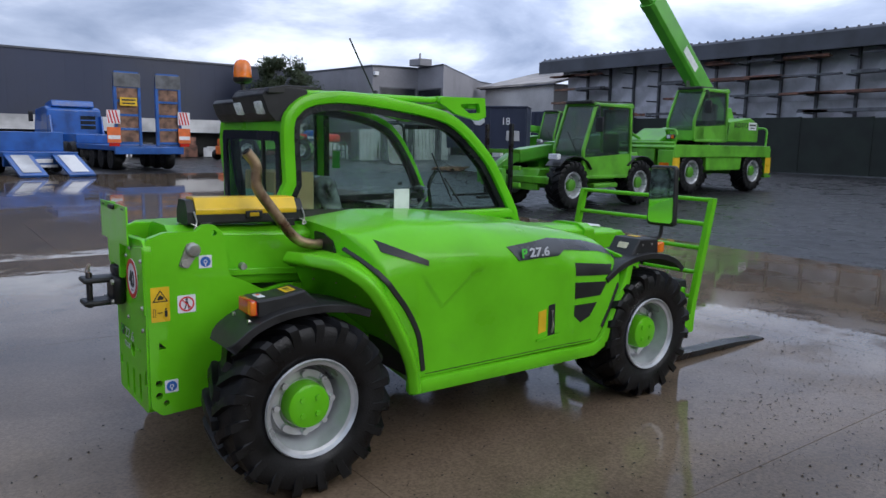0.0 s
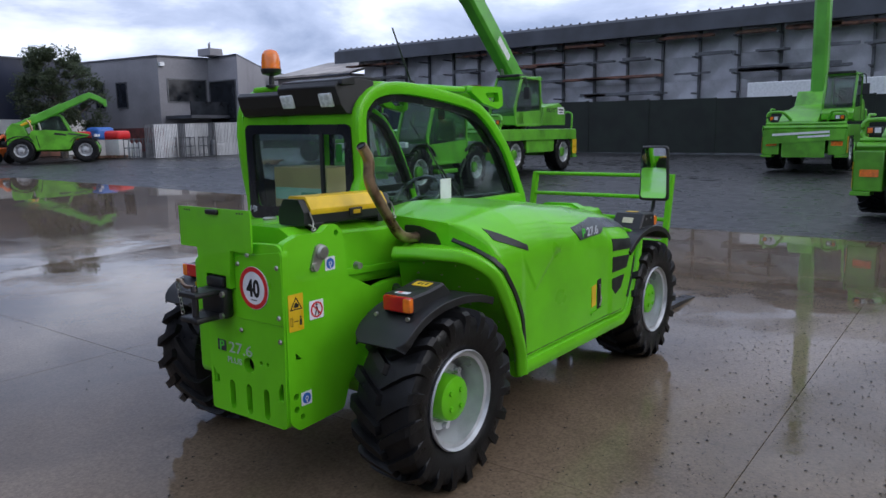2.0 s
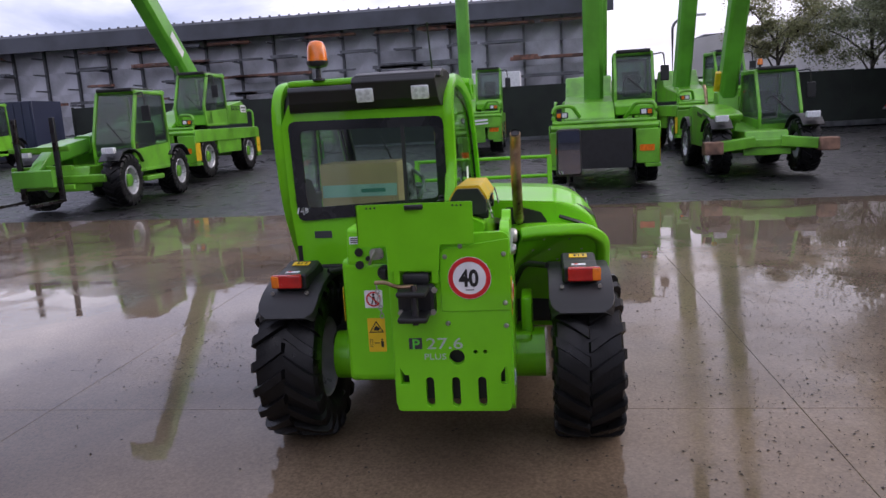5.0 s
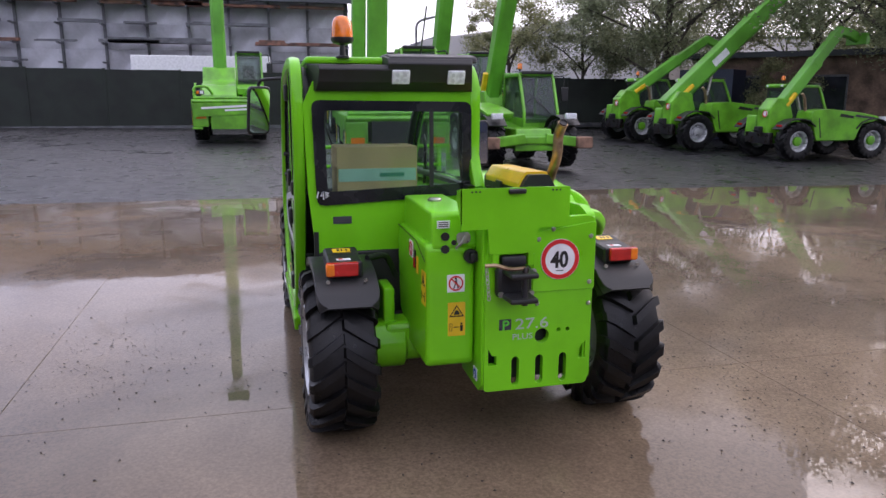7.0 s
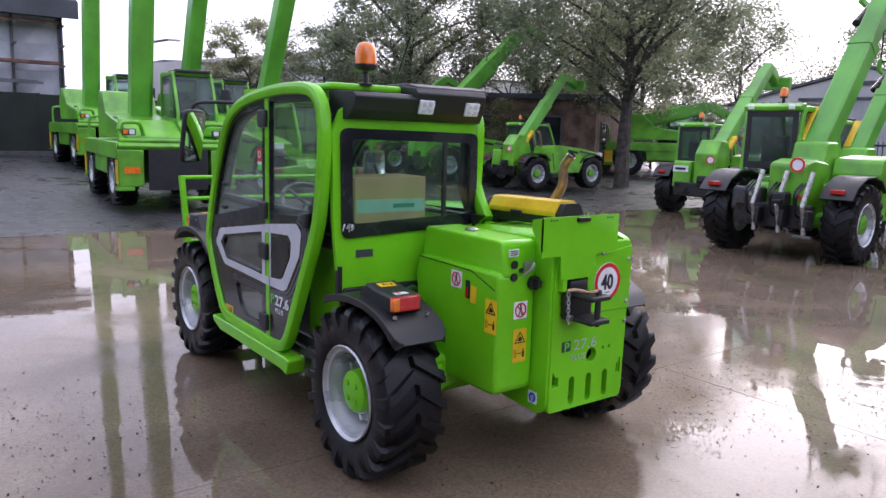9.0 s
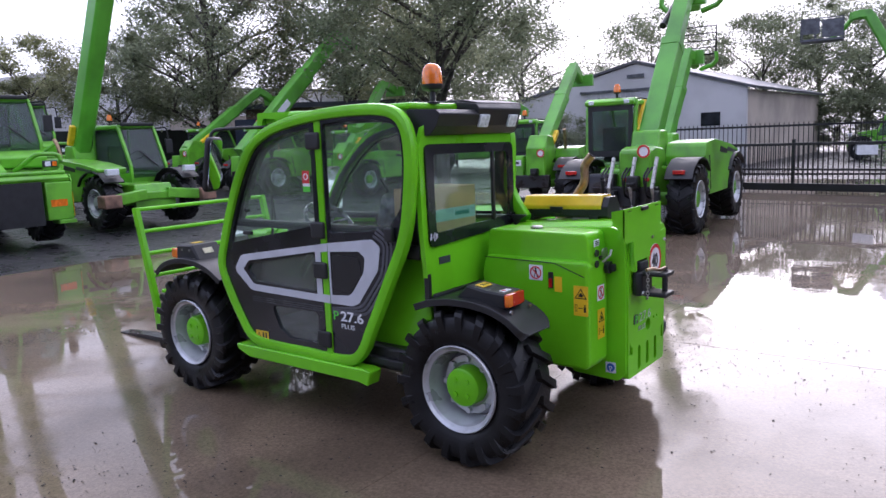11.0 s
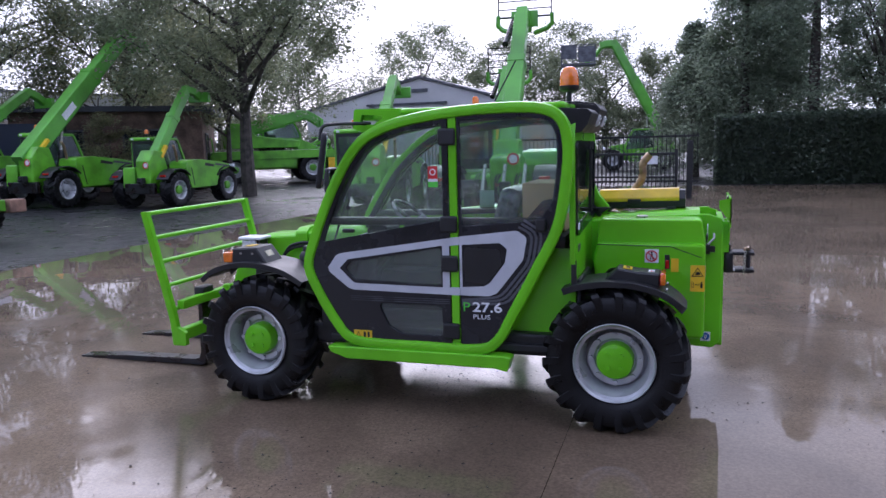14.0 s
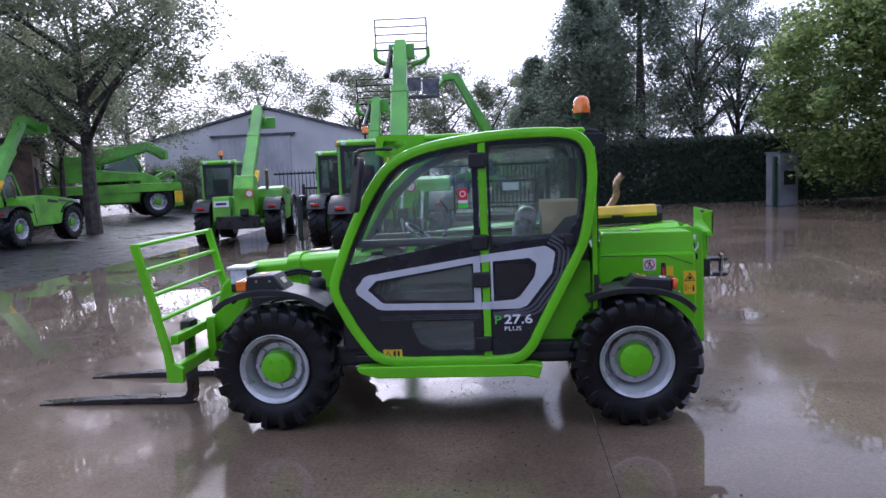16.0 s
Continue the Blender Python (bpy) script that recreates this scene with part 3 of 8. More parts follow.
part("cheek_gusset", plate(fillet([(-1.42, 0.93), (-1.22, 0.925), (-1.10, 0.945), (-0.60, 0.93), (-0.56, 0.50), (-1.44, 0.50)], 0.02), "y", -0.40, -0.36), GREEN, tele)
part("pin", lathe([(0, -0.43), (0.016, -0.43), (0.02, -0.40)], (-1.33, 0, 1.06), "y", 14), ZINC, tele)
# box on the other side of the boom: tank with the key panel
part("side_tank", join(plate(fillet([(-1.685, 0.49), (-1.30, 0.49), (-1.05, 0.62), (-1.0, 0.98), (-1.03, 1.09), (-1.685, 1.09)], 0.04), "y", 0.14, 0.375, bev=0.018, seg=2),
                       plate(fillet([(-1.69, 1.05), (-1.02, 1.05), (-1.04, 1.24), (-1.66, 1.235)], 0.03), "y", 0.13, 0.345, bev=0.02, seg=2)), GREEN, tele)
part("filler_cap", lathe([(0, 1.252), (0.030, 1.252), (0.036, 1.247), (0.036, 1.232)], (-1.30, 0.24, 0), "z", 18), ZINC, tele, "flat zinc filler cap")
part("tank_seam", sweep([(-1.03, 0.3755, 1.078), (-1.48, 0.3755, 1.070), (-1.66, 0.3755, 1.005)], rect_profile(0.005, 0.003, 0.0005), up=(0, 1, 0)), INK, tele)
for hy, hz, hr in ((0.285, 1.125, 0.020), (0.285, 1.065, 0.020), (0.243, 1.095, 0.012)):
    part("panel_hole", disc(hr, "x", (-1.695, hy, hz), 0.008, 14), INK, tele)
part("battery_switch", join(disc(0.034, "x", (-1.715, 0.165, 1.03), 0.025, 16), moved(box(-0.03, 0.0, -0.012, 0.012, -0.02, 0.02, 0.004), Matrix.Translation((-1.715, 0.165, 1.03)))), BLACK, tele)
part("isolator_key", join(tube([(-1.70, 0.235, 1.07), (-1.735, 0.215, 1.105), (-1.735, 0.20, 1.135)], 0.007, 8), plate(fillet([(0.165, 1.095), (0.23, 1.085), (0.235, 1.14), (0.17, 1.145)], 0.02), "x", -1.70, -1.694)), ZINC, tele)
part("data_label", box(-1.696, -1.692, 0.265, 0.325, 1.165, 1.20), WHITE, tele)
for i in range(3):
    part("label_bar", box(-1.6975, -1.6965, 0.272, 0.318, 1.172 + 0.009 * i, 1.176 + 0.009 * i), INK, tele)
part("side_reflector", box(-1.475, -1.445, 0.375, 0.382, 0.93, 1.02, 0.003), BLACK, tele)
part("reflector_lens", box(-1.470, -1.450, 0.382, 0.386, 0.935, 0.985, 0.002), RED_LENS, tele)
# raised number-plate board
part("rear_board", plate(fillet([(-0.265, 1.175), (-0.115, 1.175), (-0.105, 1.06), (0.115, 1.06), (0.125, 1.175), (0.25, 1.175), (0.25, 1.36), (-0.265, 1.36)], 0.008), "x", -1.832, -1.824), GREEN, tele)
for by in (-0.085, 0.085):
    part("board_bracket", box(-1.83, -1.76, by - 0.015, by + 0.015, 1.00, 1.20, 0.004), GREEN, tele)
part("board_grip", box(-1.848, -1.815, -0.05, 0.032, 1.333, 1.355, 0.006), BLACK, tele)
part("board_return", plate([(-1.832, 1.36), (-1.76, 1.345), (-1.76, 1.30), (-1.832, 1.20)], "y", 0.246, 0.25), GREEN, tele)
for i in range(3):
    part("board_hole", disc(0.005, "x", (-1.8335, -0.18 - 0.018 * i, 1.345), 0.002, 8), INK, tele)
    part("board_hole", disc(0.005, "x", (-1.8335, 0.20 - 0.018 * i, 1.345), 0.002, 8), INK, tele)

# tow hitch with pin, lever and chain
hitch = part("tow_hitch", join(box(-1.86, -1.80, -0.085, 0.085, 0.86, 1.00, 0.02), box(-1.845, -1.80, -0.06, 0.06, 1.0, 1.05, 0.012), box(-1.99, -1.85, -0.065, 0.065, 0.975, 1.0, 0.01), box(-1.99, -1.85, -0.065, 0.065, 0.862, 0.888, 0.01)), BLACK, tele, "black tow hitch")
part("hitch_pin", join(lathe([(0, 0.85), (0.015, 0.85), (0.015, 1.02), (0.012, 1.025), (0, 1.025)], (-1.955, -0.01, 0), "z", 12)), STEEL_DARK, hitch)
part("hitch_lever", tube(smooth_path([(-1.955, -0.01, 1.02), (-1.955, 0.06, 1.015), (-1.93, 0.12, 1.035), (-1.92, 0.165, 1.03)], 0.03), 0.009, 8), EXHAUST, hitch)
links_bm = []
for i in range(8):
    links_bm.append(moved(tube([(0.008 * math.cos(a), 0, 0.012 * math.sin(a)) for a in (k * math.pi / 4 for k in range(8))], 0.0024, 5, True, (0, 1, 0)),
                          Matrix.Translation((-1.925 + 0.001 * i, 0.158 - 0.002 * i, 1.012 - 0.0185 * i)) @ pose(0, 0, 0, 0, 0, 90 * (i % 2) + 20)))
part("chain", join(*links_bm), ZINC, hitch)
for by, bz in ((-0.075, 0.88), (-0.085, 0.98), (0.07, 0.88)):
    part("bolt", disc(0.014, "x", (-1.872, by, bz), 0.012, 6), ZINC, hitch)

# ---- signs and stickers


def sticker(name, m, w, h, mat, parent=None, extra=(), label=""):
    """A thin film on a surface: m puts it there with x to the right and z out of the surface."""
    base = part(name, moved(plate(fillet([(-w / 2, -h / 2), (w / 2, -h / 2), (w / 2, h / 2), (-w / 2, h / 2)], min(w, h) * 0.06, 2), "z", 0.0005, 0.0025), m), mat, parent or tele, label)
    for nm, bm, mt in extra:
        part(nm, moved(bm, m @ Matrix.Translation((0, 0, 0.0028))), mt, base)
    return base


def ring2(r0, r1, n=26, z1=0.0015):
    return plate(circle(0, 0, r1, n), "z", 0, z1, [circle(0, 0, r0, n)])


def no_entry(m, size=0.085):
    walker = join(plate(circle(0, 0.022, 0.006, 8), "z", 0, 0.001), plate([(-0.006, -0.004), (0.008, -0.002), (0.005, 0.015), (-0.006, 0.014)], "z", 0, 0.001),
                  plate([(-0.006, -0.004), (0.0, -0.004), (-0.008, -0.026), (-0.014, -0.026)], "z", 0, 0.001), plate([(0.002, -0.003), (0.008, -0.002), (0.014, -0.024), (0.008, -0.026)], "z", 0, 0.001))
    bar = moved(plate([(-0.030, -0.003), (0.030, -0.003), (0.030, 0.003), (-0.030, 0.003)], "z", 0.0012, 0.0022), pose(0, 0, 0, 0, 0, 135))
    return sticker("no_entry_sticker", m, size, size, WHITE, None, [("symbol", walker, INK), ("red_ring", join(ring2(0.029, 0.036, z1=0.0022), bar), RED)], "white square sticker with red prohibition ring")


def crush_warning(m, w=0.085, h=0.165):
    tri = plate([(-0.036, 0.012), (0.036, 0.012), (0.0, 0.070)], "z", 0, 0.001, [[(-0.028, 0.017), (0.028, 0.017), (0.0, 0.061)]])
    glyph = join(tri, plate([(-0.014, 0.022), (0.012, 0.022), (0.016, 0.032), (0.0, 0.046), (-0.010, 0.036)], "z", 0, 0.001))
    low = join(plate([(-0.034, -0.058), (-0.022, -0.058), (-0.022, -0.020), (-0.034, -0.020)], "z", 0, 0.001, [[(-0.032, -0.056), (-0.024, -0.056), (-0.024, -0.022), (-0.032, -0.022)]]),
               plate([(-0.014, -0.041), (0.010, -0.041), (0.010, -0.037), (-0.014, -0.037)], "z", 0, 0.001), plate([(0.018, -0.060), (0.030, -0.060), (0.031, -0.030), (0.017, -0.030)], "z", 0, 0.001),
               plate(circle(0.024, -0.023, 0.005, 8), "z", 0, 0.001))
    return sticker("crush_warning_sticker", m, w, h, YELLOW, None, [("symbol", join(glyph, low), INK)], "yellow warning sticker with black symbols")


def blue_mark(m, size=0.062):
    return sticker("blue_sticker", m, size, size, WHITE, None, [("blue_disc", plate(circle(0, 0, size * 0.40, 20), "z", 0, 0.001), BLUE),
                   ("symbol", join(ring2(size * 0.10, size * 0.16, 12, 0.002), plate([(-0.003, -0.020), (0.003, -0.020), (0.003, -0.006), (-0.003, -0.006)], "z", 0, 0.002)), WHITE)], "white sticker with blue disc")


no_entry(facing((-1.612, -0.4155, 0.905), "-y"))
crush_warning(facing((-1.733, -0.4155, 0.915), "-y"))
blue_mark(facing((-1.517, -0.4155, 1.10), "-y"))
blue_mark(facing((-1.695, -0.4155, 0.515), "-y"))
no_entry(facing((-1.6855, 0.232, 0.90), "-x"))
crush_warning(facing((-1.6855, 0.228, 0.725), "-x"))
no_entry(facing((-1.366, 0.3755, 1.01), "y"))
crush_warning(facing((-1.64, 0.3755, 0.875), "y"))
sticker("yellow_sticker", facing((-1.505, 0.3755, 0.955), "y"), 0.045, 0.085, YELLOW)
blue_mark(facing((-1.70, 0.1355, 0.45), "y"))
speed = part("speed_sign", moved(disc(0.096, "z", (0, 0, 0), 0.003, 36), facing((-1.807, -0.236, 1.017), "-x")), WHITE, tele, "round white speed sign with red rim")
part("red_ring", moved(ring2(0.074, 0.094, 40), facing((-1.8102, -0.236, 1.017), "-x")), RED, speed)
part("numerals", words("40", 0.105, facing((-1.8105, -0.233, 0.980), "-x"), 0.001, "CENTER", 0.82, 0.0035), INK, speed)
part("small_print_bar", moved(plate([(-0.018, -0.056), (0.018, -0.056), (0.018, -0.052), (-0.018, -0.052)], "z", 0, 0.001), facing((-1.8105, -0.236, 1.017), "-x")), INK, speed)
part("model_lettering", words("27.6", 0.074, facing((-1.8025, -0.022, 0.690), "-x"), 0.001, "LEFT", 1.35), PALE_LETTER, tele)
part("model_lettering", words("PLUS", 0.040, facing((-1.8025, -0.01, 0.64), "-x"), 0.001, "LEFT", 1.2), PALE_LETTER, tele)
part("model_initial", moved(plate([(0, 0), (0.06, 0), (0.06, 0.052), (0, 0.052)], "z", 0, 0.001), facing((-1.8022, 0.055, 0.690), "-x")), DARK_GREY, tele)
part("model_initial", words("P", 0.065, facing((-1.8045, 0.042, 0.692), "-x"), 0.001, "LEFT", 1.1, 0.001), GREEN_FILM, tele)

# ---- boom with its front carriage, forks and load guard
BY = -0.135
boom_sect = fillet([(-0.165, -0.15), (0.165, -0.15), (0.165, 0.12), (0.10, 0.15), (-0.10, 0.15), (-0.165, 0.12)], 0.02, 2)
part("boom", sweep([(-1.66, BY, 1.115), (1.30, BY, 0.955)], boom_sect), GREEN, tele, "green telescopic boom, lowered")
part("boom_inner", sweep([(1.25, BY, 0.955), (1.62, BY, 0.935)], [(a * 0.86, b * 0.86) for a, b in boom_sect]), GREEN, tele)
part("boom_collar", sweep([(1.22, BY, 0.96), (1.32, BY, 0.954)], [(a * 1.1, b * 1.1) for a, b in boom_sect]), GREEN, tele)
part("boom_side_rib", sweep([(-1.42, -0.312, 1.02), (-0.60, -0.312, 0.975)], rect_profile(0.012, 0.035, 0.004)), GREEN, tele)
part("boom_nose", plate(fillet([(1.45, 1.06), (1.70, 1.05), (1.88, 0.90), (1.98, 0.60), (2.0, 0.34), (1.86, 0.30), (1.78, 0.55), (1.66, 0.78), (1.45, 0.82)], 0.05), "y", BY - 0.13, BY + 0.13, bev=0.015), GREEN, tele)
part("tilt_cylinder", join(tube([(1.42, BY + 0.20, 0.86), (1.74, BY + 0.20, 0.62)], 0.035, 14), tube([(1.74, BY + 0.20, 0.62), (1.92, BY + 0.20, 0.47)], 0.02, 12)), STEEL_DARK, tele)
part("head_hose", join(*[tube(smooth_path([(1.10, BY + 0.19, 0.98 - 0.025 * i), (1.22, BY + 0.22, 1.02 - 0.025 * i), (1.36, BY + 0.21, 0.99 - 0.025 * i), (1.44, BY + 0.19, 0.9)], 0.05), 0.012, 7) for i in range(2)]), BLACK, tele)
coupler = part("valve_block", join(box(1.60, 1.745, 0.02, 0.16, 0.86, 0.925, 0.01), box(1.585, 1.615, 0.03, 0.15, 0.92, 1.04, 0.006)), STEEL_DARK, tele)
part("lens", box(1.615, 1.745, 0.03, 0.16, 0.925, 1.035, 0.012), CLEAR_LENS, coupler, "clear plastic lens")
part("cover", box(1.565, 1.765, 0.01, 0.175, 1.037, 1.060, 0.008), WHITE, coupler, "white plastic cover")
bottle = part("reservoir", lathe([(0, 0.86), (0.055, 0.86), (0.062, 0.88), (0.062, 0.985), (0.045, 1.01), (0.030, 1.015), (0.030, 1.02)], (0.975, 0.50, 0), "z", 20), BLACK, tele, "black fluid reservoir")
part("cap", lathe([(0, 1.055), (0.030, 1.052), (0.036, 1.04), (0.036, 1.015), (0.0, 1.015)], (0.975, 0.50, 0), "z", 16), BLACK, bottle)
part("label", box(0.955, 0.995, 0.558, 0.565, 0.89, 0.91, 0.001), WHITE, bottle)
carriage = part("fork_carriage", join(box(1.98, 2.05, -0.66, 0.64, 0.33, 0.42, 0.012), box(2.0, 2.06, -0.60, 0.58, 0.56, 0.63, 0.01), box(1.93, 2.0, BY - 0.22, BY - 0.17, 0.30, 0.66, 0.01),
                                        box(1.93, 2.0, BY + 0.17, BY + 0.22, 0.30, 0.66, 0.01)), GREEN, tele)
for gy in (0.63, -0.66):
    part("guard_post", sweep([(2.035, gy, 0.34), (2.06, gy, 0.52), (2.235, gy, 1.285), (2.235, gy, 1.30)], rect_profile(0.055, 0.045, 0.008), up=(0, 1, 0)), GREEN, carriage)
    part("post_foot", plate(fillet([(1.95, 0.30), (2.07, 0.30), (2.09, 0.56), (2.05, 0.60), (2.02, 0.44), (1.95, 0.40)], 0.015), "y", gy - 0.02, gy + 0.02, bev=0.004), GREEN, carriage)
for i in range(5):
    u = 1 - i * 0.235
    part("guard_rail", tube([(2.06 + 0.175 * u, -0.66, 0.52 + 0.765 * u), (2.06 + 0.175 * u, 0.63, 0.52 + 0.765 * u)], 0.0175, 10), GREEN, carriage)
for fy in (0.24, -0.50):
    fork = plate(fillet([(2.085, 0.64), (2.05, 0.64), (2.05, 0.10), (2.06, 0.055), (2.09, 0.04), (3.30, 0.028), (3.31, 0.040), (2.85, 0.072), (2.16, 0.085), (2.115, 0.095), (2.095, 0.14)], [0.01, 0.01, 0.02, 0.02, 0.02, 0.004, 0.004, 0.02, 0.02, 0.02, 0.02]), "y", fy - 0.06, fy + 0.06, bev=0.004)
    part("fork", fork, STEEL_DARK, carriage, "black steel fork")
    part("fork_hanger", box(2.02, 2.11, fy - 0.075, fy + 0.075, 0.55, 0.68, 0.02), BLACK, carriage)

# ---- engine cover on the right-hand side


def top_z(x):
    pts = ((-1.05, 1.20), (-0.90, 1.235), (-0.55, 1.275), (-0.2, 1.262), (0.25, 1.215), (0.65, 1.155), (0.90, 1.10), (1.06, 1.02))
    return float(np.interp(x, [p[0] for p in pts], [p[1] for p in pts]))


def low_z(x):
    pts = ((-1.05, 1.13), (-0.95, 1.10), (-0.88, 1.03), (-0.795, 0.92), (-0.715, 0.80), (-0.655, 0.66), (-0.62, 0.48), (0.74, 0.48), (0.80, 0.54), (0.90, 0.66), (0.98, 0.80), (1.04, 0.92), (1.06, 0.97))
    return float(np.interp(x, [p[0] for p in pts], [p[1] for p in pts]))


CREASE = ((-0.60, 1.06), (-0.445, 0.84), (-0.23, 1.01), (0.05, 1.035), (0.55, 1.055))


def side_y(x, z):
    d, b = top_z(x) - z, 0.25
    y = -0.885
    if d < b:
        u = min(1.0, max(0.0, (b - d) / b))
        y += 0.30 * (1 - math.sqrt(max(0.0, 1 - u * u)))
    taper = max(0.0, (x - 0.72) / 0.34)
    y += 0.05 * taper * taper
    # sculpted panel: the lower field sits a little deeper
    cz = float(np.interp(x, [p[0] for p in CREASE], [p[1] for p in CREASE])) if -0.60 < x < 0.55 else 2.0
    s = min(1.0, max(0.0, (cz - z) / 0.010))
    e = min(1.0, max(0.0, min(x + 0.60, 0.55 - x) / 0.05))
    y += 0.0075 * s * s * (3 - 2 * s) * e
    # the rear end is cut back on a slant behind the arch
    return max(y, -float(np.interp(x, (-0.905, -0.87, -0.83, -0.785, -0.745), (0.64, 0.76, 0.845, 0.883, 0.95))))


def hood_bm():
    xs = [-0.905 + 1.965 * i / 180 for i in range(181)]
    bm, rings = bmesh.new(), []
    for x in xs:
        zt, zb = top_z(x), low_z(x)
        ring = []
        for k in range(9):
            u = k / 8
            yy = -0.04 - (0.885 - 0.30 - 0.04) * u
            ring.append((x, yy, zt + 0.022 * math.cos(u * math.pi / 2) - 0.04 * max(0.0, 0.25 - u) * 2))
        for k in range(1, 11):
            z = zt - 0.25 * (1 - math.cos(k / 10 * math.pi / 2))
            ring.append((x, side_y(x, max(z, zb)), max(z, zb)))
        start = max(zt - 0.25, zb)
        for k in range(1, 61):
            z = start + (zb - start) * k / 60
            ring.append((x, side_y(x, z), z))
        rings.append([bm.verts.new(p) for p in ring])
    for a, b in zip(rings, rings[1:]):
        for j in range(len(a) - 1):
            bm.faces.new((a[j], a[j + 1], b[j + 1], b[j]))
    bm.faces.new(rings[0])
    bm.faces.new(rings[-1][::-1])
    bmesh.ops.remove_doubles(bm, verts=bm.verts, dist=1e-5)
    bmesh.ops.recalc_face_normals(bm, faces=bm.faces)
    return bm


part("engine_hood", hood_bm(), GREEN, tele, "sculpted lime-green engine cover", 50)


def on_hood(poly, mat, name, lift_by=0.004, parent=None, label="", cell=0.02):
    """A film cut to the outline (x, z), laid on the side of the hood."""
    bm = bmesh.new()
    bm.faces.new([bm.verts.new((p[0], 0, p[1])) for p in poly])
    lo_x, hi_x, lo_z, hi_z = min(p[0] for p in poly), max(p[0] for p in poly), min(p[1] for p in poly), max(p[1] for p in poly)
    for n, (lo, hi, axis) in enumerate(((lo_x, hi_x, (1, 0, 0)), (lo_z, hi_z, (0, 0, 1)))):
        k = lo + cell
        while k < hi:
            bmesh.ops.bisect_plane(bm, geom=bm.verts[:] + bm.edges[:] + bm.faces[:], plane_co=tuple(k * a for a in axis), plane_no=axis)
            k += cell
    for v in bm.verts:
        v.co.y = side_y(v.co.x, v.co.z) - lift_by
    bm.normal_update()
    for f in bm.faces:
        if f.normal.y > 0:
            f.normal_flip()
    got = bmesh.ops.extrude_face_region(bm, geom=list(bm.faces))
    bmesh.ops.translate(bm, verts=[v for v in got["geom"] if isinstance(v, bmesh.types.BMVert)], vec=(0, 0.006, 0))
    bmesh.ops.recalc_face_normals(bm, faces=bm.faces)
    return part(name, bm, mat, parent or tele, label)


decal = on_hood([(0.02, 1.115), (0.09, 1.035), (0.42, 1.035), (0.48, 1.065), (0.80, 1.03), (0.98, 0.985), (1.03, 1.0), (0.95, 1.04), (0.70, 1.10), (0.40, 1.135)], DARK_GREY, "hood_decal", label="charcoal decal with model lettering")
lettering = words("27.6", 0.070, facing((0.165, -0.8855, 1.051), "-y"), 0.001, "LEFT", 1.3, 0.0018)
moved(lettering, Matrix.Translation((0.165, -0.885, 1.053)) @ pose(0, 0, 0, -9, 0, 0) @ Matrix.Translation((-0.165, 0.885, -1.053)))
part("model_lettering", lettering, SILVER_FILM, tele)
letter_p = words("P", 0.070, facing((0.103, -0.8855, 1.051), "-y"), 0.001, "LEFT", 1.2, 0.0018)
moved(letter_p, Matrix.Translation((0.105, -0.885, 1.053)) @ pose(0, 0, 0, -9, 0, 0) @ Matrix.Translation((-0.105, 0.885, -1.053)))
part("model_initial", letter_p, GREEN_FILM, tele)
for poly in ([(0.545, 0.985), (0.90, 0.945), (0.86, 0.885), (0.545, 0.905)], [(0.545, 0.865), (0.83, 0.845), (0.77, 0.765), (0.545, 0.765)], [(0.545, 0.725), (0.74, 0.725), (0.68, 0.645), (0.60, 0.615), (0.545, 0.66)]):
    on_hood(poly, BLACK, "hood_vent", 0.003, label="black mesh vent")
on_hood([(-0.79, 1.200), (-0.787, 1.145), (-0.535, 1.060), (-0.53, 1.088)], BLACK, "hood_slit", 0.004)
on_hood([(0.255, 0.72), (0.315, 0.73), (0.315, 0.60), (0.255, 0.59)], YELLOW, "warning_sticker", 0.004, label="yellow warning sticker")
part("sticker_symbol", moved(plate([(-0.02, 0.015), (0.02, 0.015), (0.0, 0.052)], "z", 0, 0.001, [[(-0.013, 0.019), (0.013, 0.019), (0, 0.043)]]), facing((0.285, -0.878, 0.665), "-y")), INK, tele)
part("sticker_symbol", moved(join(plate(circle(0, -0.02, 0.014, 12), "z", 0, 0.001, [circle(0, -0.02, 0.009, 12)]), plate([(-0.02, -0.048), (0.02, -0.048), (0.02, -0.042), (-0.02, -0.042)], "z", 0, 0.001)), facing((0.285, -0.878, 0.665), "-y")), INK, tele)
on_hood([(0.335, 0.75), (0.385, 0.755), (0.39, 0.55), (0.335, 0.57)], BLACK, "latch_recess", 0.004)
part("hood_latch", join(tube([(0.36, -0.885, 0.72), (0.362, -0.893, 0.63), (0.36, -0.885, 0.585)], 0.007, 7)), ZINC, tele)
on_hood([(0.24, 0.545), (0.42, 0.56), (0.42, 0.575), (0.24, 0.56)], GREEN, "latch_lip", 0.012)
on_hood([(-0.545, 0.492), (0.70, 0.492), (0.70, 0.4955), (-0.545, 0.4955)], INK, "panel_seam", 0.002)
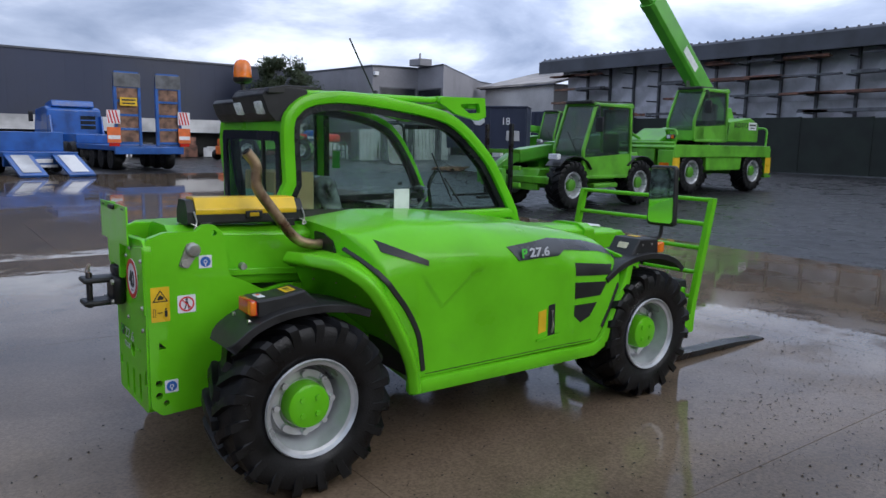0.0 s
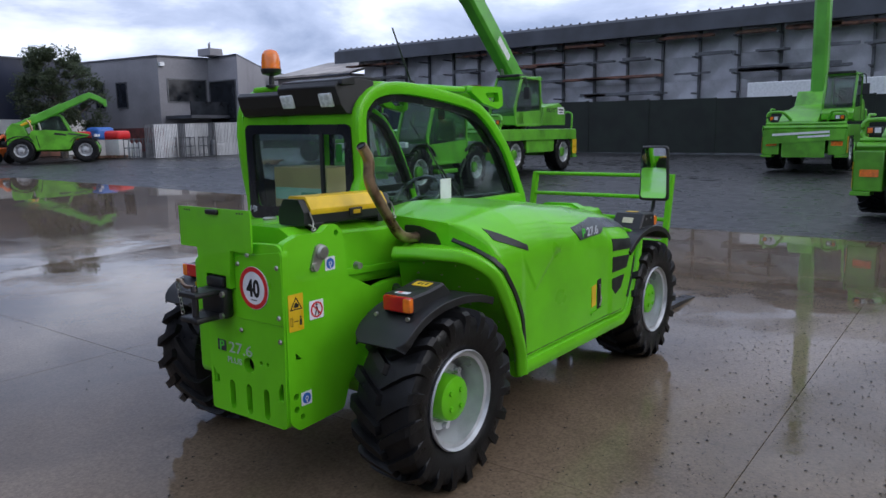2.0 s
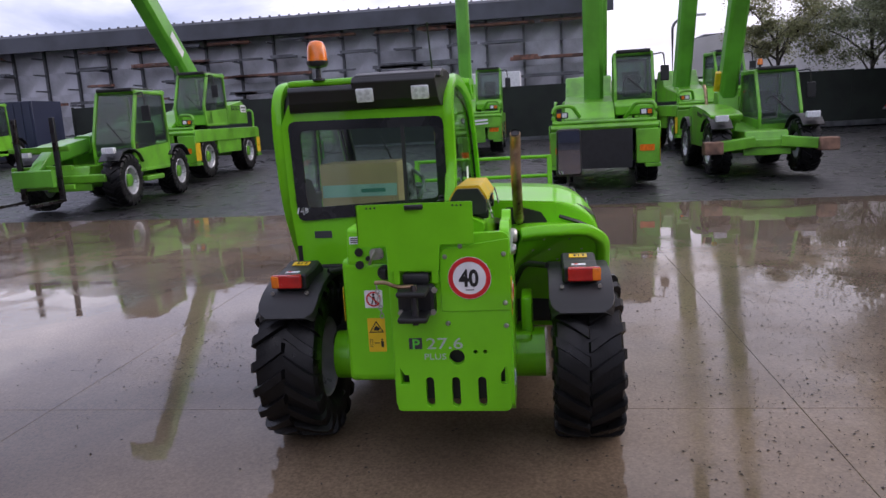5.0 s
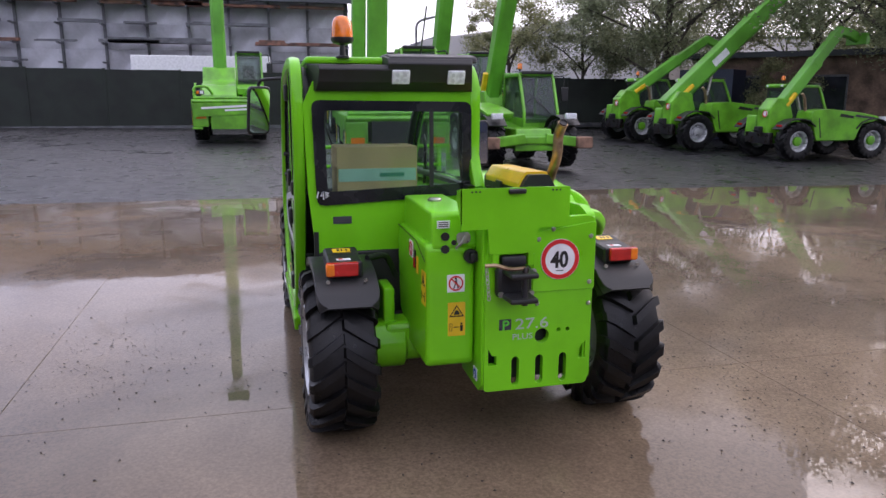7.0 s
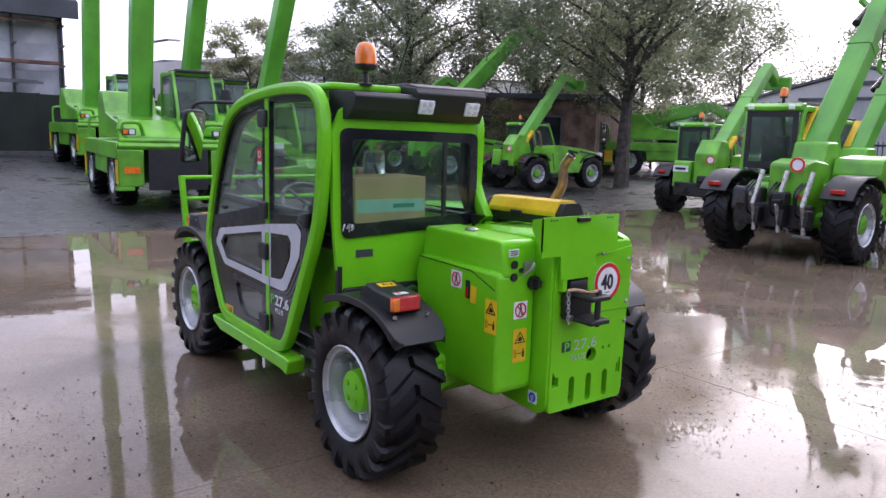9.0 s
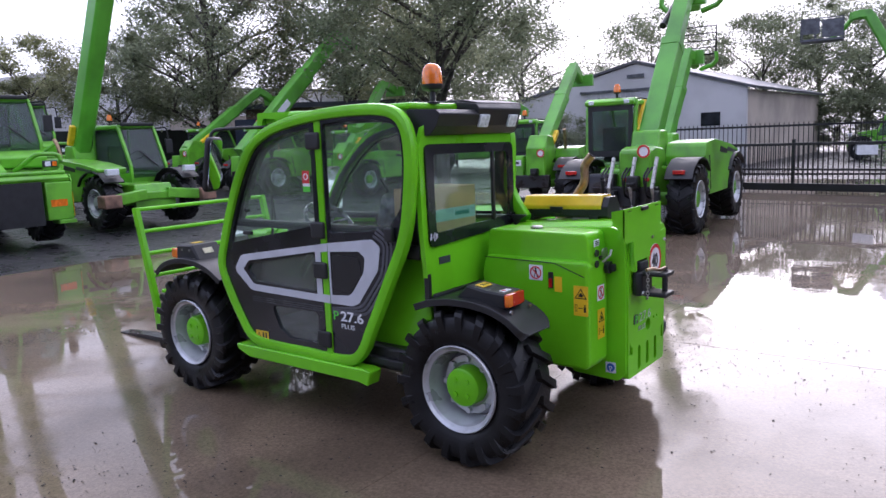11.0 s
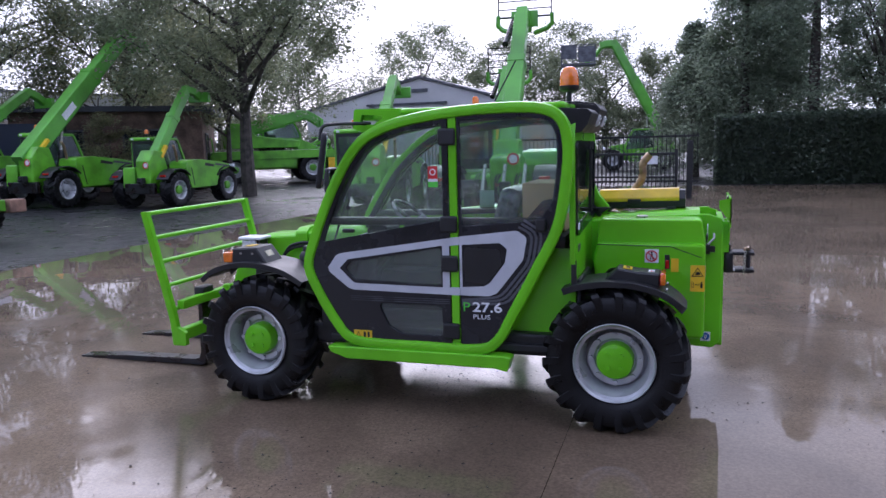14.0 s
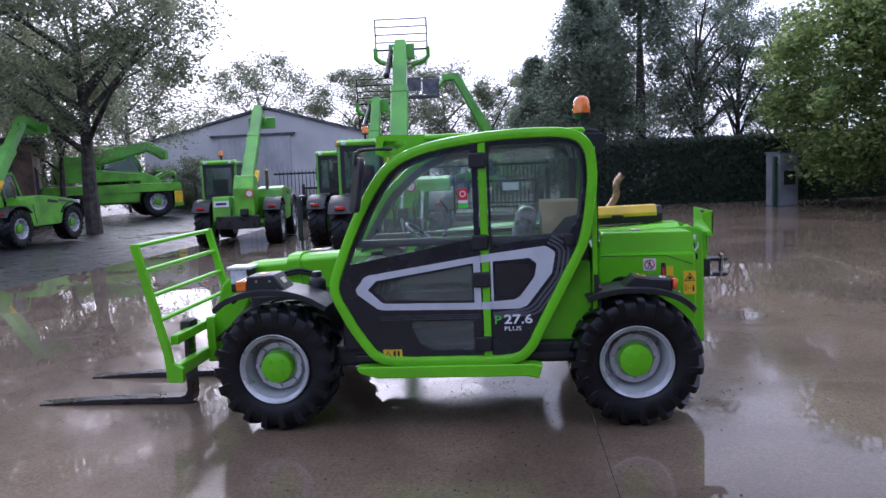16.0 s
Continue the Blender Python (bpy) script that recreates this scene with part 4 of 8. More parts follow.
# rubber seams that follow the wheel openings
arch_line = smooth_path([(-0.90, 1.150), (-0.85, 1.085), (-0.775, 0.990), (-0.666, 0.853), (-0.592, 0.71), (-0.562, 0.515)], 0.06, 6)
part("rubber_seam", sweep([(x, side_y(x, z) - 0.002, z) for x, z in arch_line], rect_profile(0.028, 0.012, 0.004), up=(0, -1, 0)), BLACK, tele)
front_line = [(1.035, 0.985), (1.04, 0.93), (0.985, 0.80), (0.90, 0.66), (0.83, 0.56)]
part("rubber_seam", sweep([(x - 0.035, side_y(x - 0.035, z) - 0.001, z) for x, z in front_line], rect_profile(0.024, 0.012, 0.004), up=(0, -1, 0)), BLACK, tele)
# flared arch behind the hood, over the rear wheel: a rounded lip and a bolted liner
arch_pts = [Vector(p) for p in smooth_path([(-1.10, -0.45, 1.085), (-1.07, -0.62, 1.095), (-0.985, -0.80, 1.085), (-0.895, -0.895, 1.01), (-0.80, -0.898, 0.88), (-0.71, -0.898, 0.72), (-0.64, -0.898, 0.56), (-0.62, -0.895, 0.42)], 0.06, 4)]
part("arch_lip", sweep([tuple(p) for p in arch_pts], fillet([(-0.032, -0.032), (0.032, -0.032), (0.032, 0.032), (-0.032, 0.032)], 0.02, 3), up=(0.5, -0.6, 0.6)), GREEN, tele)


def arch_strip(points, steps, thick):
    """A curved sheet that runs inwards from the lip of the arch."""
    bm, rings = bmesh.new(), []
    for p in points:
        row = [Vector(steps(p, k / 5)) for k in range(6)]
        rings.append([bm.verts.new(v) for v in row] + [bm.verts.new(v + Vector(thick)) for v in row[::-1]])
    for a, b in zip(rings, rings[1:]):
        for j in range(len(a)):
            k = (j + 1) % len(a)
            bm.faces.new((a[j], a[k], b[k], b[j]))
    bmesh.ops.recalc_face_normals(bm, faces=bm.faces)
    return bm


def inner_wall(p, u):
    return (p.x + 0.11 * u ** 0.7, p.y + (-0.40 - p.y) * u, p.z - 0.22 * u * min(1.0, max(0.0, (p.z - 0.5) / 0.45)))


def flange_top(p, u):
    return (p.x + 0.17 * u, p.y + 0.07 * u, p.z + 0.012 + 0.015 * u)


part("wheel_arch", arch_strip(arch_pts, inner_wall, (0.012, 0, 0.012)), GREEN, tele, "", 40)
part("arch_flange", arch_strip([p for p in arch_pts if p.x < -0.80], flange_top, (0, 0, -0.012)), GREEN, tele, "", 40)
for k in range(3, len(arch_pts), 5):
    for u in (0.22, 0.5):
        part("bolt", disc(0.008, "x", inner_wall(arch_pts[k], u), 0.014, 8), ZINC, tele)
part("side_rail", sweep([(-0.63, -0.865, 0.435), (0.72, -0.865, 0.425), (0.80, -0.865, 0.46), (0.92, -0.86, 0.64), (1.02, -0.85, 0.82), (1.065, -0.84, 0.95)], rect_profile(0.075, 0.085, 0.028), up=(0, 0, 1)), GREEN, tele)
part("arch_liner", box(-0.54, -0.48, -0.84, -0.30, 0.46, 1.06, 0.01), GREEN, tele)
part("hood_front", plate(fillet([(-0.80, 0.95), (-0.04, 0.95), (-0.06, 1.03), (-0.60, 1.02), (-0.80, 0.98)], 0.02), "x", 1.04, 1.062), GREEN, tele)
# air intake and exhaust behind the hood
part("intake_mouth", plate(fillet([(-0.60, 1.112), (-0.38, 1.108), (-0.36, 1.208), (-0.46, 1.205), (-0.56, 1.175)], 0.015), "x", -0.916, -0.906), INK, tele)
ex_line = smooth_path([(-0.82, -0.44, 1.150), (-1.035, -0.44, 1.146), (-1.165, -0.44, 1.315), (-1.268, -0.44, 1.455), (-1.258, -0.442, 1.56), (-1.312, -0.445, 1.622)], 0.10, 6)
part("exhaust_pipe", join(tube(ex_line, 0.027, 14, up=(0, 1, 0))), EXHAUST, tele, "bent bronze-coloured exhaust pipe")
part("exhaust_mouth", moved(lathe([(0, 0.0), (0.022, 0.0), (0.022, 0.006)], (0, 0, 0), "z", 14), Matrix.Translation((-1.3135, -0.445, 1.6235)) @ pose(0, 0, 0, 0, -41, 0)), INK, tele)
# yellow document tube on black brackets
doc = part("tool_box", sweep([(-1.56, -0.22, 1.325), (-0.95, -0.22, 1.315)], fillet([(-0.085, -0.06), (0.085, -0.06), (0.085, 0.005), (0.05, 0.06), (-0.05, 0.06), (-0.085, 0.005)], 0.012, 2)), BLACK, tele, "black and yellow tool box on the boom")
part("tool_box_lid", sweep([(-1.52, -0.22, 1.332), (-0.99, -0.22, 1.322)], fillet([(-0.090, -0.02), (0.090, -0.02), (0.090, 0.008), (0.054, 0.064), (-0.054, 0.064), (-0.090, 0.008)], 0.012, 2)), YELLOW, doc, "yellow plastic lid")
part("latch", box(-1.27, -1.18, -0.318, -0.306, 1.285, 1.325, 0.006), BLACK, doc)
part("latch", box(-1.27, -1.18, -0.134, -0.122, 1.285, 1.325, 0.006), BLACK, doc)
part("latch_plate", box(-1.25, -1.20, -0.321, -0.317, 1.295, 1.315, 0.003), YELLOW, doc)
for bx in (-1.53, -0.96):
    part("split_pin", tube(smooth_path([(bx, -0.31, 1.33), (bx + 0.01, -0.325, 1.28), (bx - 0.01, -0.33, 1.24), (bx + 0.02, -0.33, 1.25), (bx - 0.02, -0.325, 1.275)], 0.01, 3), 0.004, 6), ZINC, doc)
for bx in (-1.47, -1.03):
    part("tool_box_bracket", box(bx - 0.03, bx + 0.03, -0.31, -0.13, 1.235, 1.275, 0.004), BLACK, doc)

# ---- mudguards with lamps


def mudguard(parent, cx, side, arc, y0, y1, lamp_end, lamp_mat, box_x, tall=False):
    """A black mudguard along an arc of (x, z); the lamp box sits on top."""
    s = side
    mid, half = (y0 + y1) / 2, abs(y1 - y0) / 2
    g = part("mudguard", sweep([(x, s * mid, z) for x, z in arc], fillet([(-half, -0.006), (half, -0.006), (half + 0.004, -0.03), (half + 0.012, -0.03), (half + 0.012, 0.008), (-half - 0.012, 0.008), (-half - 0.012, -0.03), (-half - 0.004, -0.03)], 0.003, 1), up=(0, 0, 1)), BLACK, parent, "black plastic mudguard", )
    a, b = box_x
    zt = float(np.interp((a + b) / 2, [p[0] for p in sorted(arc)], [p[1] for p in sorted(arc)]))
    lampbox = plate(fillet([(a, zt - 0.03), (a, zt + 0.005), (a + (b - a) * 0.25, zt + 0.078), (a + (b - a) * 0.6, zt + 0.060), (b, zt + 0.052), (b, zt - 0.03)], 0.012), "y", s * (mid - 0.085), s * (mid + 0.085), bev=0.010)
    if tall:
        prof = fillet([(a, zt - 0.04), (a, zt - 0.002), (a + 0.075, zt + 0.100), (b - 0.01, zt + 0.092), (b, zt - 0.03)], 0.012)
        part("lamp_box", plate(prof, "y", s * (mid - 0.095), s * (mid + 0.125), bev=0.012), BLACK, g)
        part("lamp", box(b - 0.004, b + 0.070, s * (mid + 0.025) - 0.095, s * (mid + 0.025) + 0.095, zt - 0.008, zt + 0.064, 0.012), lamp_mat[0], g, "orange indicator lens")
        part("lamp_section", box(b + 0.002, b + 0.074, s * (mid - 0.085), s * (mid + 0.0), zt - 0.006, zt + 0.062, 0.010), lamp_mat[1], g)
        # thin pale patch laid on the slope of the box
        slope = Matrix.Translation((a + 0.037, s * (mid + 0.015), zt + 0.051)) @ pose(0, 0, 0, 0, -53.7, 0)
        part("label", moved(box(-0.022, 0.022, -0.040, 0.040, 0.0, 0.003, 0.001), slope), PALE_PATCH, g, "pale patch on the slope of the lamp box")
        part("label", box(b - 0.12, b - 0.07, s * mid - 0.03, s * mid + 0.05, zt + 0.0985, zt + 0.1015, 0.001), YELLOW, g)
        for q, r in ((0.10, 0.06), (0.19, 0.06), (0.05, 0.0)):
            part("bolt", disc(0.008, "y", (a + q, s * (mid + 0.125), zt + r), 0.006 * s, 8), ZINC, g)
        return g
    # the flap behind the wheel has rounded corners
    for v in g.data.vertices:
        v.co.y = s * mid + (v.co.y - s * mid) * float(np.interp(v.co.x, (-1.575, -1.565, -1.55, -1.52), (0.70, 0.84, 0.94, 1.0)))
    part("lamp_box", lampbox, BLACK, g)
    tilt = Matrix.Translation((a + (b - a) * 0.42, s * mid, zt + 0.0705)) @ pose(0, 0, 0, 0, 9 if b > a else -9, 0)
    part("label", moved(box(-0.026, 0.026, -0.045, 0.045, 0, 0.003, 0.001), tilt), YELLOW, g)
    for q, w in ((-0.026, 0.009), (-0.002, 0.006), (0.016, 0.012)):
        part("label_bar", moved(box(-0.012, 0.012, q - w / 2, q + w / 2, 0.003, 0.0045), tilt), INK, g)
    out = 1 if b > a else -1
    lamp = part("lamp", box(b, b + out * 0.03, s * (mid + 0.018) - 0.078, s * (mid + 0.018) + 0.078, zt - 0.015, zt + 0.055, 0.008), lamp_mat[0], g, "moulded lamp lens")
    part("lamp_section", box(b + out * 0.004, b + out * 0.033, s * mid + s * 0.055, s * mid + s * 0.098, zt - 0.012, zt + 0.052, 0.008), lamp_mat[1], g)
    part("label", box(b - out * 0.065, b - out * 0.03, s * mid - 0.03, s * mid + 0.04, zt + 0.0535, zt + 0.0570, 0.001), WHITE, g)
    part("label_bar", box(b - out * 0.058, b - out * 0.037, s * mid + 0.01, s * mid + 0.028, zt + 0.057, zt + 0.0582), RED, g)
    for q in (-0.09, 0.09):
        part("bolt", disc(0.010, "x", (b + out * 0.045, s * mid + q, zt - 0.035), 0.01 * -out, 8), ZINC, g)
    return g


rear_arc = smooth_path([(-1.575, 0.778), (-1.567, 0.786), (-1.55, 0.803), (-1.52, 0.832), (-1.465, 0.868), (-1.385, 0.90), (-1.27, 0.923), (-1.12, 0.925), (-0.98, 0.905), (-0.88, 0.87)], 0.05, 3)
for sd, y0, y1 in ((1, 0.575, 0.855), (-1, 0.595, 0.88)):
    mudguard(tele, -1.2, sd, rear_arc, y0, y1, -1, (RED_LENS, AMBER), (-1.115, -1.43))
    part("mudguard_arm", tube(smooth_path([(-1.05, sd * 0.40, 0.80), (-1.12, sd * 0.46, 0.935), (-1.22, sd * 0.58, 0.94)], 0.06), 0.016, 10), BLACK, tele)
front_arc = smooth_path([(1.60, 0.86), (1.52, 0.925), (1.40, 0.965), (1.26, 0.985), (1.10, 0.975), (0.95, 0.935), (0.82, 0.86)], 0.06, 3)
for sd in (1, -1):
    mudguard(tele, 1.2, sd, front_arc, 0.56, 0.88, 1, (AMBER, CLEAR_LENS), (1.105, 1.375), True)

# ---- cab
cab = part("cab_floor", join(box(-0.92, 0.66, 0.0, 0.83, 0.47, 0.52, 0.01), box(-0.90, -0.60, 0.0, 0.70, 0.52, 1.10, 0.02), box(-0.90, -0.60, 0.0, 0.82, 1.11, 1.19, 0.02)), BLACK, tele, "black cab floor and rear shelf")


def rounded(pts, n=5):
    """A closed smooth curve through the points."""
    out, k = [], len(pts)
    for i in range(k):
        p = [Vector(pts[(i + j) % k]) for j in (-1, 0, 1, 2)]
        for u in (q / n for q in range(n)):
            out.append(tuple(0.5 * (2 * p[1] + (p[2] - p[0]) * u + (2 * p[0] - 5 * p[1] + 4 * p[2] - p[3]) * u * u + (3 * p[1] - p[0] - 3 * p[2] + p[3]) * u ** 3)))
    return out


def clip(pts, a, b):
    """The part of an outline on the left of the line from a to b."""
    side = lambda p: (b[0] - a[0]) * (p[1] - a[1]) - (b[1] - a[1]) * (p[0] - a[0])
    out = []
    for i, p in enumerate(pts):
        o = pts[i - 1]
        so, sp = side(o), side(p)
        if (so > 0) != (sp > 0):
            u = so / (so - sp)
            out.append((o[0] + (p[0] - o[0]) * u, o[1] + (p[1] - o[1]) * u))
        if sp > 0:
            out.append(p)
    return out


def soft_corners(pts, r, n=3):
    """Rounds the sharp corners of an outline and leaves the gentle bends."""
    rs = []
    for i, p in enumerate(pts):
        d0, d1 = Vector(p) - Vector(pts[i - 1]), Vector(pts[(i + 1) % len(pts)]) - Vector(p)
        rs.append(r if d0.length > 1e-6 and d1.length > 1e-6 and d0.angle(d1) > 0.5 else 0)
    return fillet(pts, rs, n)



def shrink(pts, d):
    """An outline moved inwards by d."""
    out, n = [], len(pts)
    area = sum(pts[i - 1][0] * pts[i][1] - pts[i][0] * pts[i - 1][1] for i in range(n))
    sg = 1 if area > 0 else -1
    for i in range(n):
        a, p, b = Vector(pts[i - 1]), Vector(pts[i]), Vector(pts[(i + 1) % n])
        na, nb = (p - a).normalized(), (b - p).normalized()
        m = Vector((-(na.y + nb.y), na.x + nb.x))
        m = m.normalized() if m.length > 1e-6 else Vector((-na.y, na.x))
        k = d / max(0.4, m.dot(Vector((-na.y, na.x))))
        out.append(tuple(p + m * (sg * k)))
    return out


left_rim = rounded([(0.60, 0.60), (0.71, 0.78), (0.788, 0.98), (0.725, 1.187), (0.64, 1.385), (0.54, 1.575), (0.42, 1.744), (0.30, 1.838), (0.10, 1.908), (-0.21, 1.954), (-0.53, 1.97), (-0.79, 1.955),
                    (-0.915, 1.875), (-0.957, 1.72), (-0.945, 1.50), (-0.893, 1.235), (-0.77, 0.985), (-0.62, 0.70), (-0.53, 0.54), (-0.40, 0.462), (-0.05, 0.456), (0.36, 0.46), (0.51, 0.50)], 4)
part("side_frame", sweep([(x, 0.862, z) for x, z in shrink(left_rim, 0.033)], rect_profile(0.066, 0.065, 0.022), True, (0, 1, 0)), GREEN, tele)
part("inner_trim", sweep([(x, 0.815, z) for x, z in clip(shrink(left_rim, 0.078), (-1.0, 1.27), (1.0, 1.27))], rect_profile(0.05, 0.045, 0.012), True, (0, 1, 0)), BLACK, tele, "black inner pillar trim")
part("door_post", sweep([(-0.238, 0.861, 0.50), (-0.24, 0.861, 1.92)], rect_profile(0.05, 0.030, 0.006), up=(0, 1, 0)), GREEN, tele)
front_door = clip(shrink(left_rim, 0.055), (-0.207, 2.0), (-0.207, 0.0))
front_hole = soft_corners(clip(clip(shrink(left_rim, 0.092), (-0.172, 2.0), (-0.172, 0.0)), (-0.15, 1.280), (0.56, 1.155)), 0.025)
low_hole = fillet([(-0.15, 0.56), (0.12, 0.56), (0.21, 0.61), (0.28, 0.755), (-0.15, 0.755)], 0.03, 3)
mid_hole = fillet([(-0.15, 0.885), (0.43, 0.90), (0.50, 0.97), (0.46, 1.015), (-0.15, 1.115)], 0.02, 3)
door = part("front_door", plate(front_door, "y", 0.845, 0.872, [front_hole, low_hole, mid_hole], 0.003), GLOSS_BLACK, tele, "black front door with pale grey band and glass")
for hole in (front_hole, low_hole, mid_hole):
    part("door_glass", plate(shrink(hole, -0.012), "y", 0.853, 0.858), GLASS, door)
rear_door = clip(shrink(left_rim, 0.055), (-0.268, 0.0), (-0.268, 2.0))
rear_hole = soft_corners(clip(clip(clip(shrink(left_rim, 0.088), (-0.283, 0.0), (-0.283, 2.0)), (-0.756, 1.282), (-0.263, 1.243)), (-0.869, 1.439), (-0.756, 1.282)), 0.025)
rdoor = part("rear_door", plate(rear_door, "y", 0.845, 0.872, [rear_hole], 0.003), GLOSS_BLACK, tele, "black rear door panel with pale grey band and lettering")
part("door_glass", plate(shrink(rear_hole, -0.012), "y", 0.853, 0.858), GLASS, rdoor)
band_f = [(-0.205, 1.175), (0.52, 1.068), (0.555, 1.055), (0.615, 0.975), (0.605, 0.945), (0.475, 0.845), (0.44, 0.835), (-0.205, 0.825)]
band_fh = [(-0.16, 1.128), (0.475, 1.03), (0.535, 0.972), (0.445, 0.885), (0.42, 0.878), (-0.16, 0.87)]
part("grey_band", plate(band_f, "y", 0.872, 0.8745, [band_fh]), SILVER_FILM, door)
band_r = fillet([(-0.27, 1.185), (-0.625, 1.225), (-0.685, 1.185), (-0.66, 1.05), (-0.50, 0.845), (-0.45, 0.825), (-0.27, 0.825)], [0, 0.04, 0.03, 0.05, 0.05, 0.02, 0], 3)
band_rh = fillet([(-0.271, 1.135), (-0.52, 1.15), (-0.565, 1.115), (-0.55, 1.03), (-0.455, 0.905), (-0.42, 0.885), (-0.271, 0.875)], [0, 0.02, 0.02, 0.03, 0.03, 0.02, 0], 2)
band_rh = [(min(p[0], -0.285), p[1]) for p in band_rh]
part("grey_band", plate(band_r, "y", 0.872, 0.8745, [band_rh]), SILVER_FILM, rdoor)
for z0, z1 in ((1.137, 1.180), (0.825, 0.874)):
    part("grey_band", plate([(-0.270, z0 - 0.001), (-0.207, z0 - 0.009), (-0.207, z1 - 0.003), (-0.270, z1 + 0.004)] if z0 > 1 else [(-0.270, z0), (-0.207, z0), (-0.207, z1), (-0.270, z1)], "y", 0.8765, 0.8785), SILVER_FILM, rdoor)
part("dark_pane", plate(fillet([(-0.30, 0.91), (-0.43, 0.90), (-0.53, 1.02), (-0.515, 1.11), (-0.30, 1.12)], 0.02, 3), "y", 0.872, 0.8745), INK, rdoor)
for i in range(3):
    o = 0.026 * (i + 1)
    part("grey_stripe", sweep([(x, 0.8735, z) for x, z in smooth_path([(-0.62 - o * 0.6, 1.225 + o * 0.8), (-0.69 - o * 1.1, 1.195 + o * 0.3), (-0.665 - o, 1.04 - o * 0.2), (-0.50 - o * 0.8, 0.84 - o * 0.7), (-0.28, 0.81 - o * 0.55)], 0.05, 3)], rect_profile(0.015, 0.002, 0.0005), up=(0, 1, 0)), STRIPE_GREY, rdoor)
    part("grey_stripe", box(-0.20, 0.46, 0.8722, 0.8736, 0.805 - o * 0.5, 0.810 - o * 0.5), DARK_GREY, door)
part("model_lettering", words("27.6", 0.083, facing((-0.345, 0.8745, 0.728), "y"), 0.001, "LEFT", 1.3, 0.0015), WHITE, rdoor)
part("model_initial", words("P", 0.080, facing((-0.282, 0.8745, 0.728), "y"), 0.001, "LEFT", 1.2), GREEN_FILM, rdoor)
part("model_lettering", words("PLUS", 0.040, facing((-0.345, 0.8745, 0.682), "y"), 0.001, "LEFT", 1.3), WHITE, rdoor)
sticker("warning_sticker", facing((0.39, 0.8725, 0.545), "y"), 0.125, 0.055, YELLOW, door, [("symbol", join(plate([(-0.050, -0.018), (-0.012, -0.018), (-0.031, 0.018)], "z", 0, 0.001, [[(-0.043, -0.014), (-0.019, -0.014), (-0.031, 0.010)]]),
        plate([(0.005, -0.018), (0.020, -0.018), (0.020, 0.018), (0.005, 0.018)], "z", 0, 0.001), plate([(0.032, -0.018), (0.046, -0.018), (0.046, 0.018), (0.032, 0.018)], "z", 0, 0.001)), INK)], "yellow warning sticker")
sticker("red_sticker", facing((-0.11, 0.8598, 1.545), "y"), 0.060, 0.125, GREEN_FILM, door, [("red_field", plate([(-0.030, -0.012), (0.030, -0.012), (0.030, 0.0625), (-0.030, 0.0625)], "z", 0, 0.001), RED), ("ring", moved(ring2(0.014, 0.020), Matrix.Translation((0, 0.028, 0.001))), WHITE), ("white_field", plate([(-0.030, -0.030), (0.030, -0.030), (0.030, -0.012), (-0.030, -0.012)], "z", 0, 0.001), WHITE)], "red, white and green safety sticker")
for hz in (1.78, 1.26, 1.02, 0.60):
    part("hinge", box(-0.265, -0.155, 0.872, 0.898, hz - 0.05, hz + 0.05, 0.012), BLACK, tele)
part("door_handle", box(0.42, 0.50, 0.858, 0.885, 1.20, 1.225, 0.008), BLACK, tele)
part("door_handle", lathe([(0, 0.86), (0.012, 0.86), (0.014, 0.885), (0, 0.89)], (0.45, 0, 1.36), "y", 10), BLACK, tele)
part("door_handle", join(box(-0.80, -0.74, 0.872, 0.905, 1.22, 1.30, 0.012)), BLACK, tele)
part("sill", plate(fillet([(0.64, 0.462), (0.61, 0.42), (0.50, 0.385), (-0.48, 0.385), (-0.56, 0.370), (-0.585, 0.455), (-0.54, 0.465)], 0.012), "y", 0.80, 0.905, bev=0.012), GREEN, tele)

right_rim = rounded([(-0.955, 1.15), (-0.957, 1.45), (-0.964, 1.76), (-0.905, 1.875), (-0.787, 1.941), (-0.546, 1.964), (-0.129, 1.925), (0.15, 1.875), (0.30, 1.80), (0.42, 1.705), (0.552, 1.575), (0.681, 1.383), (0.79, 1.20), (0.80, 1.15)], 4)
right_rim = clip(right_rim, (-1.0, 1.19), (1.0, 1.19))
part("side_frame", sweep([(x, -0.075, z) for x, z in shrink(right_rim, 0.036)], rect_profile(0.072, 0.065, 0.022), True, up=(0, 1, 0)), GREEN, tele)
part("inner_trim", sweep([(x, -0.026, z) for x, z in shrink(right_rim, 0.080)], rect_profile(0.05, 0.045, 0.012), True, up=(0, 1, 0)), BLACK, tele, "black inner pillar trim")
rg = shrink(right_rim, 0.060)
rgh = soft_corners(clip(shrink(right_rim, 0.110), (-1.0, 1.25), (1.0, 1.25)), 0.025)
rwin = part("right_window", plate(rg, "y", -0.080, -0.062, [rgh]), GLOSS_BLACK, tele, "black-bordered side window")
part("pane", plate(shrink(rgh, -0.012), "y", -0.073, -0.068), GLASS_CLEAR, rwin)
part("paper_sheet", box(-0.24, -0.13, -0.0965, -0.094, 1.245, 1.395), WHITE, tele, "white paper sheet on the window")
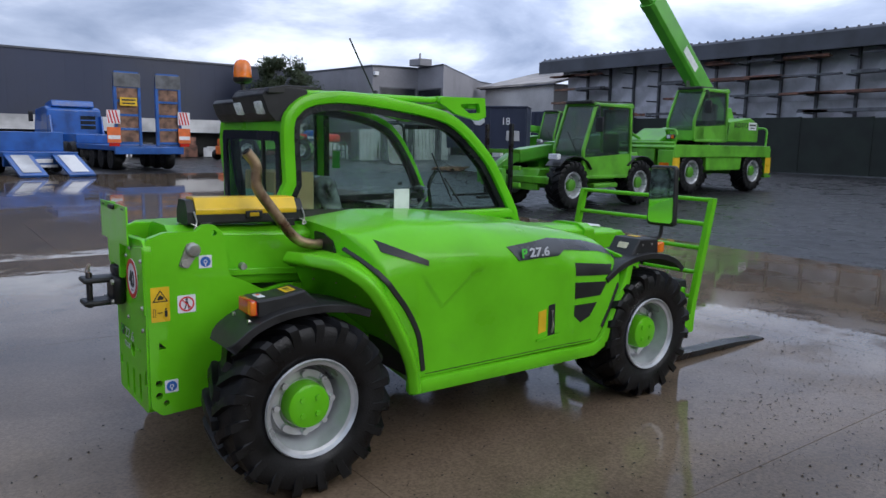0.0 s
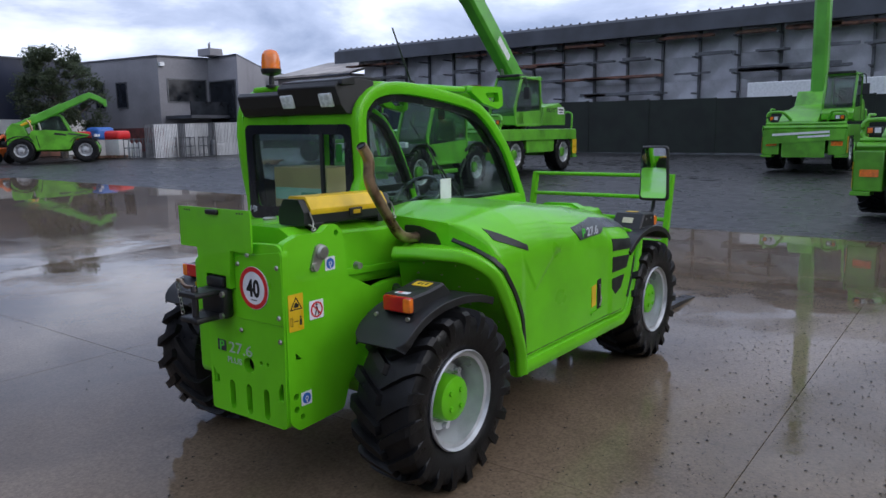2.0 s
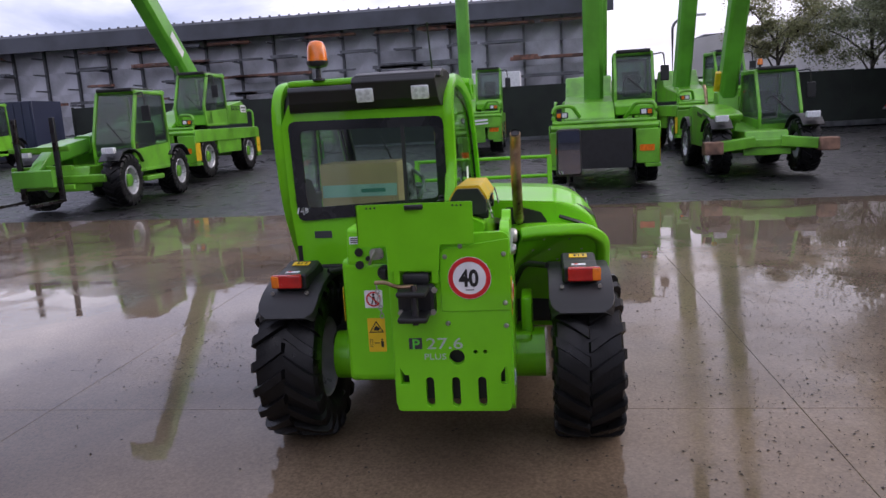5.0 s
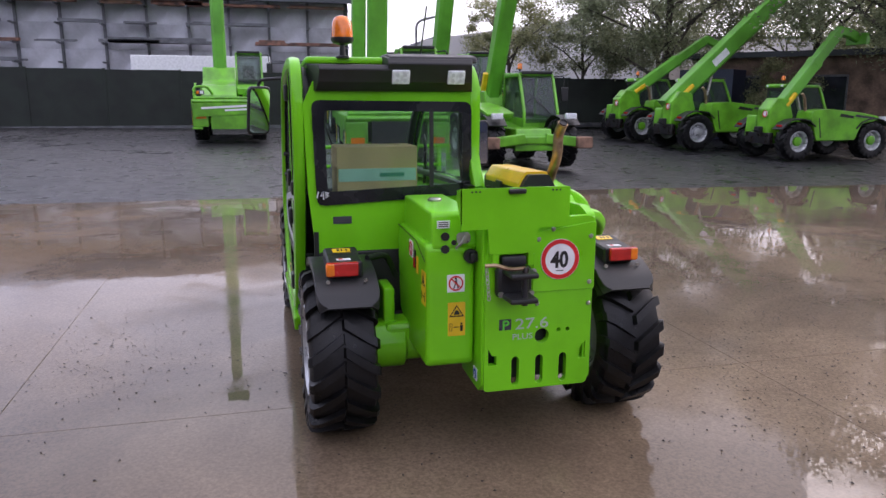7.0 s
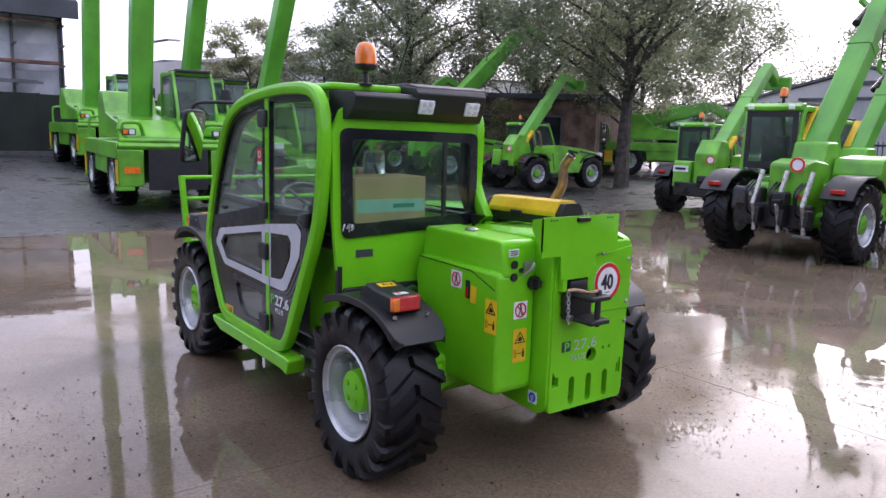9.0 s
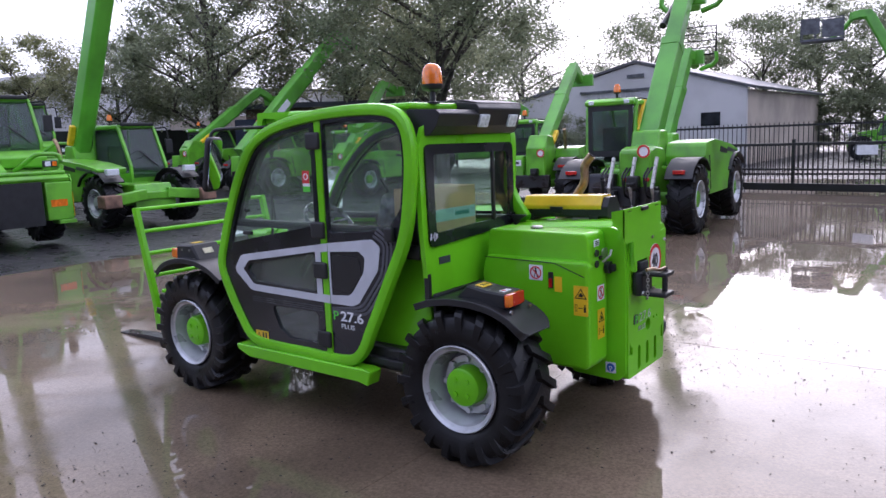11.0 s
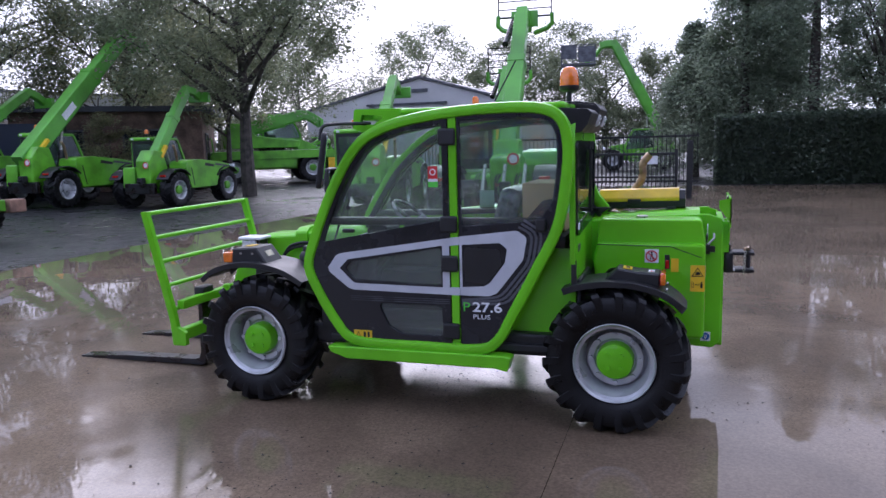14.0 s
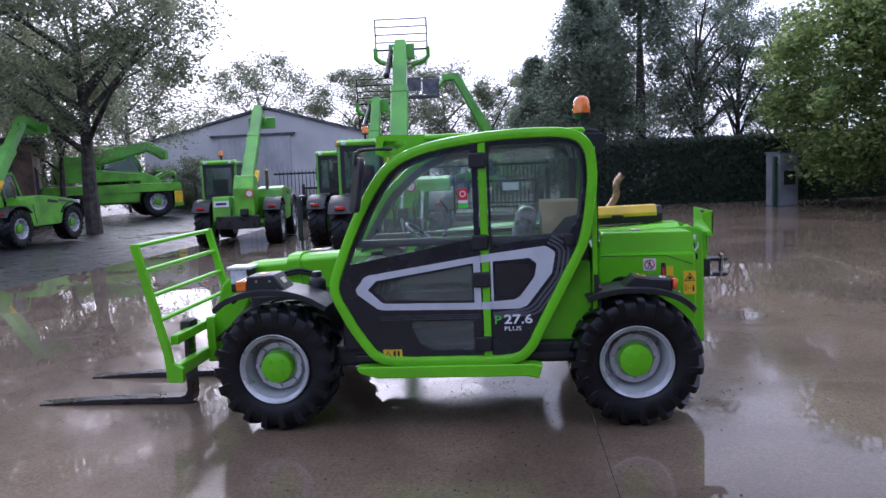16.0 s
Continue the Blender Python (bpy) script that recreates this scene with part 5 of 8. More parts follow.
# rear wall of the cab
rear_out = fillet([(-0.065, 0.60), (0.78, 0.55), (0.85, 1.28), (0.86, 1.72), (0.80, 1.85), (0.0, 1.85), (-0.065, 1.78)], 0.04, 3)
win_out = fillet([(-0.052, 1.225), (0.80, 1.185), (0.815, 1.735), (-0.045, 1.725)], 0.04, 3)
part("rear_wall", plate(rear_out, "x", -0.955, -0.925, [win_out], 0.006), GREEN, tele)
win_in = fillet([(-0.002, 1.285), (0.745, 1.255), (0.755, 1.685), (0.0, 1.675)], 0.03, 3)
bwin = part("rear_window", plate(shrink(win_out, -0.004), "x", -0.968, -0.952, [win_in]), GLOSS_BLACK, tele, "black-bordered rear window")
part("pane", plate(shrink(win_in, -0.012), "x", -0.962, -0.958), GLASS_CLEAR, bwin)
part("window_divider", box(-0.972, -0.955, 0.165, 0.185, 1.27, 1.69), BLACK, bwin)
part("handwriting", join(*[moved(tube(p, 0.0035, 5), Matrix.Translation((-0.971, 0.775, 1.225))) for p in ([(0, 0.03, 0), (0, 0.02, 0.035)], [(0, 0.0, 0.03), (0, 0.01, 0.012), (0, -0.005, 0.014), (0, -0.006, 0.034), (0, -0.006, -0.008)], [(0, -0.018, 0.0), (0, -0.032, 0.010), (0, -0.02, 0.018), (0, -0.032, 0.026), (0, -0.016, 0.030), (0, -0.018, 0.0)])]), WHITE, bwin)
part("rear_corner_panel", plate(fillet([(-0.45, 0.46), (-0.45, 1.10), (-0.92, 1.10), (-0.92, 0.46)], 0.02), "y", 0.715, 0.730), GREEN, tele)
# black sheet stands in for the shade between tank and rear wheel
part("recess_shade_sheet", box(-0.985, -0.960, 0.345, 0.80, 0.46, 0.93, 0.01), BLACK, tele, "black sheet standing in for shade behind the rear wheel")
part("badge_bar", box(-0.959, -0.955, 0.62, 0.72, 1.08, 1.12), DARK_GREY, tele)
part("wall_slot", box(-0.96, -0.93, 0.80, 0.825, 0.86, 1.04), INK, tele)
visor_sec = fillet([(-0.86, 1.775), (-0.985, 1.785), (-1.02, 1.83), (-1.052, 1.925), (-1.03, 1.952), (-0.90, 1.968), (-0.80, 1.958)], 0.014, 3)
low_sec = fillet([(-0.86, 1.775), (-0.985, 1.785), (-1.02, 1.83), (-1.044, 1.895), (-1.02, 1.918), (-0.86, 1.926)], 0.012, 3)
vis_bm = join(plate(visor_sec, "y", -0.080, 0.43, bev=0.02, seg=2), plate(low_sec, "y", 0.41, 0.83, bev=0.015, seg=2))
for v in vis_bm.verts:
    # the ends run in towards the rear
    v.co.y = 0.357 + (v.co.y - 0.357) * (1 - 0.62 * max(0.0, -0.86 - v.co.x))
vis = part("rear_visor", vis_bm, BLACK, tele, "black plastic rear roof visor")
part("visor_step", plate(fillet([(-0.78, 1.94), (-1.035, 1.93), (-1.025, 1.962), (-0.92, 1.980), (-0.70, 1.980)], 0.012), "y", -0.06, 0.41, bev=0.015), BLACK, vis)
for ly in (0.355, 0.055):
    wl_ob = part("work_lamp", moved(box(-0.012, 0.006, -0.048, 0.048, -0.038, 0.038, 0.008), Matrix.Translation((-1.031, ly, 1.857)) @ pose(0, 0, 0, 0, -19, 0)), CLEAR_LENS, vis, "square white work lamp")
    for gy in (-0.02, 0.02):
        for gz in (-0.016, 0.014):
            part("led", moved(disc(0.010, "x", (-0.0145, gy, gz), 0.002, 10), Matrix.Translation((-1.031, ly, 1.857)) @ pose(0, 0, 0, 0, -19, 0)), SILVER_FILM, wl_ob)
# roof and front visor
part("roof", plate(fillet([(-0.90, -0.07), (0.12, -0.07), (0.14, 0.80), (-0.90, 0.84)], 0.06), "z", 1.925, 1.962, bev=0.015, seg=2), GREEN, tele)
visor_side = fillet([(0.08, 1.93), (0.10, 1.965), (0.45, 1.972), (0.462, 1.85), (0.40, 1.825), (0.22, 1.86)], 0.02)
visor_gap = fillet([(0.23, 1.925), (0.40, 1.935), (0.415, 1.875), (0.32, 1.870)], 0.012)
part("front_visor", join(plate(visor_side, "y", -0.11, -0.07, [visor_gap], bev=0.005), plate(visor_side, "y", 0.72, 0.76, [visor_gap], bev=0.005),
                         box(0.33, 0.45, -0.08, 0.73, 1.90, 1.955, 0.015), box(0.10, 0.20, -0.08, 0.73, 1.945, 1.97, 0.008)), GREEN, tele)
for fy in (0.05, 0.60):
    part("work_lamp", box(0.44, 0.475, fy - 0.045, fy + 0.045, 1.90, 1.955, 0.008), CLEAR_LENS, tele)
ws_bm = bmesh.new()
ws_rows = []
for i in range(11):
    u = i / 10
    y = -0.06 + 0.90 * u
    bulge = 0.05 * math.sin(math.pi * u)
    ws_rows.append([ws_bm.verts.new((x + bulge, y, z)) for x, z in ((0.78, 1.02), (0.70, 1.19), (0.52, 1.50), (0.32, 1.83))])
for a, b in zip(ws_rows, ws_rows[1:]):
    for j in range(3):
        ws_bm.faces.new((a[j], a[j + 1], b[j + 1], b[j]))
bmesh.ops.solidify(ws_bm, geom=ws_bm.faces[:], thickness=0.006)
part("windscreen", ws_bm, GLASS_CLEAR, tele)
part("front_bulkhead", plate(fillet([(0.58, 0.52), (0.78, 0.93), (0.77, 1.03), (0.72, 1.03), (0.54, 0.52)], 0.02), "y", 0.0, 0.82), BLACK, tele)
part("wiper", join(tube([(0.83, 0.40, 1.03), (0.62, 0.55, 1.42)], 0.008, 6), tube([(0.66, 0.50, 1.25), (0.55, 0.62, 1.60)], 0.006, 6)), BLACK, tele)
# beacon and aerial
bea = part("beacon_base", join(lathe([(0, 1.955), (0.035, 1.955), (0.035, 1.965), (0.016, 1.97), (0.014, 2.02), (0.05, 2.03), (0.06, 2.045), (0.06, 2.06), (0, 2.06)], (-0.895, 0.64, 0), "z", 20)), BLACK, tele, "black beacon stalk")
part("beacon_dome", lathe([(0.056, 2.058), (0.055, 2.10), (0.050, 2.14), (0.036, 2.162), (0.015, 2.17), (0, 2.171)], (-0.895, 0.64, 0), "z", 24), AMBER, bea, "amber rotating beacon dome")
part("aerial", join(tube([(-0.268, 0.085, 1.96), (-0.36, 0.083, 2.125), (-0.45, 0.08, 2.285)], 0.005, 6), lathe([(0, 1.955), (0.02, 1.955), (0.012, 1.99), (0, 1.995)], (-0.265, 0.085, 0), "z", 10)), BLACK, tele)
# mirrors
mir = part("mirror_arm", tube(smooth_path([(0.36, 0.72, 1.88), (0.44, 0.95, 1.88), (0.53, 1.06, 1.87), (0.54, 1.07, 1.78)], 0.06), 0.011, 8), BLACK, tele)
part("mirror_head", moved(plate(fillet([(-0.085, -0.17), (0.085, -0.17), (0.085, 0.17), (-0.085, 0.17)], 0.04), "x", -0.015, 0.02, bev=0.012, seg=2), Matrix.Translation((0.53, 1.07, 1.66)) @ pose(0, 0, 0, 0, -9, 25)), BLACK, mir)
part("mirror_pane", moved(plate(fillet([(-0.073, -0.155), (0.073, -0.155), (0.073, 0.155), (-0.073, 0.155)], 0.035), "x", -0.018, -0.0155), Matrix.Translation((0.53, 1.07, 1.66)) @ pose(0, 0, 0, 0, -9, 25)), MIRROR, mir)
mir2 = part("mirror_arm", tube(smooth_path([(1.28, -0.74, 1.03), (1.36, -0.74, 1.07), (1.44, -0.80, 1.06), (1.44, -0.815, 1.20)], 0.05), 0.013, 8), BLACK, tele)
mm = Matrix.Translation((1.425, -0.815, 1.355)) @ pose(0, 0, 0, 0, 0, 2)
part("mirror_head", moved(plate(fillet([(-0.11, -0.20), (0.11, -0.20), (0.10, 0.20), (-0.10, 0.20)], 0.03), "x", -0.018, 0.025, bev=0.012, seg=2), mm), BLACK, mir2)
part("mirror_pane", moved(plate(fillet([(-0.097, -0.18), (0.095, -0.18), (0.087, 0.185), (-0.089, 0.185)], 0.028), "x", -0.0215, -0.0185), mm.copy()), MIRROR, mir2)
# inside the cab
seat = part("seat_base", join(box(-0.62, -0.15, 0.20, 0.66, 0.52, 0.86, 0.03), box(-0.66, -0.12, 0.18, 0.68, 0.86, 0.98, 0.05, 3)), SEAT_FABRIC, tele, "black driver's seat under clear wrap")
part("seat_back", moved(box(-0.07, 0.07, -0.23, 0.23, 0.0, 0.58, 0.06, 3), Matrix.Translation((-0.38, 0.43, 0.90)) @ pose(0, 0, 0, 0, -16, 0)), FILM_WRAP, seat, "backrest in crumpled clear wrap")
part("armrest", box(-0.52, -0.20, 0.13, 0.19, 1.05, 1.11, 0.02), FILM_WRAP, seat)
part("dashboard", plate(fillet([(0.74, 0.52), (0.74, 1.02), (0.60, 1.13), (0.42, 1.10), (0.46, 0.95), (0.60, 0.52)], 0.04), "y", 0.04, 0.80, bev=0.015), BLACK, tele)
steer = part("steering_column", tube([(0.52, 0.43, 0.85), (0.20, 0.43, 1.22)], 0.03, 12), BLACK, tele)
part("steering_wheel", join(moved(tube([(0.175 * math.cos(a), 0.175 * math.sin(a), 0) for a in (2 * math.pi * k / 28 for k in range(28))], 0.014, 8, True), Matrix.Translation((0.19, 0.43, 1.245)) @ pose(0, 0, 0, 0, -42, 0)),
     *[moved(tube([(0, 0, -0.02), (0.17 * math.cos(a), 0.17 * math.sin(a), 0)], 0.011, 6), Matrix.Translation((0.19, 0.43, 1.245)) @ pose(0, 0, 0, 0, -42, 0)) for a in (0.6, 2.5, 4.7)]), FILM_WRAP, steer)
part("instrument_pod", moved(box(-0.07, 0.07, -0.12, 0.12, -0.05, 0.06, 0.02), Matrix.Translation((0.42, 0.43, 1.17)) @ pose(0, 0, 0, 0, -30, 0)), BLACK, tele)
part("shelf_side", plate([(-0.60, 1.19), (-0.65, 1.27), (-0.755, 1.39), (-0.868, 1.415), (-0.868, 1.19)], "y", 0.775, 0.79), BLACK, tele)
part("side_console", box(-0.40, 0.55, -0.03, 0.12, 0.85, 1.10, 0.03), BLACK, tele)
part("lever", tube([(0.05, 0.06, 1.08), (0.10, 0.06, 1.25)], 0.014, 8), BLACK, tele)
part("grab_rail", tube(smooth_path([(0.10, -0.03, 1.15), (0.06, -0.03, 1.42), (0.12, -0.03, 1.50)], 0.05), 0.012, 8), BLACK, tele)

# the left-hand frame and doors stand flush with the tyres
for ob in tele.children:
    if ob.name.split(".")[0] in ("side_frame", "door_post", "front_door", "rear_door", "hinge", "door_handle", "sill", "inner_trim") and sum(v.co.y for v in ob.data.vertices) / len(ob.data.vertices) > 0.4:
        ob.location.y += 0.025

carton = thing("cardboard_box", (-0.745, 0.46, 1.193), 0, "brown cardboard box with teal tape on the cab's rear shelf", "box")
part("carton", box(-0.13, 0.13, -0.225, 0.225, 0.0, 0.295, 0.004, 1), CARD, carton)
part("tape", box(-0.1315, 0.1315, -0.2165, 0.2165, 0.105, 0.175, 0.001, 1), TEAL_TAPE, carton)
part("print_bar", box(-0.1330, -0.1320, -0.15, -0.01, 0.128, 0.150), material("dark_teal_print", (0.04, 0.25, 0.18), 0.5), carton)

# ---------------------------------------------------------------- lie of the land


def gz(x, y):
    """The yard lies level round the machine, climbs towards the racks and falls towards the gate."""
    k = min(1.0, max(0.0, (math.hypot(x, y) - 6.0) / 8.0))
    return 0.03 + k * (0.025 * min(max(x - 12.0, 0.0), 20.0) + 0.010 * min(max(y, -16.0), 36.0))


# ---------------------------------------------------------------- other machines in the yard
BIG_WHEEL = wheel_meshes(0.60, 0.44, 0.31, GREEN_OLD)
BIG_WHEEL_GREY = wheel_meshes(0.60, 0.44, 0.31, RIM)
ROTO_WHEEL = wheel_meshes(0.64, 0.46, 0.33, GREEN_OLD)


def beam(a, b, w, h, mat, name, parent, label="", bev=0.02, up=(0, 0, 1)):
    return part(name, sweep([a, b], rect_profile(w, h, bev), up=up), mat, parent, label)


def cab_parts(t, x0, x1, y0, y1, z0, z1, nose=0.35, roof_text=True):
    """A glazed cab between x0 (rear) and x1 (front foot); the windscreen leans back by nose."""
    side = [(x0, z0), (x1, z0), (x1 + 0.02, z0 + 0.38 * (z1 - z0)), (x1 - nose, z1), (x0 + 0.08, z1)]
    for y in (y0, y1):
        part("cab_frame", sweep([(x, y, z) for x, z in fillet(side, [0.05, 0.12, 0.1, 0.12, 0.14], 3)], rect_profile(0.085, 0.07, 0.02), True, (0, 1, 0)), GREEN_OLD, t)
        inner = shrink(fillet(side, 0.06, 2), 0.03)
        part("side_glass", plate(inner, "y", y - 0.008, y + 0.008), GLASS_FAR, t)
        part("door_panel", plate(shrink([(x0 + 0.02, z0), (x1 - 0.02, z0), (x1, z0 + 0.28 * (z1 - z0)), (x0 + 0.02, z0 + 0.34 * (z1 - z0))], 0.02), "y", y - 0.02, y + 0.02), GREEN_OLD, t)
    part("windscreen", sweep([(x1 - nose + 0.02, (y0 + y1) / 2, z1 - 0.05), (x1 + 0.02, (y0 + y1) / 2, z0 + 0.36 * (z1 - z0)), (x1, (y0 + y1) / 2, z0 + 0.20 * (z1 - z0))], [(-(y1 - y0) / 2 + 0.03, -0.006), ((y1 - y0) / 2 - 0.03, -0.006), ((y1 - y0) / 2 - 0.03, 0.006), (-(y1 - y0) / 2 + 0.03, 0.006)], up=(1, 0, 0.6)), GLASS_FAR, t)
    part("rear_glass", box(x0 + 0.01, x0 + 0.02, y0 + 0.06, y1 - 0.06, z0 + 0.4 * (z1 - z0), z1 - 0.1), GLASS_FAR, t)
    part("cab_lower", box(x0, x1 - 0.02, y0 + 0.02, y1 - 0.02, z0, z0 + 0.26 * (z1 - z0), 0.03), GREEN_OLD, t)
    part("cab_roof", plate(fillet([(x0 + 0.02, y0 - 0.02), (x1 - nose + 0.05, y0 - 0.02), (x1 - nose + 0.05, y1 + 0.02), (x0 + 0.02, y1 + 0.02)], 0.08), "z", z1 - 0.02, z1 + 0.05, bev=0.02), GREEN_OLD, t)
    visor = part("roof_visor", plate(fillet([(x0 - 0.06, z1 - 0.04), (x0 + 0.16, z1 - 0.05), (x0 + 0.16, z1 + 0.085), (x0 + 0.02, z1 + 0.085), (x0 - 0.08, z1 + 0.03)], 0.025), "y", y0 - 0.02, y1 + 0.02, bev=0.02), GREEN_OLD, t)
    for ly in (y0 + 0.12, y1 - 0.12):
        part("work_lamp", box(x0 - 0.095, x0 - 0.06, ly - 0.05, ly + 0.05, z1 - 0.02, z1 + 0.05, 0.01), CLEAR_LENS, visor)
    part("window_border", plate([(y0 + 0.03, z0 + 0.36 * (z1 - z0)), (y1 - 0.03, z0 + 0.36 * (z1 - z0)), (y1 - 0.03, z1 - 0.05), (y0 + 0.03, z1 - 0.05)], "x", x0 - 0.012, x0 + 0.004,
                               [[(y0 + 0.11, z0 + 0.43 * (z1 - z0)), (y1 - 0.11, z0 + 0.43 * (z1 - z0)), (y1 - 0.11, z1 - 0.14), (y0 + 0.11, z1 - 0.14)]]), BLACK, t)
    guard = part("roof_guard", box(x1 - nose - 0.12, x1 - nose + 0.12, y0 + 0.04, y1 - 0.04, z1 + 0.02, z1 + 0.10, 0.02), BLACK, t)
    for k in range(6):
        gy = y0 + 0.12 + (y1 - y0 - 0.24) * k / 5
        part("guard_bar", tube([(x1 - nose + 0.10, gy, z1 + 0.09), (x0 + 0.30, gy, z1 + 0.105)], 0.012, 6), BLACK, guard)
    part("seat", join(box(x0 + 0.2, x0 + 0.65, (y0 + y1) / 2 - 0.22, (y0 + y1) / 2 + 0.22, z0 + 0.45, z0 + 0.6, 0.04), box(x0 + 0.15, x0 + 0.28, (y0 + y1) / 2 - 0.22, (y0 + y1) / 2 + 0.22, z0 + 0.55, z0 + 1.1, 0.04)), SEAT_FABRIC, t)
    part("steering_wheel", moved(tube([(0.19 * math.cos(a), 0.19 * math.sin(a), 0) for a in (2 * math.pi * k / 16 for k in range(16))], 0.018, 6, True), Matrix.Translation((x1 - 0.45, (y0 + y1) / 2, z0 + 0.85)) @ pose(0, 0, 0, 0, -35, 0)), BLACK, t)
    part("wiper", tube([(x1 + 0.04, (y0 + y1) / 2 + 0.25, z0 + 0.36 * (z1 - z0)), (x1 - 0.10, (y0 + y1) / 2 - 0.15, z0 + 0.62 * (z1 - z0))], 0.014, 5), BLACK, t)
    part("mirror_arm", tube(smooth_path([(x1 - nose + 0.05, y1, z1 - 0.05), (x1 - nose + 0.2, y1 + 0.25, z1 - 0.02), (x1 - nose + 0.2, y1 + 0.28, z1 - 0.35)], 0.08, 3), 0.018, 6), BLACK, t)
    part("mirror_head", box(x1 - nose + 0.17, x1 - nose + 0.23, y1 + 0.18, y1 + 0.38, z1 - 0.68, z1 - 0.32, 0.02), BLACK, t)


def boom_parts(t, root, angle, length, w=0.46, h=0.5, yaw=0.0, head="nose", tip=0.35, label="raised green boom", lift=True):
    """Boom from its rear pivot, forwards and up by angle degrees; an inner section ends in a head."""
    a, q = radians(angle), radians(yaw)
    way = Vector((math.cos(a) * math.cos(q), math.cos(a) * math.sin(q), math.sin(a)))
    up = Vector((-math.sin(a) * math.cos(q), -math.sin(a) * math.sin(q), math.cos(a)))
    r = Vector(root)
    outer_len = length * (1 - tip)
    prof = fillet([(-w / 2, -h * 0.35), (-w * 0.32, -h / 2), (w * 0.32, -h / 2), (w / 2, -h * 0.35), (w / 2, h / 2), (-w / 2, h / 2)], 0.04, 2)
    b = part("boom", sweep([r - way * 0.35, r + way * outer_len], prof, up=up), GREEN_BOOM, t, label)
    part("boom_section", sweep([r + way * (outer_len - 0.1), r + way * length], [(x * 0.84, y * 0.84) for x, y in prof], up=up), GREEN_BOOM, b)
    part("boom_collar", sweep([r + way * (outer_len - 0.16), r + way * (outer_len + 0.02)], [(x * 1.06, y * 1.06) for x, y in prof], up=up), GREEN_BOOM, b)
    side = way.cross(up)
    if length > 6.0 and angle < 45 and lift:
        part("boom_decal", sweep([r + way * (outer_len * 0.45) + side * (w / 2 + 0.004), r + way * (outer_len * 0.62) + side * (w / 2 + 0.004)], [(-0.003, -h * 0.2), (0.003, -h * 0.2), (0.003, h * 0.2), (-0.003, h * 0.2)], up=up), WHITE, b)
        part("boom_decal", sweep([r + way * (outer_len * 0.45) - side * (w / 2 + 0.004), r + way * (outer_len * 0.62) - side * (w / 2 + 0.004)], [(-0.003, -h * 0.2), (0.003, -h * 0.2), (0.003, h * 0.2), (-0.003, h * 0.2)], up=up), WHITE, b)
    lift_foot = r + Vector((math.cos(q), math.sin(q), 0)) * 1.15 + Vector((0, 0, -0.75))
    lift_top = r + way * (outer_len * 0.42) - up * (h / 2)
    midp = lift_foot.lerp(lift_top, 0.55)
    if lift:
        part("lift_cylinder", tube([lift_foot, midp], 0.085, 12), STEEL_DARK, t)
        part("lift_rod", tube([midp, lift_top], 0.05, 10), ZINC, t)
    end = r + way * length
    if head in ("nose", "guard", "plate"):
        # goose-neck that bends down to the quick hitch
        ang2 = max(-35, angle - 75)
        w2 = Vector((math.cos(radians(ang2)) * math.cos(q), math.cos(radians(ang2)) * math.sin(q), math.sin(radians(ang2))))
        part("boom_head", sweep([end - way * 0.1, end + way * 0.15, end + way * 0.25 + w2 * 0.35, end + way * 0.25 + w2 * 0.7], [(x * 0.7, y * 0.7) for x, y in prof], up=up), GREEN_BOOM, b)
        he = end + way * 0.25 + w2 * (0.35 if head == "guard" else 0.75)
        half = 0.30 if head == "guard" else 0.42
        part("quick_hitch", sweep([he - side * half, he + side * half], rect_profile(0.14, 0.36, 0.03), up=(0, 0, 1)), GREEN_BOOM, b)
        if head == "guard":
            for s in (-0.60, 0.60):
                part("guard_post", tube([he + side * s + Vector((0, 0, -0.12)), he + side * s + Vector((0, 0, 0.76))], 0.018, 6), STEEL_DARK, b)
                part("guard_arm", sweep([he + side * (s * 0.35) + Vector((0, 0, -0.32)), he + side * (s * 0.85) + Vector((0, 0, -0.22)), he + side * (s * 1.02) + Vector((0, 0, -0.12)), he + side * (s * 1.02) + Vector((0, 0, 0.10))], rect_profile(0.09, 0.09, 0.02), up=way), GREEN_BOOM, b)
            for i in range(5):
                part("guard_rail", tube([he - side * 0.60 + Vector((0, 0, 0.75 - 0.175 * i)), he + side * 0.60 + Vector((0, 0, 0.75 - 0.175 * i))], 0.014 if i < 4 else 0.024, 6), STEEL_DARK, b)
            part("tilt_cylinder", tube([end - way * 0.75 + side * -0.30, he + side * -0.24 + Vector((0, 0, 0.02))], 0.07, 10), STEEL_DARK, b)
    return b


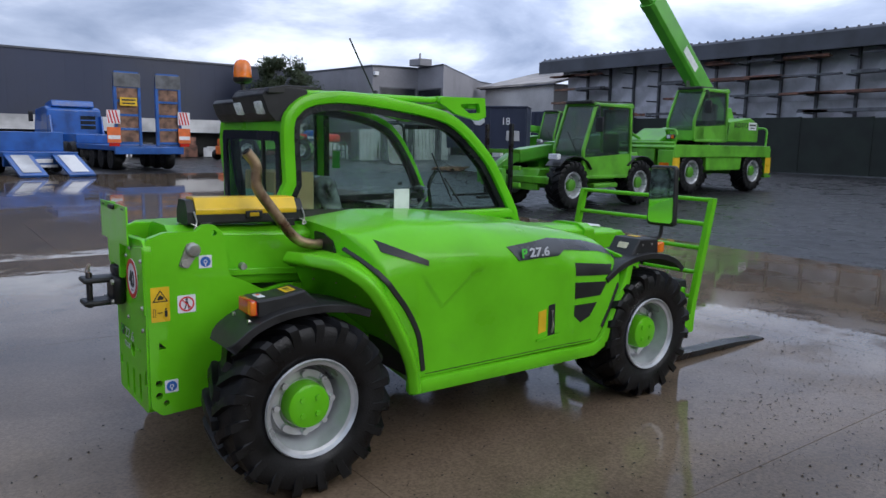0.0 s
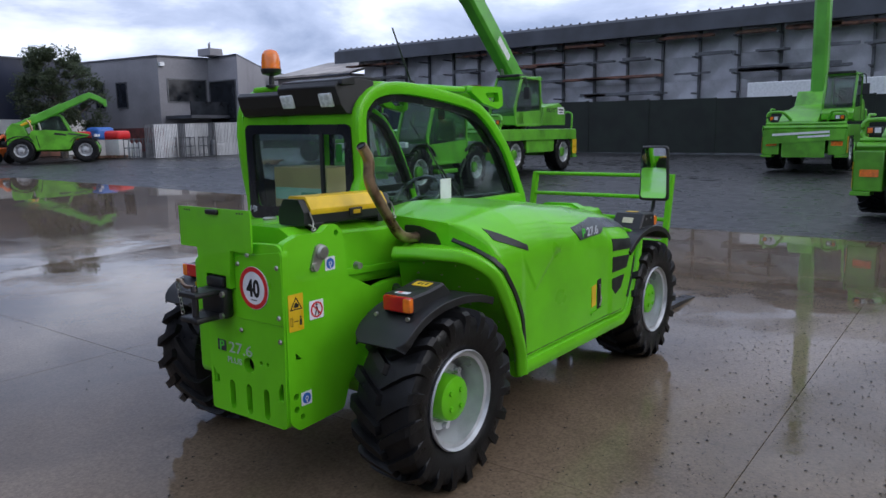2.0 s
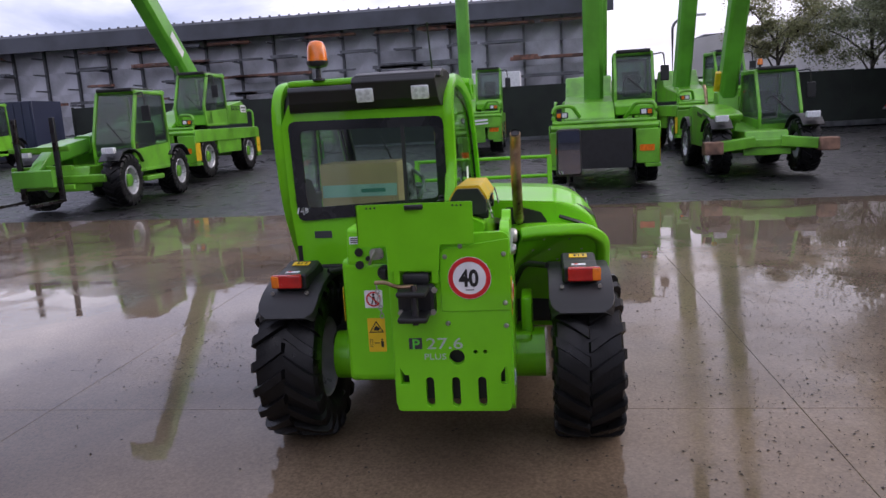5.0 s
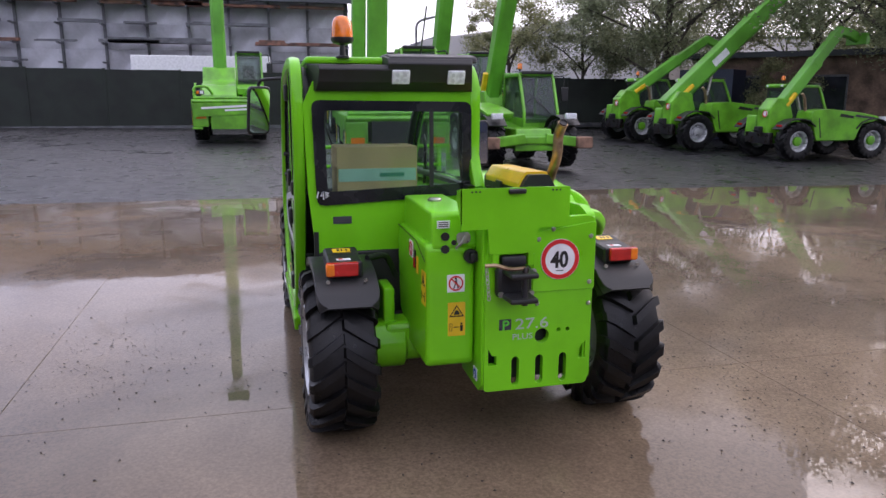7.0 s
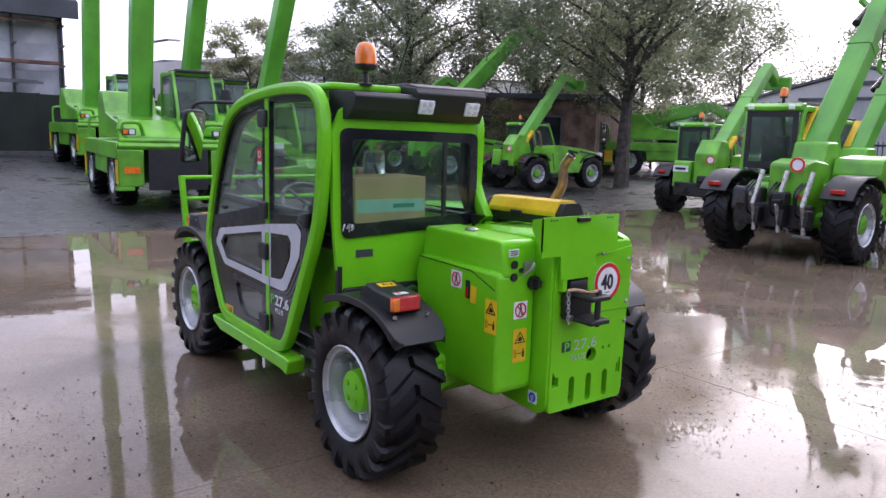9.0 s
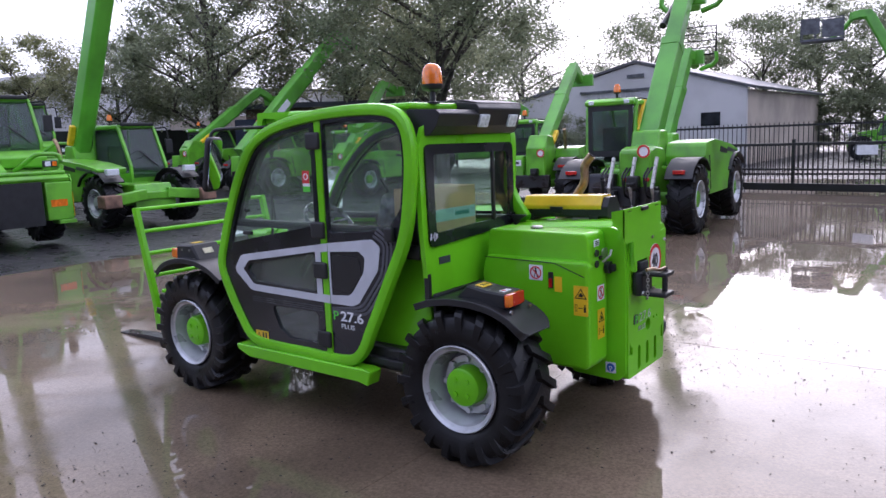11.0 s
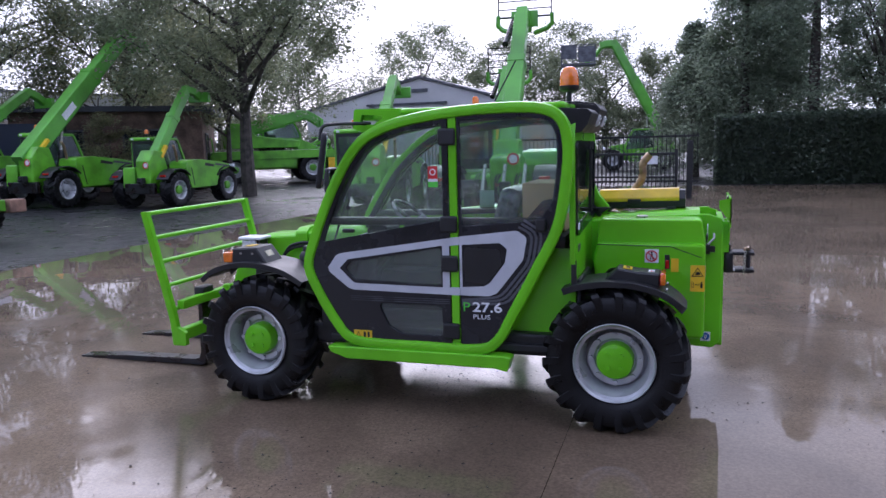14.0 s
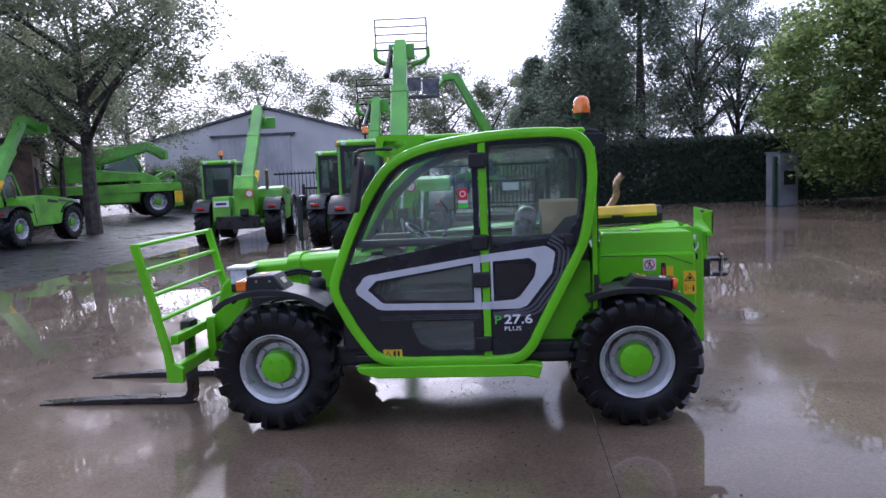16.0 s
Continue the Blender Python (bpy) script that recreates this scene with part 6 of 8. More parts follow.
def fixed_machine(label, at, yaw, angle, length, group, head="nose", hub=BIG_WHEEL, beacon=True, low=False, scale=1.0, board=False, towed=False, root=(-1.65, -0.22, 1.72), boom_w=0.34, boom_h=0.40, carriage=False, cab_box=(-0.98, 0.72, 2.32)):
    """A telehandler with the cab on its left, engine cover on its right and the boom between."""
    t = thing("telehandler", (at[0], at[1], gz(*at)), yaw, label, "telehandler", group)
    t.scale = (scale, scale, scale)
    for x in (-1.42, 1.42):
        for s in (1, -1):
            wheel(t, (x, s * 0.94, 0.60), s, 0, 0, 0, None, meshes=hub)
    part("chassis", plate(fillet([(-1.75, 0.55), (1.85, 0.55), (2.0, 0.75), (1.9, 0.98), (0.6, 0.98), (-1.0, 1.15), (-1.9, 1.15), (-1.95, 0.7)], 0.06), "y", -0.46, 0.46, bev=0.02), GREEN_OLD, t)
    for x in (-1.42, 1.42):
        part("axle", tube([(x, -0.75, 0.60), (x, 0.75, 0.60)], 0.12, 12), GREEN_OLD, t)
    # engine cover
    hood_side = fillet([(-0.75, 0.62), (0.72, 0.62), (0.95, 1.12), (1.55, 1.24), (1.62, 1.36), (0.95, 1.48), (-0.30, 1.60), (-0.95, 1.55), (-1.0, 1.30)], [0.06, 0.05, 0.1, 0.06, 0.06, 0.1, 0.15, 0.1, 0.1], 3)
    part("engine_hood", plate(hood_side, "y", -1.12, -0.42, bev=0.07, seg=3), GREEN_OLD, t)
    part("hood_vent", plate([(0.05, 1.36), (0.60, 1.30), (0.62, 1.38), (0.10, 1.46)], "y", -1.128, -1.118), BLACK, t)
    part("hood_stripe", plate([(0.65, 1.36), (1.50, 1.27), (1.52, 1.32), (0.70, 1.43)], "y", -1.128, -1.118), DARK_GREY, t)
    part("hood_seam", plate([(-0.62, 0.70), (-0.58, 0.70), (-0.70, 1.32), (-0.74, 1.32)], "y", -1.126, -1.118), BLACK, t)
    # rear counterweight with boards, lamps and tow gear
    tall = 0.0 if root[0] < -1.0 else 0.42
    part("counterweight", plate(fillet([(-2.10, 0.80), (-1.62, 0.66), (-1.42, 1.20), (-1.15, 1.30), (-1.35, 1.90 - tall), (-1.80, 1.95 - tall), (-2.10, 1.60 - tall * 0.3)], 0.08), "y", -0.50, 0.05, bev=0.03), GREEN_OLD, t)
    part("tow_frame", box(-2.12, -1.95, -0.62, 0.55, 0.50, 0.86, 0.03), STEEL_DARK, t)
    rear_top = 1.08 if towed else 1.40
    part("rear_box", plate(fillet([(-2.10, 0.70), (-1.2, 0.70), (-0.9, rear_top - 0.05), (-2.05, rear_top)], 0.06), "y", 0.14, 0.62, bev=0.03), STEEL_DARK if towed else GREEN_OLD, t)
    part("rear_sign", disc(0.11, "x", (-2.168, -0.40, 1.45), 0.012, 20), WHITE, t)
    part("sign_rim", moved(plate(circle(0, 0, 0.11, 20), "x", 0, 0.006, [circle(0, 0, 0.08, 20)]), Matrix.Translation((-2.176, -0.40, 1.45))), RED, t)
    if board:
        part("number_board", box(-2.19, -2.17, 0.16, 0.56, 1.12, 1.28), WHITE, t)
        part("board_bar", box(-2.197, -2.191, 0.22, 0.50, 1.17, 1.23), INK, t)
    part("tow_hook", join(box(-2.35, -2.14, -0.35, -0.15, 0.85, 1.05, 0.03), box(-2.42, -2.3, -0.32, -0.18, 0.90, 0.94, 0.01)), BLACK, t)
    if towed:
        for ly in (-0.62, -0.25, 0.12):
            part("linkage_arm", tube([(-2.14, ly, 1.35), (-2.32, ly + 0.03, 0.85), (-2.26, ly, 0.45)], 0.035, 8), ZINC, t)
            for hk in range(2):
                part("hydraulic_hose", tube(smooth_path([(-2.08, ly + 0.10 + 0.06 * hk, 1.18), (-2.30, ly + 0.13 + 0.05 * hk, 1.05), (-2.24, ly + 0.16, 0.72), (-2.10, ly + 0.12, 0.66)], 0.08, 3), 0.018, 6), BLACK, t)
            part("coupling_cap", disc(0.035, "x", (-2.15, ly + 0.17, 0.98), 0.05, 10), RED if ly < -0.2 else ZINC, t)
            part("link_bracket", box(-2.3, -2.12, ly - 0.06, ly + 0.06, 0.55, 0.80, 0.02), BLACK, t)
        ca, sa = math.cos(radians(angle)), math.sin(radians(angle))
        part("yellow_strut_box", sweep([(root[0] + ca * k - 0.10 * sa, root[1] + boom_w / 2 + 0.08, root[2] + sa * k + 0.10 * ca) for k in (0.15, 0.85)], rect_profile(0.13, 0.16, 0.03), up=(0, 1, 0)), YELLOW, t)
    else:
        part("yellow_strut_box", sweep([(root[0] + math.cos(radians(angle)) * k, root[1] - boom_w / 2 - 0.06, root[2] + math.sin(radians(angle)) * k) for k in (0.25, 0.75)], rect_profile(0.12, 0.14, 0.03), up=(0, 1, 0)), YELLOW, t)
    for x, s in ((-1.42, 1), (-1.42, -1), (1.42, 1), (1.42, -1)):
        arc = [(x - 0.68, 0.98), (x - 0.52, 1.16), (x - 0.25, 1.28), (x + 0.05, 1.30), (x + 0.34, 1.24), (x + 0.58, 1.06)]
        part("mudguard", sweep([(px, s * 0.95, pz) for px, pz in arc], rect_profile(0.46, 0.03, 0.01)), BLACK, t)
        if x < 0:
            part("tail_lamp", box(x - 0.66, x - 0.60, s * 0.95 - 0.10, s * 0.95 + 0.10, 1.06, 1.125, 0.01), RED_LENS, t)
        else:
            part("head_lamp", box(x + 0.44, x + 0.58, s * 0.95 - 0.14, s * 0.95 + 0.14, 1.22, 1.36, 0.02), CLEAR_LENS, t)
    cab_parts(t, cab_box[0], cab_box[1], 0.16, 1.08, 0.78, cab_box[2], 0.42)
    part("step", box(-0.45, 0.55, 0.86, 1.12, 0.50, 0.62, 0.03), GREEN_OLD, t)
    part("front_frame", join(box(1.75, 2.05, -0.85, 0.85, 0.62, 0.80, 0.03), box(1.9, 2.0, -0.5, 0.5, 0.45, 0.62, 0.02)), GREEN_OLD, t)
    if beacon:
        lampstand = part("beacon_stand", lathe([(0, 2.36), (0.025, 2.36), (0.025, 2.49), (0.06, 2.495), (0.06, 2.52), (0, 2.52)], (-0.8, 0.55, 0), "z", 12), BLACK, t)
        part("beacon", lathe([(0, 2.52), (0.068, 2.52), (0.066, 2.62), (0.04, 2.665), (0, 2.67)], (-0.8, 0.55, 0), "z", 14), AMBER, lampstand, "orange beacon")
    if not towed:
        part("exhaust_pipe", tube(smooth_path([(-0.9, -0.7, 1.5), (-1.0, -0.72, 1.95), (-1.12, -0.74, 2.08)], 0.1, 3), 0.045, 8), EXHAUST, t)
    boom_parts(t, root, angle, length, boom_w, boom_h, head=head, lift=root[0] < -1.0)
    if root[0] > -1.0:
        part("boom_pivot", plate(fillet([(root[0] - 0.45, 1.0), (root[0] + 0.45, 1.0), (root[0] + 0.22, root[2] + 0.2), (root[0] - 0.22, root[2] + 0.2)], 0.08), "y", root[1] - 0.26, root[1] + 0.26, bev=0.03), GREEN_OLD, t)
    if carriage:
        # fork carriage standing low before the front wheels
        for s in (-0.62, 0.20):
            part("fork_upright", box(2.62, 2.70, s - 0.05, s + 0.05, 0.35, 2.05, 0.01), STEEL_DARK, t)
            part("fork", box(2.62, 3.75, s - 0.06, s + 0.06, 0.30, 0.36, 0.01), STEEL_DARK, t)
        for z in (0.55, 0.95, 1.35):
            part("carriage_rail", box(2.54, 2.62, -0.85, 0.45, z, z + 0.10, 0.01), GREEN_OLD, t)
    return t


def roto_machine(label, at, yaw, angle, length, group, turn=0.0, letters=True, apron=False, sign=False, bars=False, tip=0.3, scale=1.0, boom_y=-0.42, cab_on=0.0, root_x=-1.5):
    """A turntable telehandler: long chassis on four tall wheels, turret with cab and a raised boom."""
    t = thing("rotating_telehandler", (at[0], at[1], gz(*at)), yaw, label, "telehandler", group)
    t.scale = (scale, scale, scale)
    for x in (-1.70, 1.70):
        for s in (1, -1):
            wheel(t, (x, s * 0.98, 0.64), s, 0, 0, 0, None, meshes=ROTO_WHEEL)
        part("axle", tube([(x, -0.8, 0.64), (x, 0.8, 0.64)], 0.13, 12), GREEN_OLD, t)
    prof = fillet([(-2.75, 0.72), (-2.35, 0.60), (2.35, 0.60), (2.75, 0.72), (2.75, 1.20), (2.55, 1.34), (-2.55, 1.34), (-2.75, 1.20)], 0.05)
    part("chassis", plate(prof, "y", -0.55, 0.55, bev=0.02), GREEN_OLD, t)
    part("deck", plate(fillet([(-2.6, 1.28), (2.65, 1.28), (2.70, 1.36), (2.6, 1.43), (-2.55, 1.43), (-2.65, 1.36)], 0.03), "y", -1.2, 1.2, bev=0.02), GREEN_OLD, t)
    for s in (1, -1):
        part("deck_lip", plate(fillet([(-2.62, 1.08), (2.66, 1.08), (2.70, 1.30), (2.64, 1.425), (-2.58, 1.425), (-2.66, 1.30)], 0.03), "y", s * 1.216, s * 1.240, bev=0.006), GREEN_OLD, t)
        part("side_skirt", plate(fillet([(-0.95, 0.68), (0.95, 0.68), (1.02, 1.30), (-1.02, 1.30)], 0.04), "y", s * 0.85, s * 1.19, bev=0.02), GREEN_OLD, t)
        for x in (-2.55, 2.55):
            part("stabiliser", join(box(x - 0.16, x + 0.16, s * 0.70, s * 1.22, 0.50, 1.28, 0.03), box(x - 0.20, x + 0.20, s * 0.9, s * 1.24, 0.42, 0.50, 0.01)), GREEN_OLD, t)
            part("reflector", box(x + (0.165 if x > 0 else -0.172), x + (0.172 if x > 0 else -0.165), s * 0.78, s * 1.1, 0.78, 0.92), AMBER, t)
            part("hazard_board", box(x - 0.17, x + 0.17, s * 1.222, s * 1.226, 0.56, 1.06), YELLOW, t)
    part("front_apron", plate(fillet([(-0.62, 0.42), (0.62, 0.42), (0.62, 1.30), (-0.62, 1.30)], 0.03), "x", 2.70, 2.76), BLACK if apron else GREEN_OLD, t)
    if bars:
        part("apron_sheet", moved(plate(fillet([(-1.15, -0.25), (1.15, -0.10), (1.15, 0.22), (-1.15, 0.22)], 0.02), "x", 0, 0.03), Matrix.Translation((2.77, 0, 1.08))), GREEN_OLD, t)
        part("lettering_bar", moved(box(2.803, 2.808, -0.85, 0.80, 1.14, 1.21), pose(0, 0, 0, 3, 0, 0)), WHITE, t)
        part("lettering_bar", moved(box(2.803, 2.808, -0.10, 0.80, 1.03, 1.09), pose(0, 0, 0, 3, 0, 0)), WHITE, t)
    ring = part("slew_ring", lathe([(0.62, 1.43), (0.62, 1.55), (0.5, 1.55)], (0.1, 0, 0), "z", 24), STEEL_DARK, t)
    q = radians(turn)
    part("turret", plate(fillet([(-1.9, 1.55), (1.15, 1.55), (1.25, 1.85), (0.3, 1.95), (-0.7, 2.10), (-1.2, 2.62), (-1.75, 2.65), (-2.05, 2.2)], 0.07), "y", -0.95, 0.28, bev=0.03), GREEN_OLD, t)
    part("turret_side", plate(fillet([(-2.0, 1.55), (-0.2, 1.55), (-0.3, 2.15), (-1.5, 2.30), (-2.0, 2.1)], 0.06), "y", 0.30, 1.12, bev=0.03), GREEN_OLD, t)
    if letters:
        part("turret_lettering", words("ROTO", 0.22, facing((-0.95, 1.125, 1.98), "y"), 0.004, "CENTER", 1.3), INK, t)
        part("turret_sign", box(-1.85, -1.38, 1.121, 1.13, 1.92, 2.16), WHITE, t)
        part("sign_bar", box(-1.80, -1.43, 1.131, 1.134, 2.05, 2.10), INK, t)
        part("sign_bar", box(-1.75, -1.48, 1.131, 1.134, 1.97, 2.0), INK, t)
    cab_parts(t, -0.25 + cab_on, 1.45 + cab_on, 0.30, 1.18, 1.56, 3.02, 0.42)
    part("cab_nose", plate(fillet([(1.2, 1.55), (1.62, 1.58), (1.66, 1.80), (1.45, 1.95), (1.2, 1.95)], 0.06), "y", 0.28, 1.2, bev=0.03), GREEN_OLD, t)
    for s in (1, -1):
        part("lamp_hoop", tube(smooth_path([(2.50, s * 0.42, 1.46), (2.50, s * 1.14, 1.48), (2.50, s * 1.14, 1.84), (2.40, s * 0.72, 1.86), (1.75, s * 0.50, 1.52)], 0.13, 5), 0.045, 10), GREEN_OLD, t)
        lamp = part("lamp_box", box(2.40, 2.49, s * 0.80, s * 1.08, 1.58, 1.72, 0.02), BLACK, t)
        part("head_lamp", box(2.485, 2.50, s * 0.83, s * 0.94, 1.60, 1.70, 0.01), CLEAR_LENS, lamp)
        part("indicator", box(2.485, 2.50, s * 0.97, s * 1.06, 1.60, 1.70, 0.01), AMBER, lamp)
    part("deck_tube", tube([(2.56, -1.16, 1.47), (2.56, 1.16, 1.47)], 0.045, 10), GREEN_OLD, t)
    part("turret_nose", plate(fillet([(1.10, 1.45), (2.05, 1.45), (2.02, 1.55), (1.25, 1.92), (1.10, 1.92)], 0.04), "y", -0.90, 0.26, bev=0.03), GREEN_OLD, t)
    part("deck_rail", tube(smooth_path([(-2.55, 1.1, 1.43), (-2.6, 1.1, 2.0), (-2.6, -1.1, 2.0), (-2.55, -1.1, 1.43)], 0.15, 4), 0.035, 8), GREEN_OLD, t)
    part("hand_rail", tube(smooth_path([(2.3, -1.1, 1.43), (2.3, -1.1, 1.95), (1.7, -1.1, 1.95)], 0.15, 4), 0.03, 8), GREEN_OLD, t)
    boom_parts(t, (root_x, boom_y, 2.25), angle, length, 0.50, 0.60, tip=tip, lift=angle < 60)
    return t


ROW = "machines parked round the yard"
fixed_machine("older lime-green telehandler facing the yard, boom lowered", (11.45, 9.5), 185, -7, 3.7, ROW, head="plate", scale=0.97, carriage=True, cab_box=(-1.0, 0.98, 2.58))
roto_machine("lime-green turntable telehandler half hidden behind another, boom raised steeply", (24.1, -3.2), 180, 80, 9.5, ROW, letters=False, root_x=-0.3, boom_y=-0.2)
roto_machine("lime-green turntable telehandler with raised boom beside the fence", (17.6, 10.33), 182, 40, 7.6, ROW, sign=True, scale=1.0, cab_on=0.25, root_x=-2.15)
fixed_machine("lime-green telehandler standing behind the dark tipper body", (23.6, 22.9), 190, 4, 3.0, ROW, hub=BIG_WHEEL_GREY, beacon=False, scale=0.95, cab_box=(-0.9, 0.9, 2.75))
roto_machine("lime-green turntable telehandler with lettered apron and steep boom", (23.2, 1.85), 181, 86, 7.2, ROW, bars=True, letters=False, boom_y=-0.3, scale=0.96)
roto_machine("lime-green turntable telehandler with dark front apron and steep boom", (13.5, -2.13), 176, 76, 9.0, ROW, apron=True, letters=False, boom_y=-0.2, scale=0.93, root_x=-0.3)
roto_machine("lime-green turntable telehandler half hidden behind others, boom raised", (21.6, -6.0), 182, 70, 10.0, ROW, letters=False, root_x=-0.3)
stab = fixed_machine("lime-green telehandler with stabiliser feet and raised boom", (14.1, -5.6), 179, 62, 8.0, ROW, hub=BIG_WHEEL_GREY, root=(-0.95, -0.22, 1.72), boom_w=0.42, boom_h=0.46)
for s in (0.95, -0.95):
    part("stabiliser_arm", sweep([(2.0, s * 0.3, 0.75), (2.15, s * 1.25, 0.66)], rect_profile(0.2, 0.24, 0.03)), GREEN_OLD, stab)
    part("stabiliser_foot", box(2.0, 2.35, s * 1.25 - 0.2, s * 1.25 + 0.2, 0.52, 0.80, 0.03), RUST_WOOD, stab)
fixed_machine("lime-green telehandler with long boom half raised", (18.1, -14.7), -90, 42, 6.2, ROW, hub=BIG_WHEEL_GREY, root=(-1.75, 0.0, 1.65), boom_w=0.46, boom_h=0.60)
fixed_machine("lime-green telehandler behind the row, boom half raised", (21.6, -14.6), -90, 33, 3.8, ROW)
fixed_machine("lime-green telehandler with charcoal hood stripe and short raised boom", (14.75, -15.8), -89, 50, 3.2, ROW, root=(-1.60, -0.22, 1.50), scale=0.94)
fixed_machine("lime-green farm telehandler with rear linkage and raised load guard", (1.95, -10.1), -86, 52, 3.6, ROW, head="guard", towed=True, root=(-0.90, -0.10, 1.60), boom_w=0.36)
fixed_machine("lime-green telehandler with load guard on raised boom", (3.4, -14.0), -88, 52, 2.6, ROW, head="guard", towed=True, root=(-0.35, -0.22, 1.60), boom_w=0.30)
fixed_machine("small lime-green telehandler with white number board, boom raised", (7.1, -15.2), -80, 39, 3.7, ROW, board=True, scale=0.97, root=(-1.50, -0.22, 1.55))
roto_machine("green turntable telehandler under the trees, boom low", (18.2, -27.4), -140, 14, 3.0, ROW, letters=False, scale=1.1)
fixed_machine("lime-green telehandler far across the yard, boom half raised", (14.7, 35.4), -32, 25, 3.6, ROW, head="nose", hub=BIG_WHEEL_GREY, beacon=False)
lifter = fixed_machine("telehandler beyond the gate with raised man basket", (1.2, -40.0), 8, 62, 6.2, ROW, hub=BIG_WHEEL_GREY, beacon=False, boom_w=0.55, boom_h=0.6)

# ---------------------------------------------------------------- ground


def ground_bm():
    bm, rings = bmesh.new(), []
    radii = [0.0] + [2.0 * i for i in range(1, 33)] + [75, 90, 120, 180, 300, 600]
    seg = 72
    for r in radii:
        if r == 0:
            rings.append([bm.verts.new((0, 0, gz(0, 0) - 0.035))])
            continue
        rings.append([bm.verts.new((r * math.cos(2 * math.pi * k / seg), r * math.sin(2 * math.pi * k / seg), gz(r * math.cos(2 * math.pi * k / seg), r * math.sin(2 * math.pi * k / seg)) - 0.035)) for k in range(seg)])
    for k in range(seg):
        bm.faces.new((rings[0][0], rings[1][k], rings[1][(k + 1) % seg]))
    for a, b in zip(rings[1:], rings[2:]):
        for k in range(seg):
            bm.faces.new((a[k], b[k], b[(k + 1) % seg], a[(k + 1) % seg]))
    bmesh.ops.recalc_face_normals(bm, faces=bm.faces)
    return bm


ground = solid("ground", ground_bm(), WATER_ASPHALT, "dark wet asphalt yard, gritty, with shallow puddles", "ground", kind="structure", angle=60)

# ---------------------------------------------------------------- site materials
FENCE_MAT = material("dark_fence_net", (0.016, 0.022, 0.018), 0.8, vary=0.25, scale=1.2, bump=0.3, bump_scale=30)
DARK_CLAD = material("dark_blue_cladding", (0.020, 0.028, 0.060), 0.5, vary=0.12, scale=0.2, bump=0.1, bump_scale=8)
PALE_PANEL = material("pale_concrete_panel", (0.66, 0.66, 0.65), 0.75, vary=0.2, scale=0.5, spot=0.15)
OFFICE = material("grey_render", (0.27, 0.265, 0.28), 0.8, vary=0.12, scale=0.3, spot=0.15, bump_scale=12)
WHITE_WALL = material("white_wall", (0.62, 0.61, 0.60), 0.75, vary=0.12, scale=0.3, spot=0.12, bump_scale=10)
ROOF_DARK = material("dark_roof_sheet", (0.060, 0.066, 0.080), 0.55, vary=0.2, scale=0.5)
RACK_WALL = material("weathered_grey_panel", (0.52, 0.53, 0.57), 0.7, vary=0.16, scale=0.7, spot=0.12, bump_scale=9, per_object=0.10)
RUST = material("rusty_steel", (0.21, 0.10, 0.068), 0.75, vary=0.35, scale=3, second=(0.05, 0.03, 0.025), per_object=0.35)
GREY_STEEL = material("grey_steel", (0.12, 0.125, 0.135), 0.5, metal=0.4, vary=0.2, scale=3)
BRICK = material("brown_brick", (0.20, 0.13, 0.095), 0.85, vary=0.25, scale=2, spot=0.4, bump_scale=14)
SHED_GREY = material("light_grey_cladding", (0.56, 0.55, 0.53), 0.65, vary=0.08, scale=0.4, bump_scale=10)
BEIGE = material("beige_render", (0.42, 0.36, 0.29), 0.8, vary=0.12, scale=0.5, spot=0.1)
TRUCK_BLUE = material("truck_blue_paint", (0.012, 0.095, 0.37), 0.4, vary=0.15, scale=2, coat=0.4)
ORANGE = material("orange_board", (0.75, 0.16, 0.03), 0.45, vary=0.1, scale=4)
BARK = material("wet_bark", (0.080, 0.068, 0.056), 0.8, vary=0.3, scale=5, bump=0.6, bump_scale=22)
WINDOW_DARK = material("dark_window", (0.02, 0.023, 0.028), 0.12, vary=0.2, scale=2)
LEAF_DARK = leaf_material("dark_leaves", (0.105, 0.125, 0.075), (0.215, 0.235, 0.145))
LEAF_MID = leaf_material("oak_leaves", (0.125, 0.14, 0.072), (0.26, 0.26, 0.145))
LEAF_LIGHT = leaf_material("bright_leaves", (0.10, 0.155, 0.055), (0.28, 0.34, 0.12))
LEAF_CONIFER = leaf_material("conifer_needles", (0.098, 0.130, 0.085), (0.195, 0.230, 0.16))
# darker copy of the leaf colours, with the shade put into the colour
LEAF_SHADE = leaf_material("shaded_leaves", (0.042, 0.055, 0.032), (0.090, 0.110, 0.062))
HEDGE_LEAF = leaf_material("hedge_leaves", (0.050, 0.072, 0.050), (0.110, 0.140, 0.092))

# ---------------------------------------------------------------- fence and rack shed
FX = 29.2
fence = thing("fence", (0, 0, 0), 0, "long dark screened fence along the yard's edge", "fence", kind="structure")
fy = 22.0
while fy > -27:
    z0 = gz(FX, fy - 1.5)
    part("screen_panel", box(FX - 0.02, FX + 0.02, fy - 2.96, fy - 0.02, z0 - 0.1, z0 + 2.38, 0.005, 1), FENCE_MAT, fence)
    part("post", box(FX - 0.05, FX + 0.05, fy - 0.05, fy + 0.05, z0 - 0.1, z0 + 2.43, 0.005, 1), FENCE_MAT, fence)
    fy -= 3.0
part("kerb", box(FX - 0.25, FX - 0.06, -27, 22, gz(FX, 0) - 0.12, gz(FX, 0) + 0.10, 0.01), GREY_STEEL, fence)

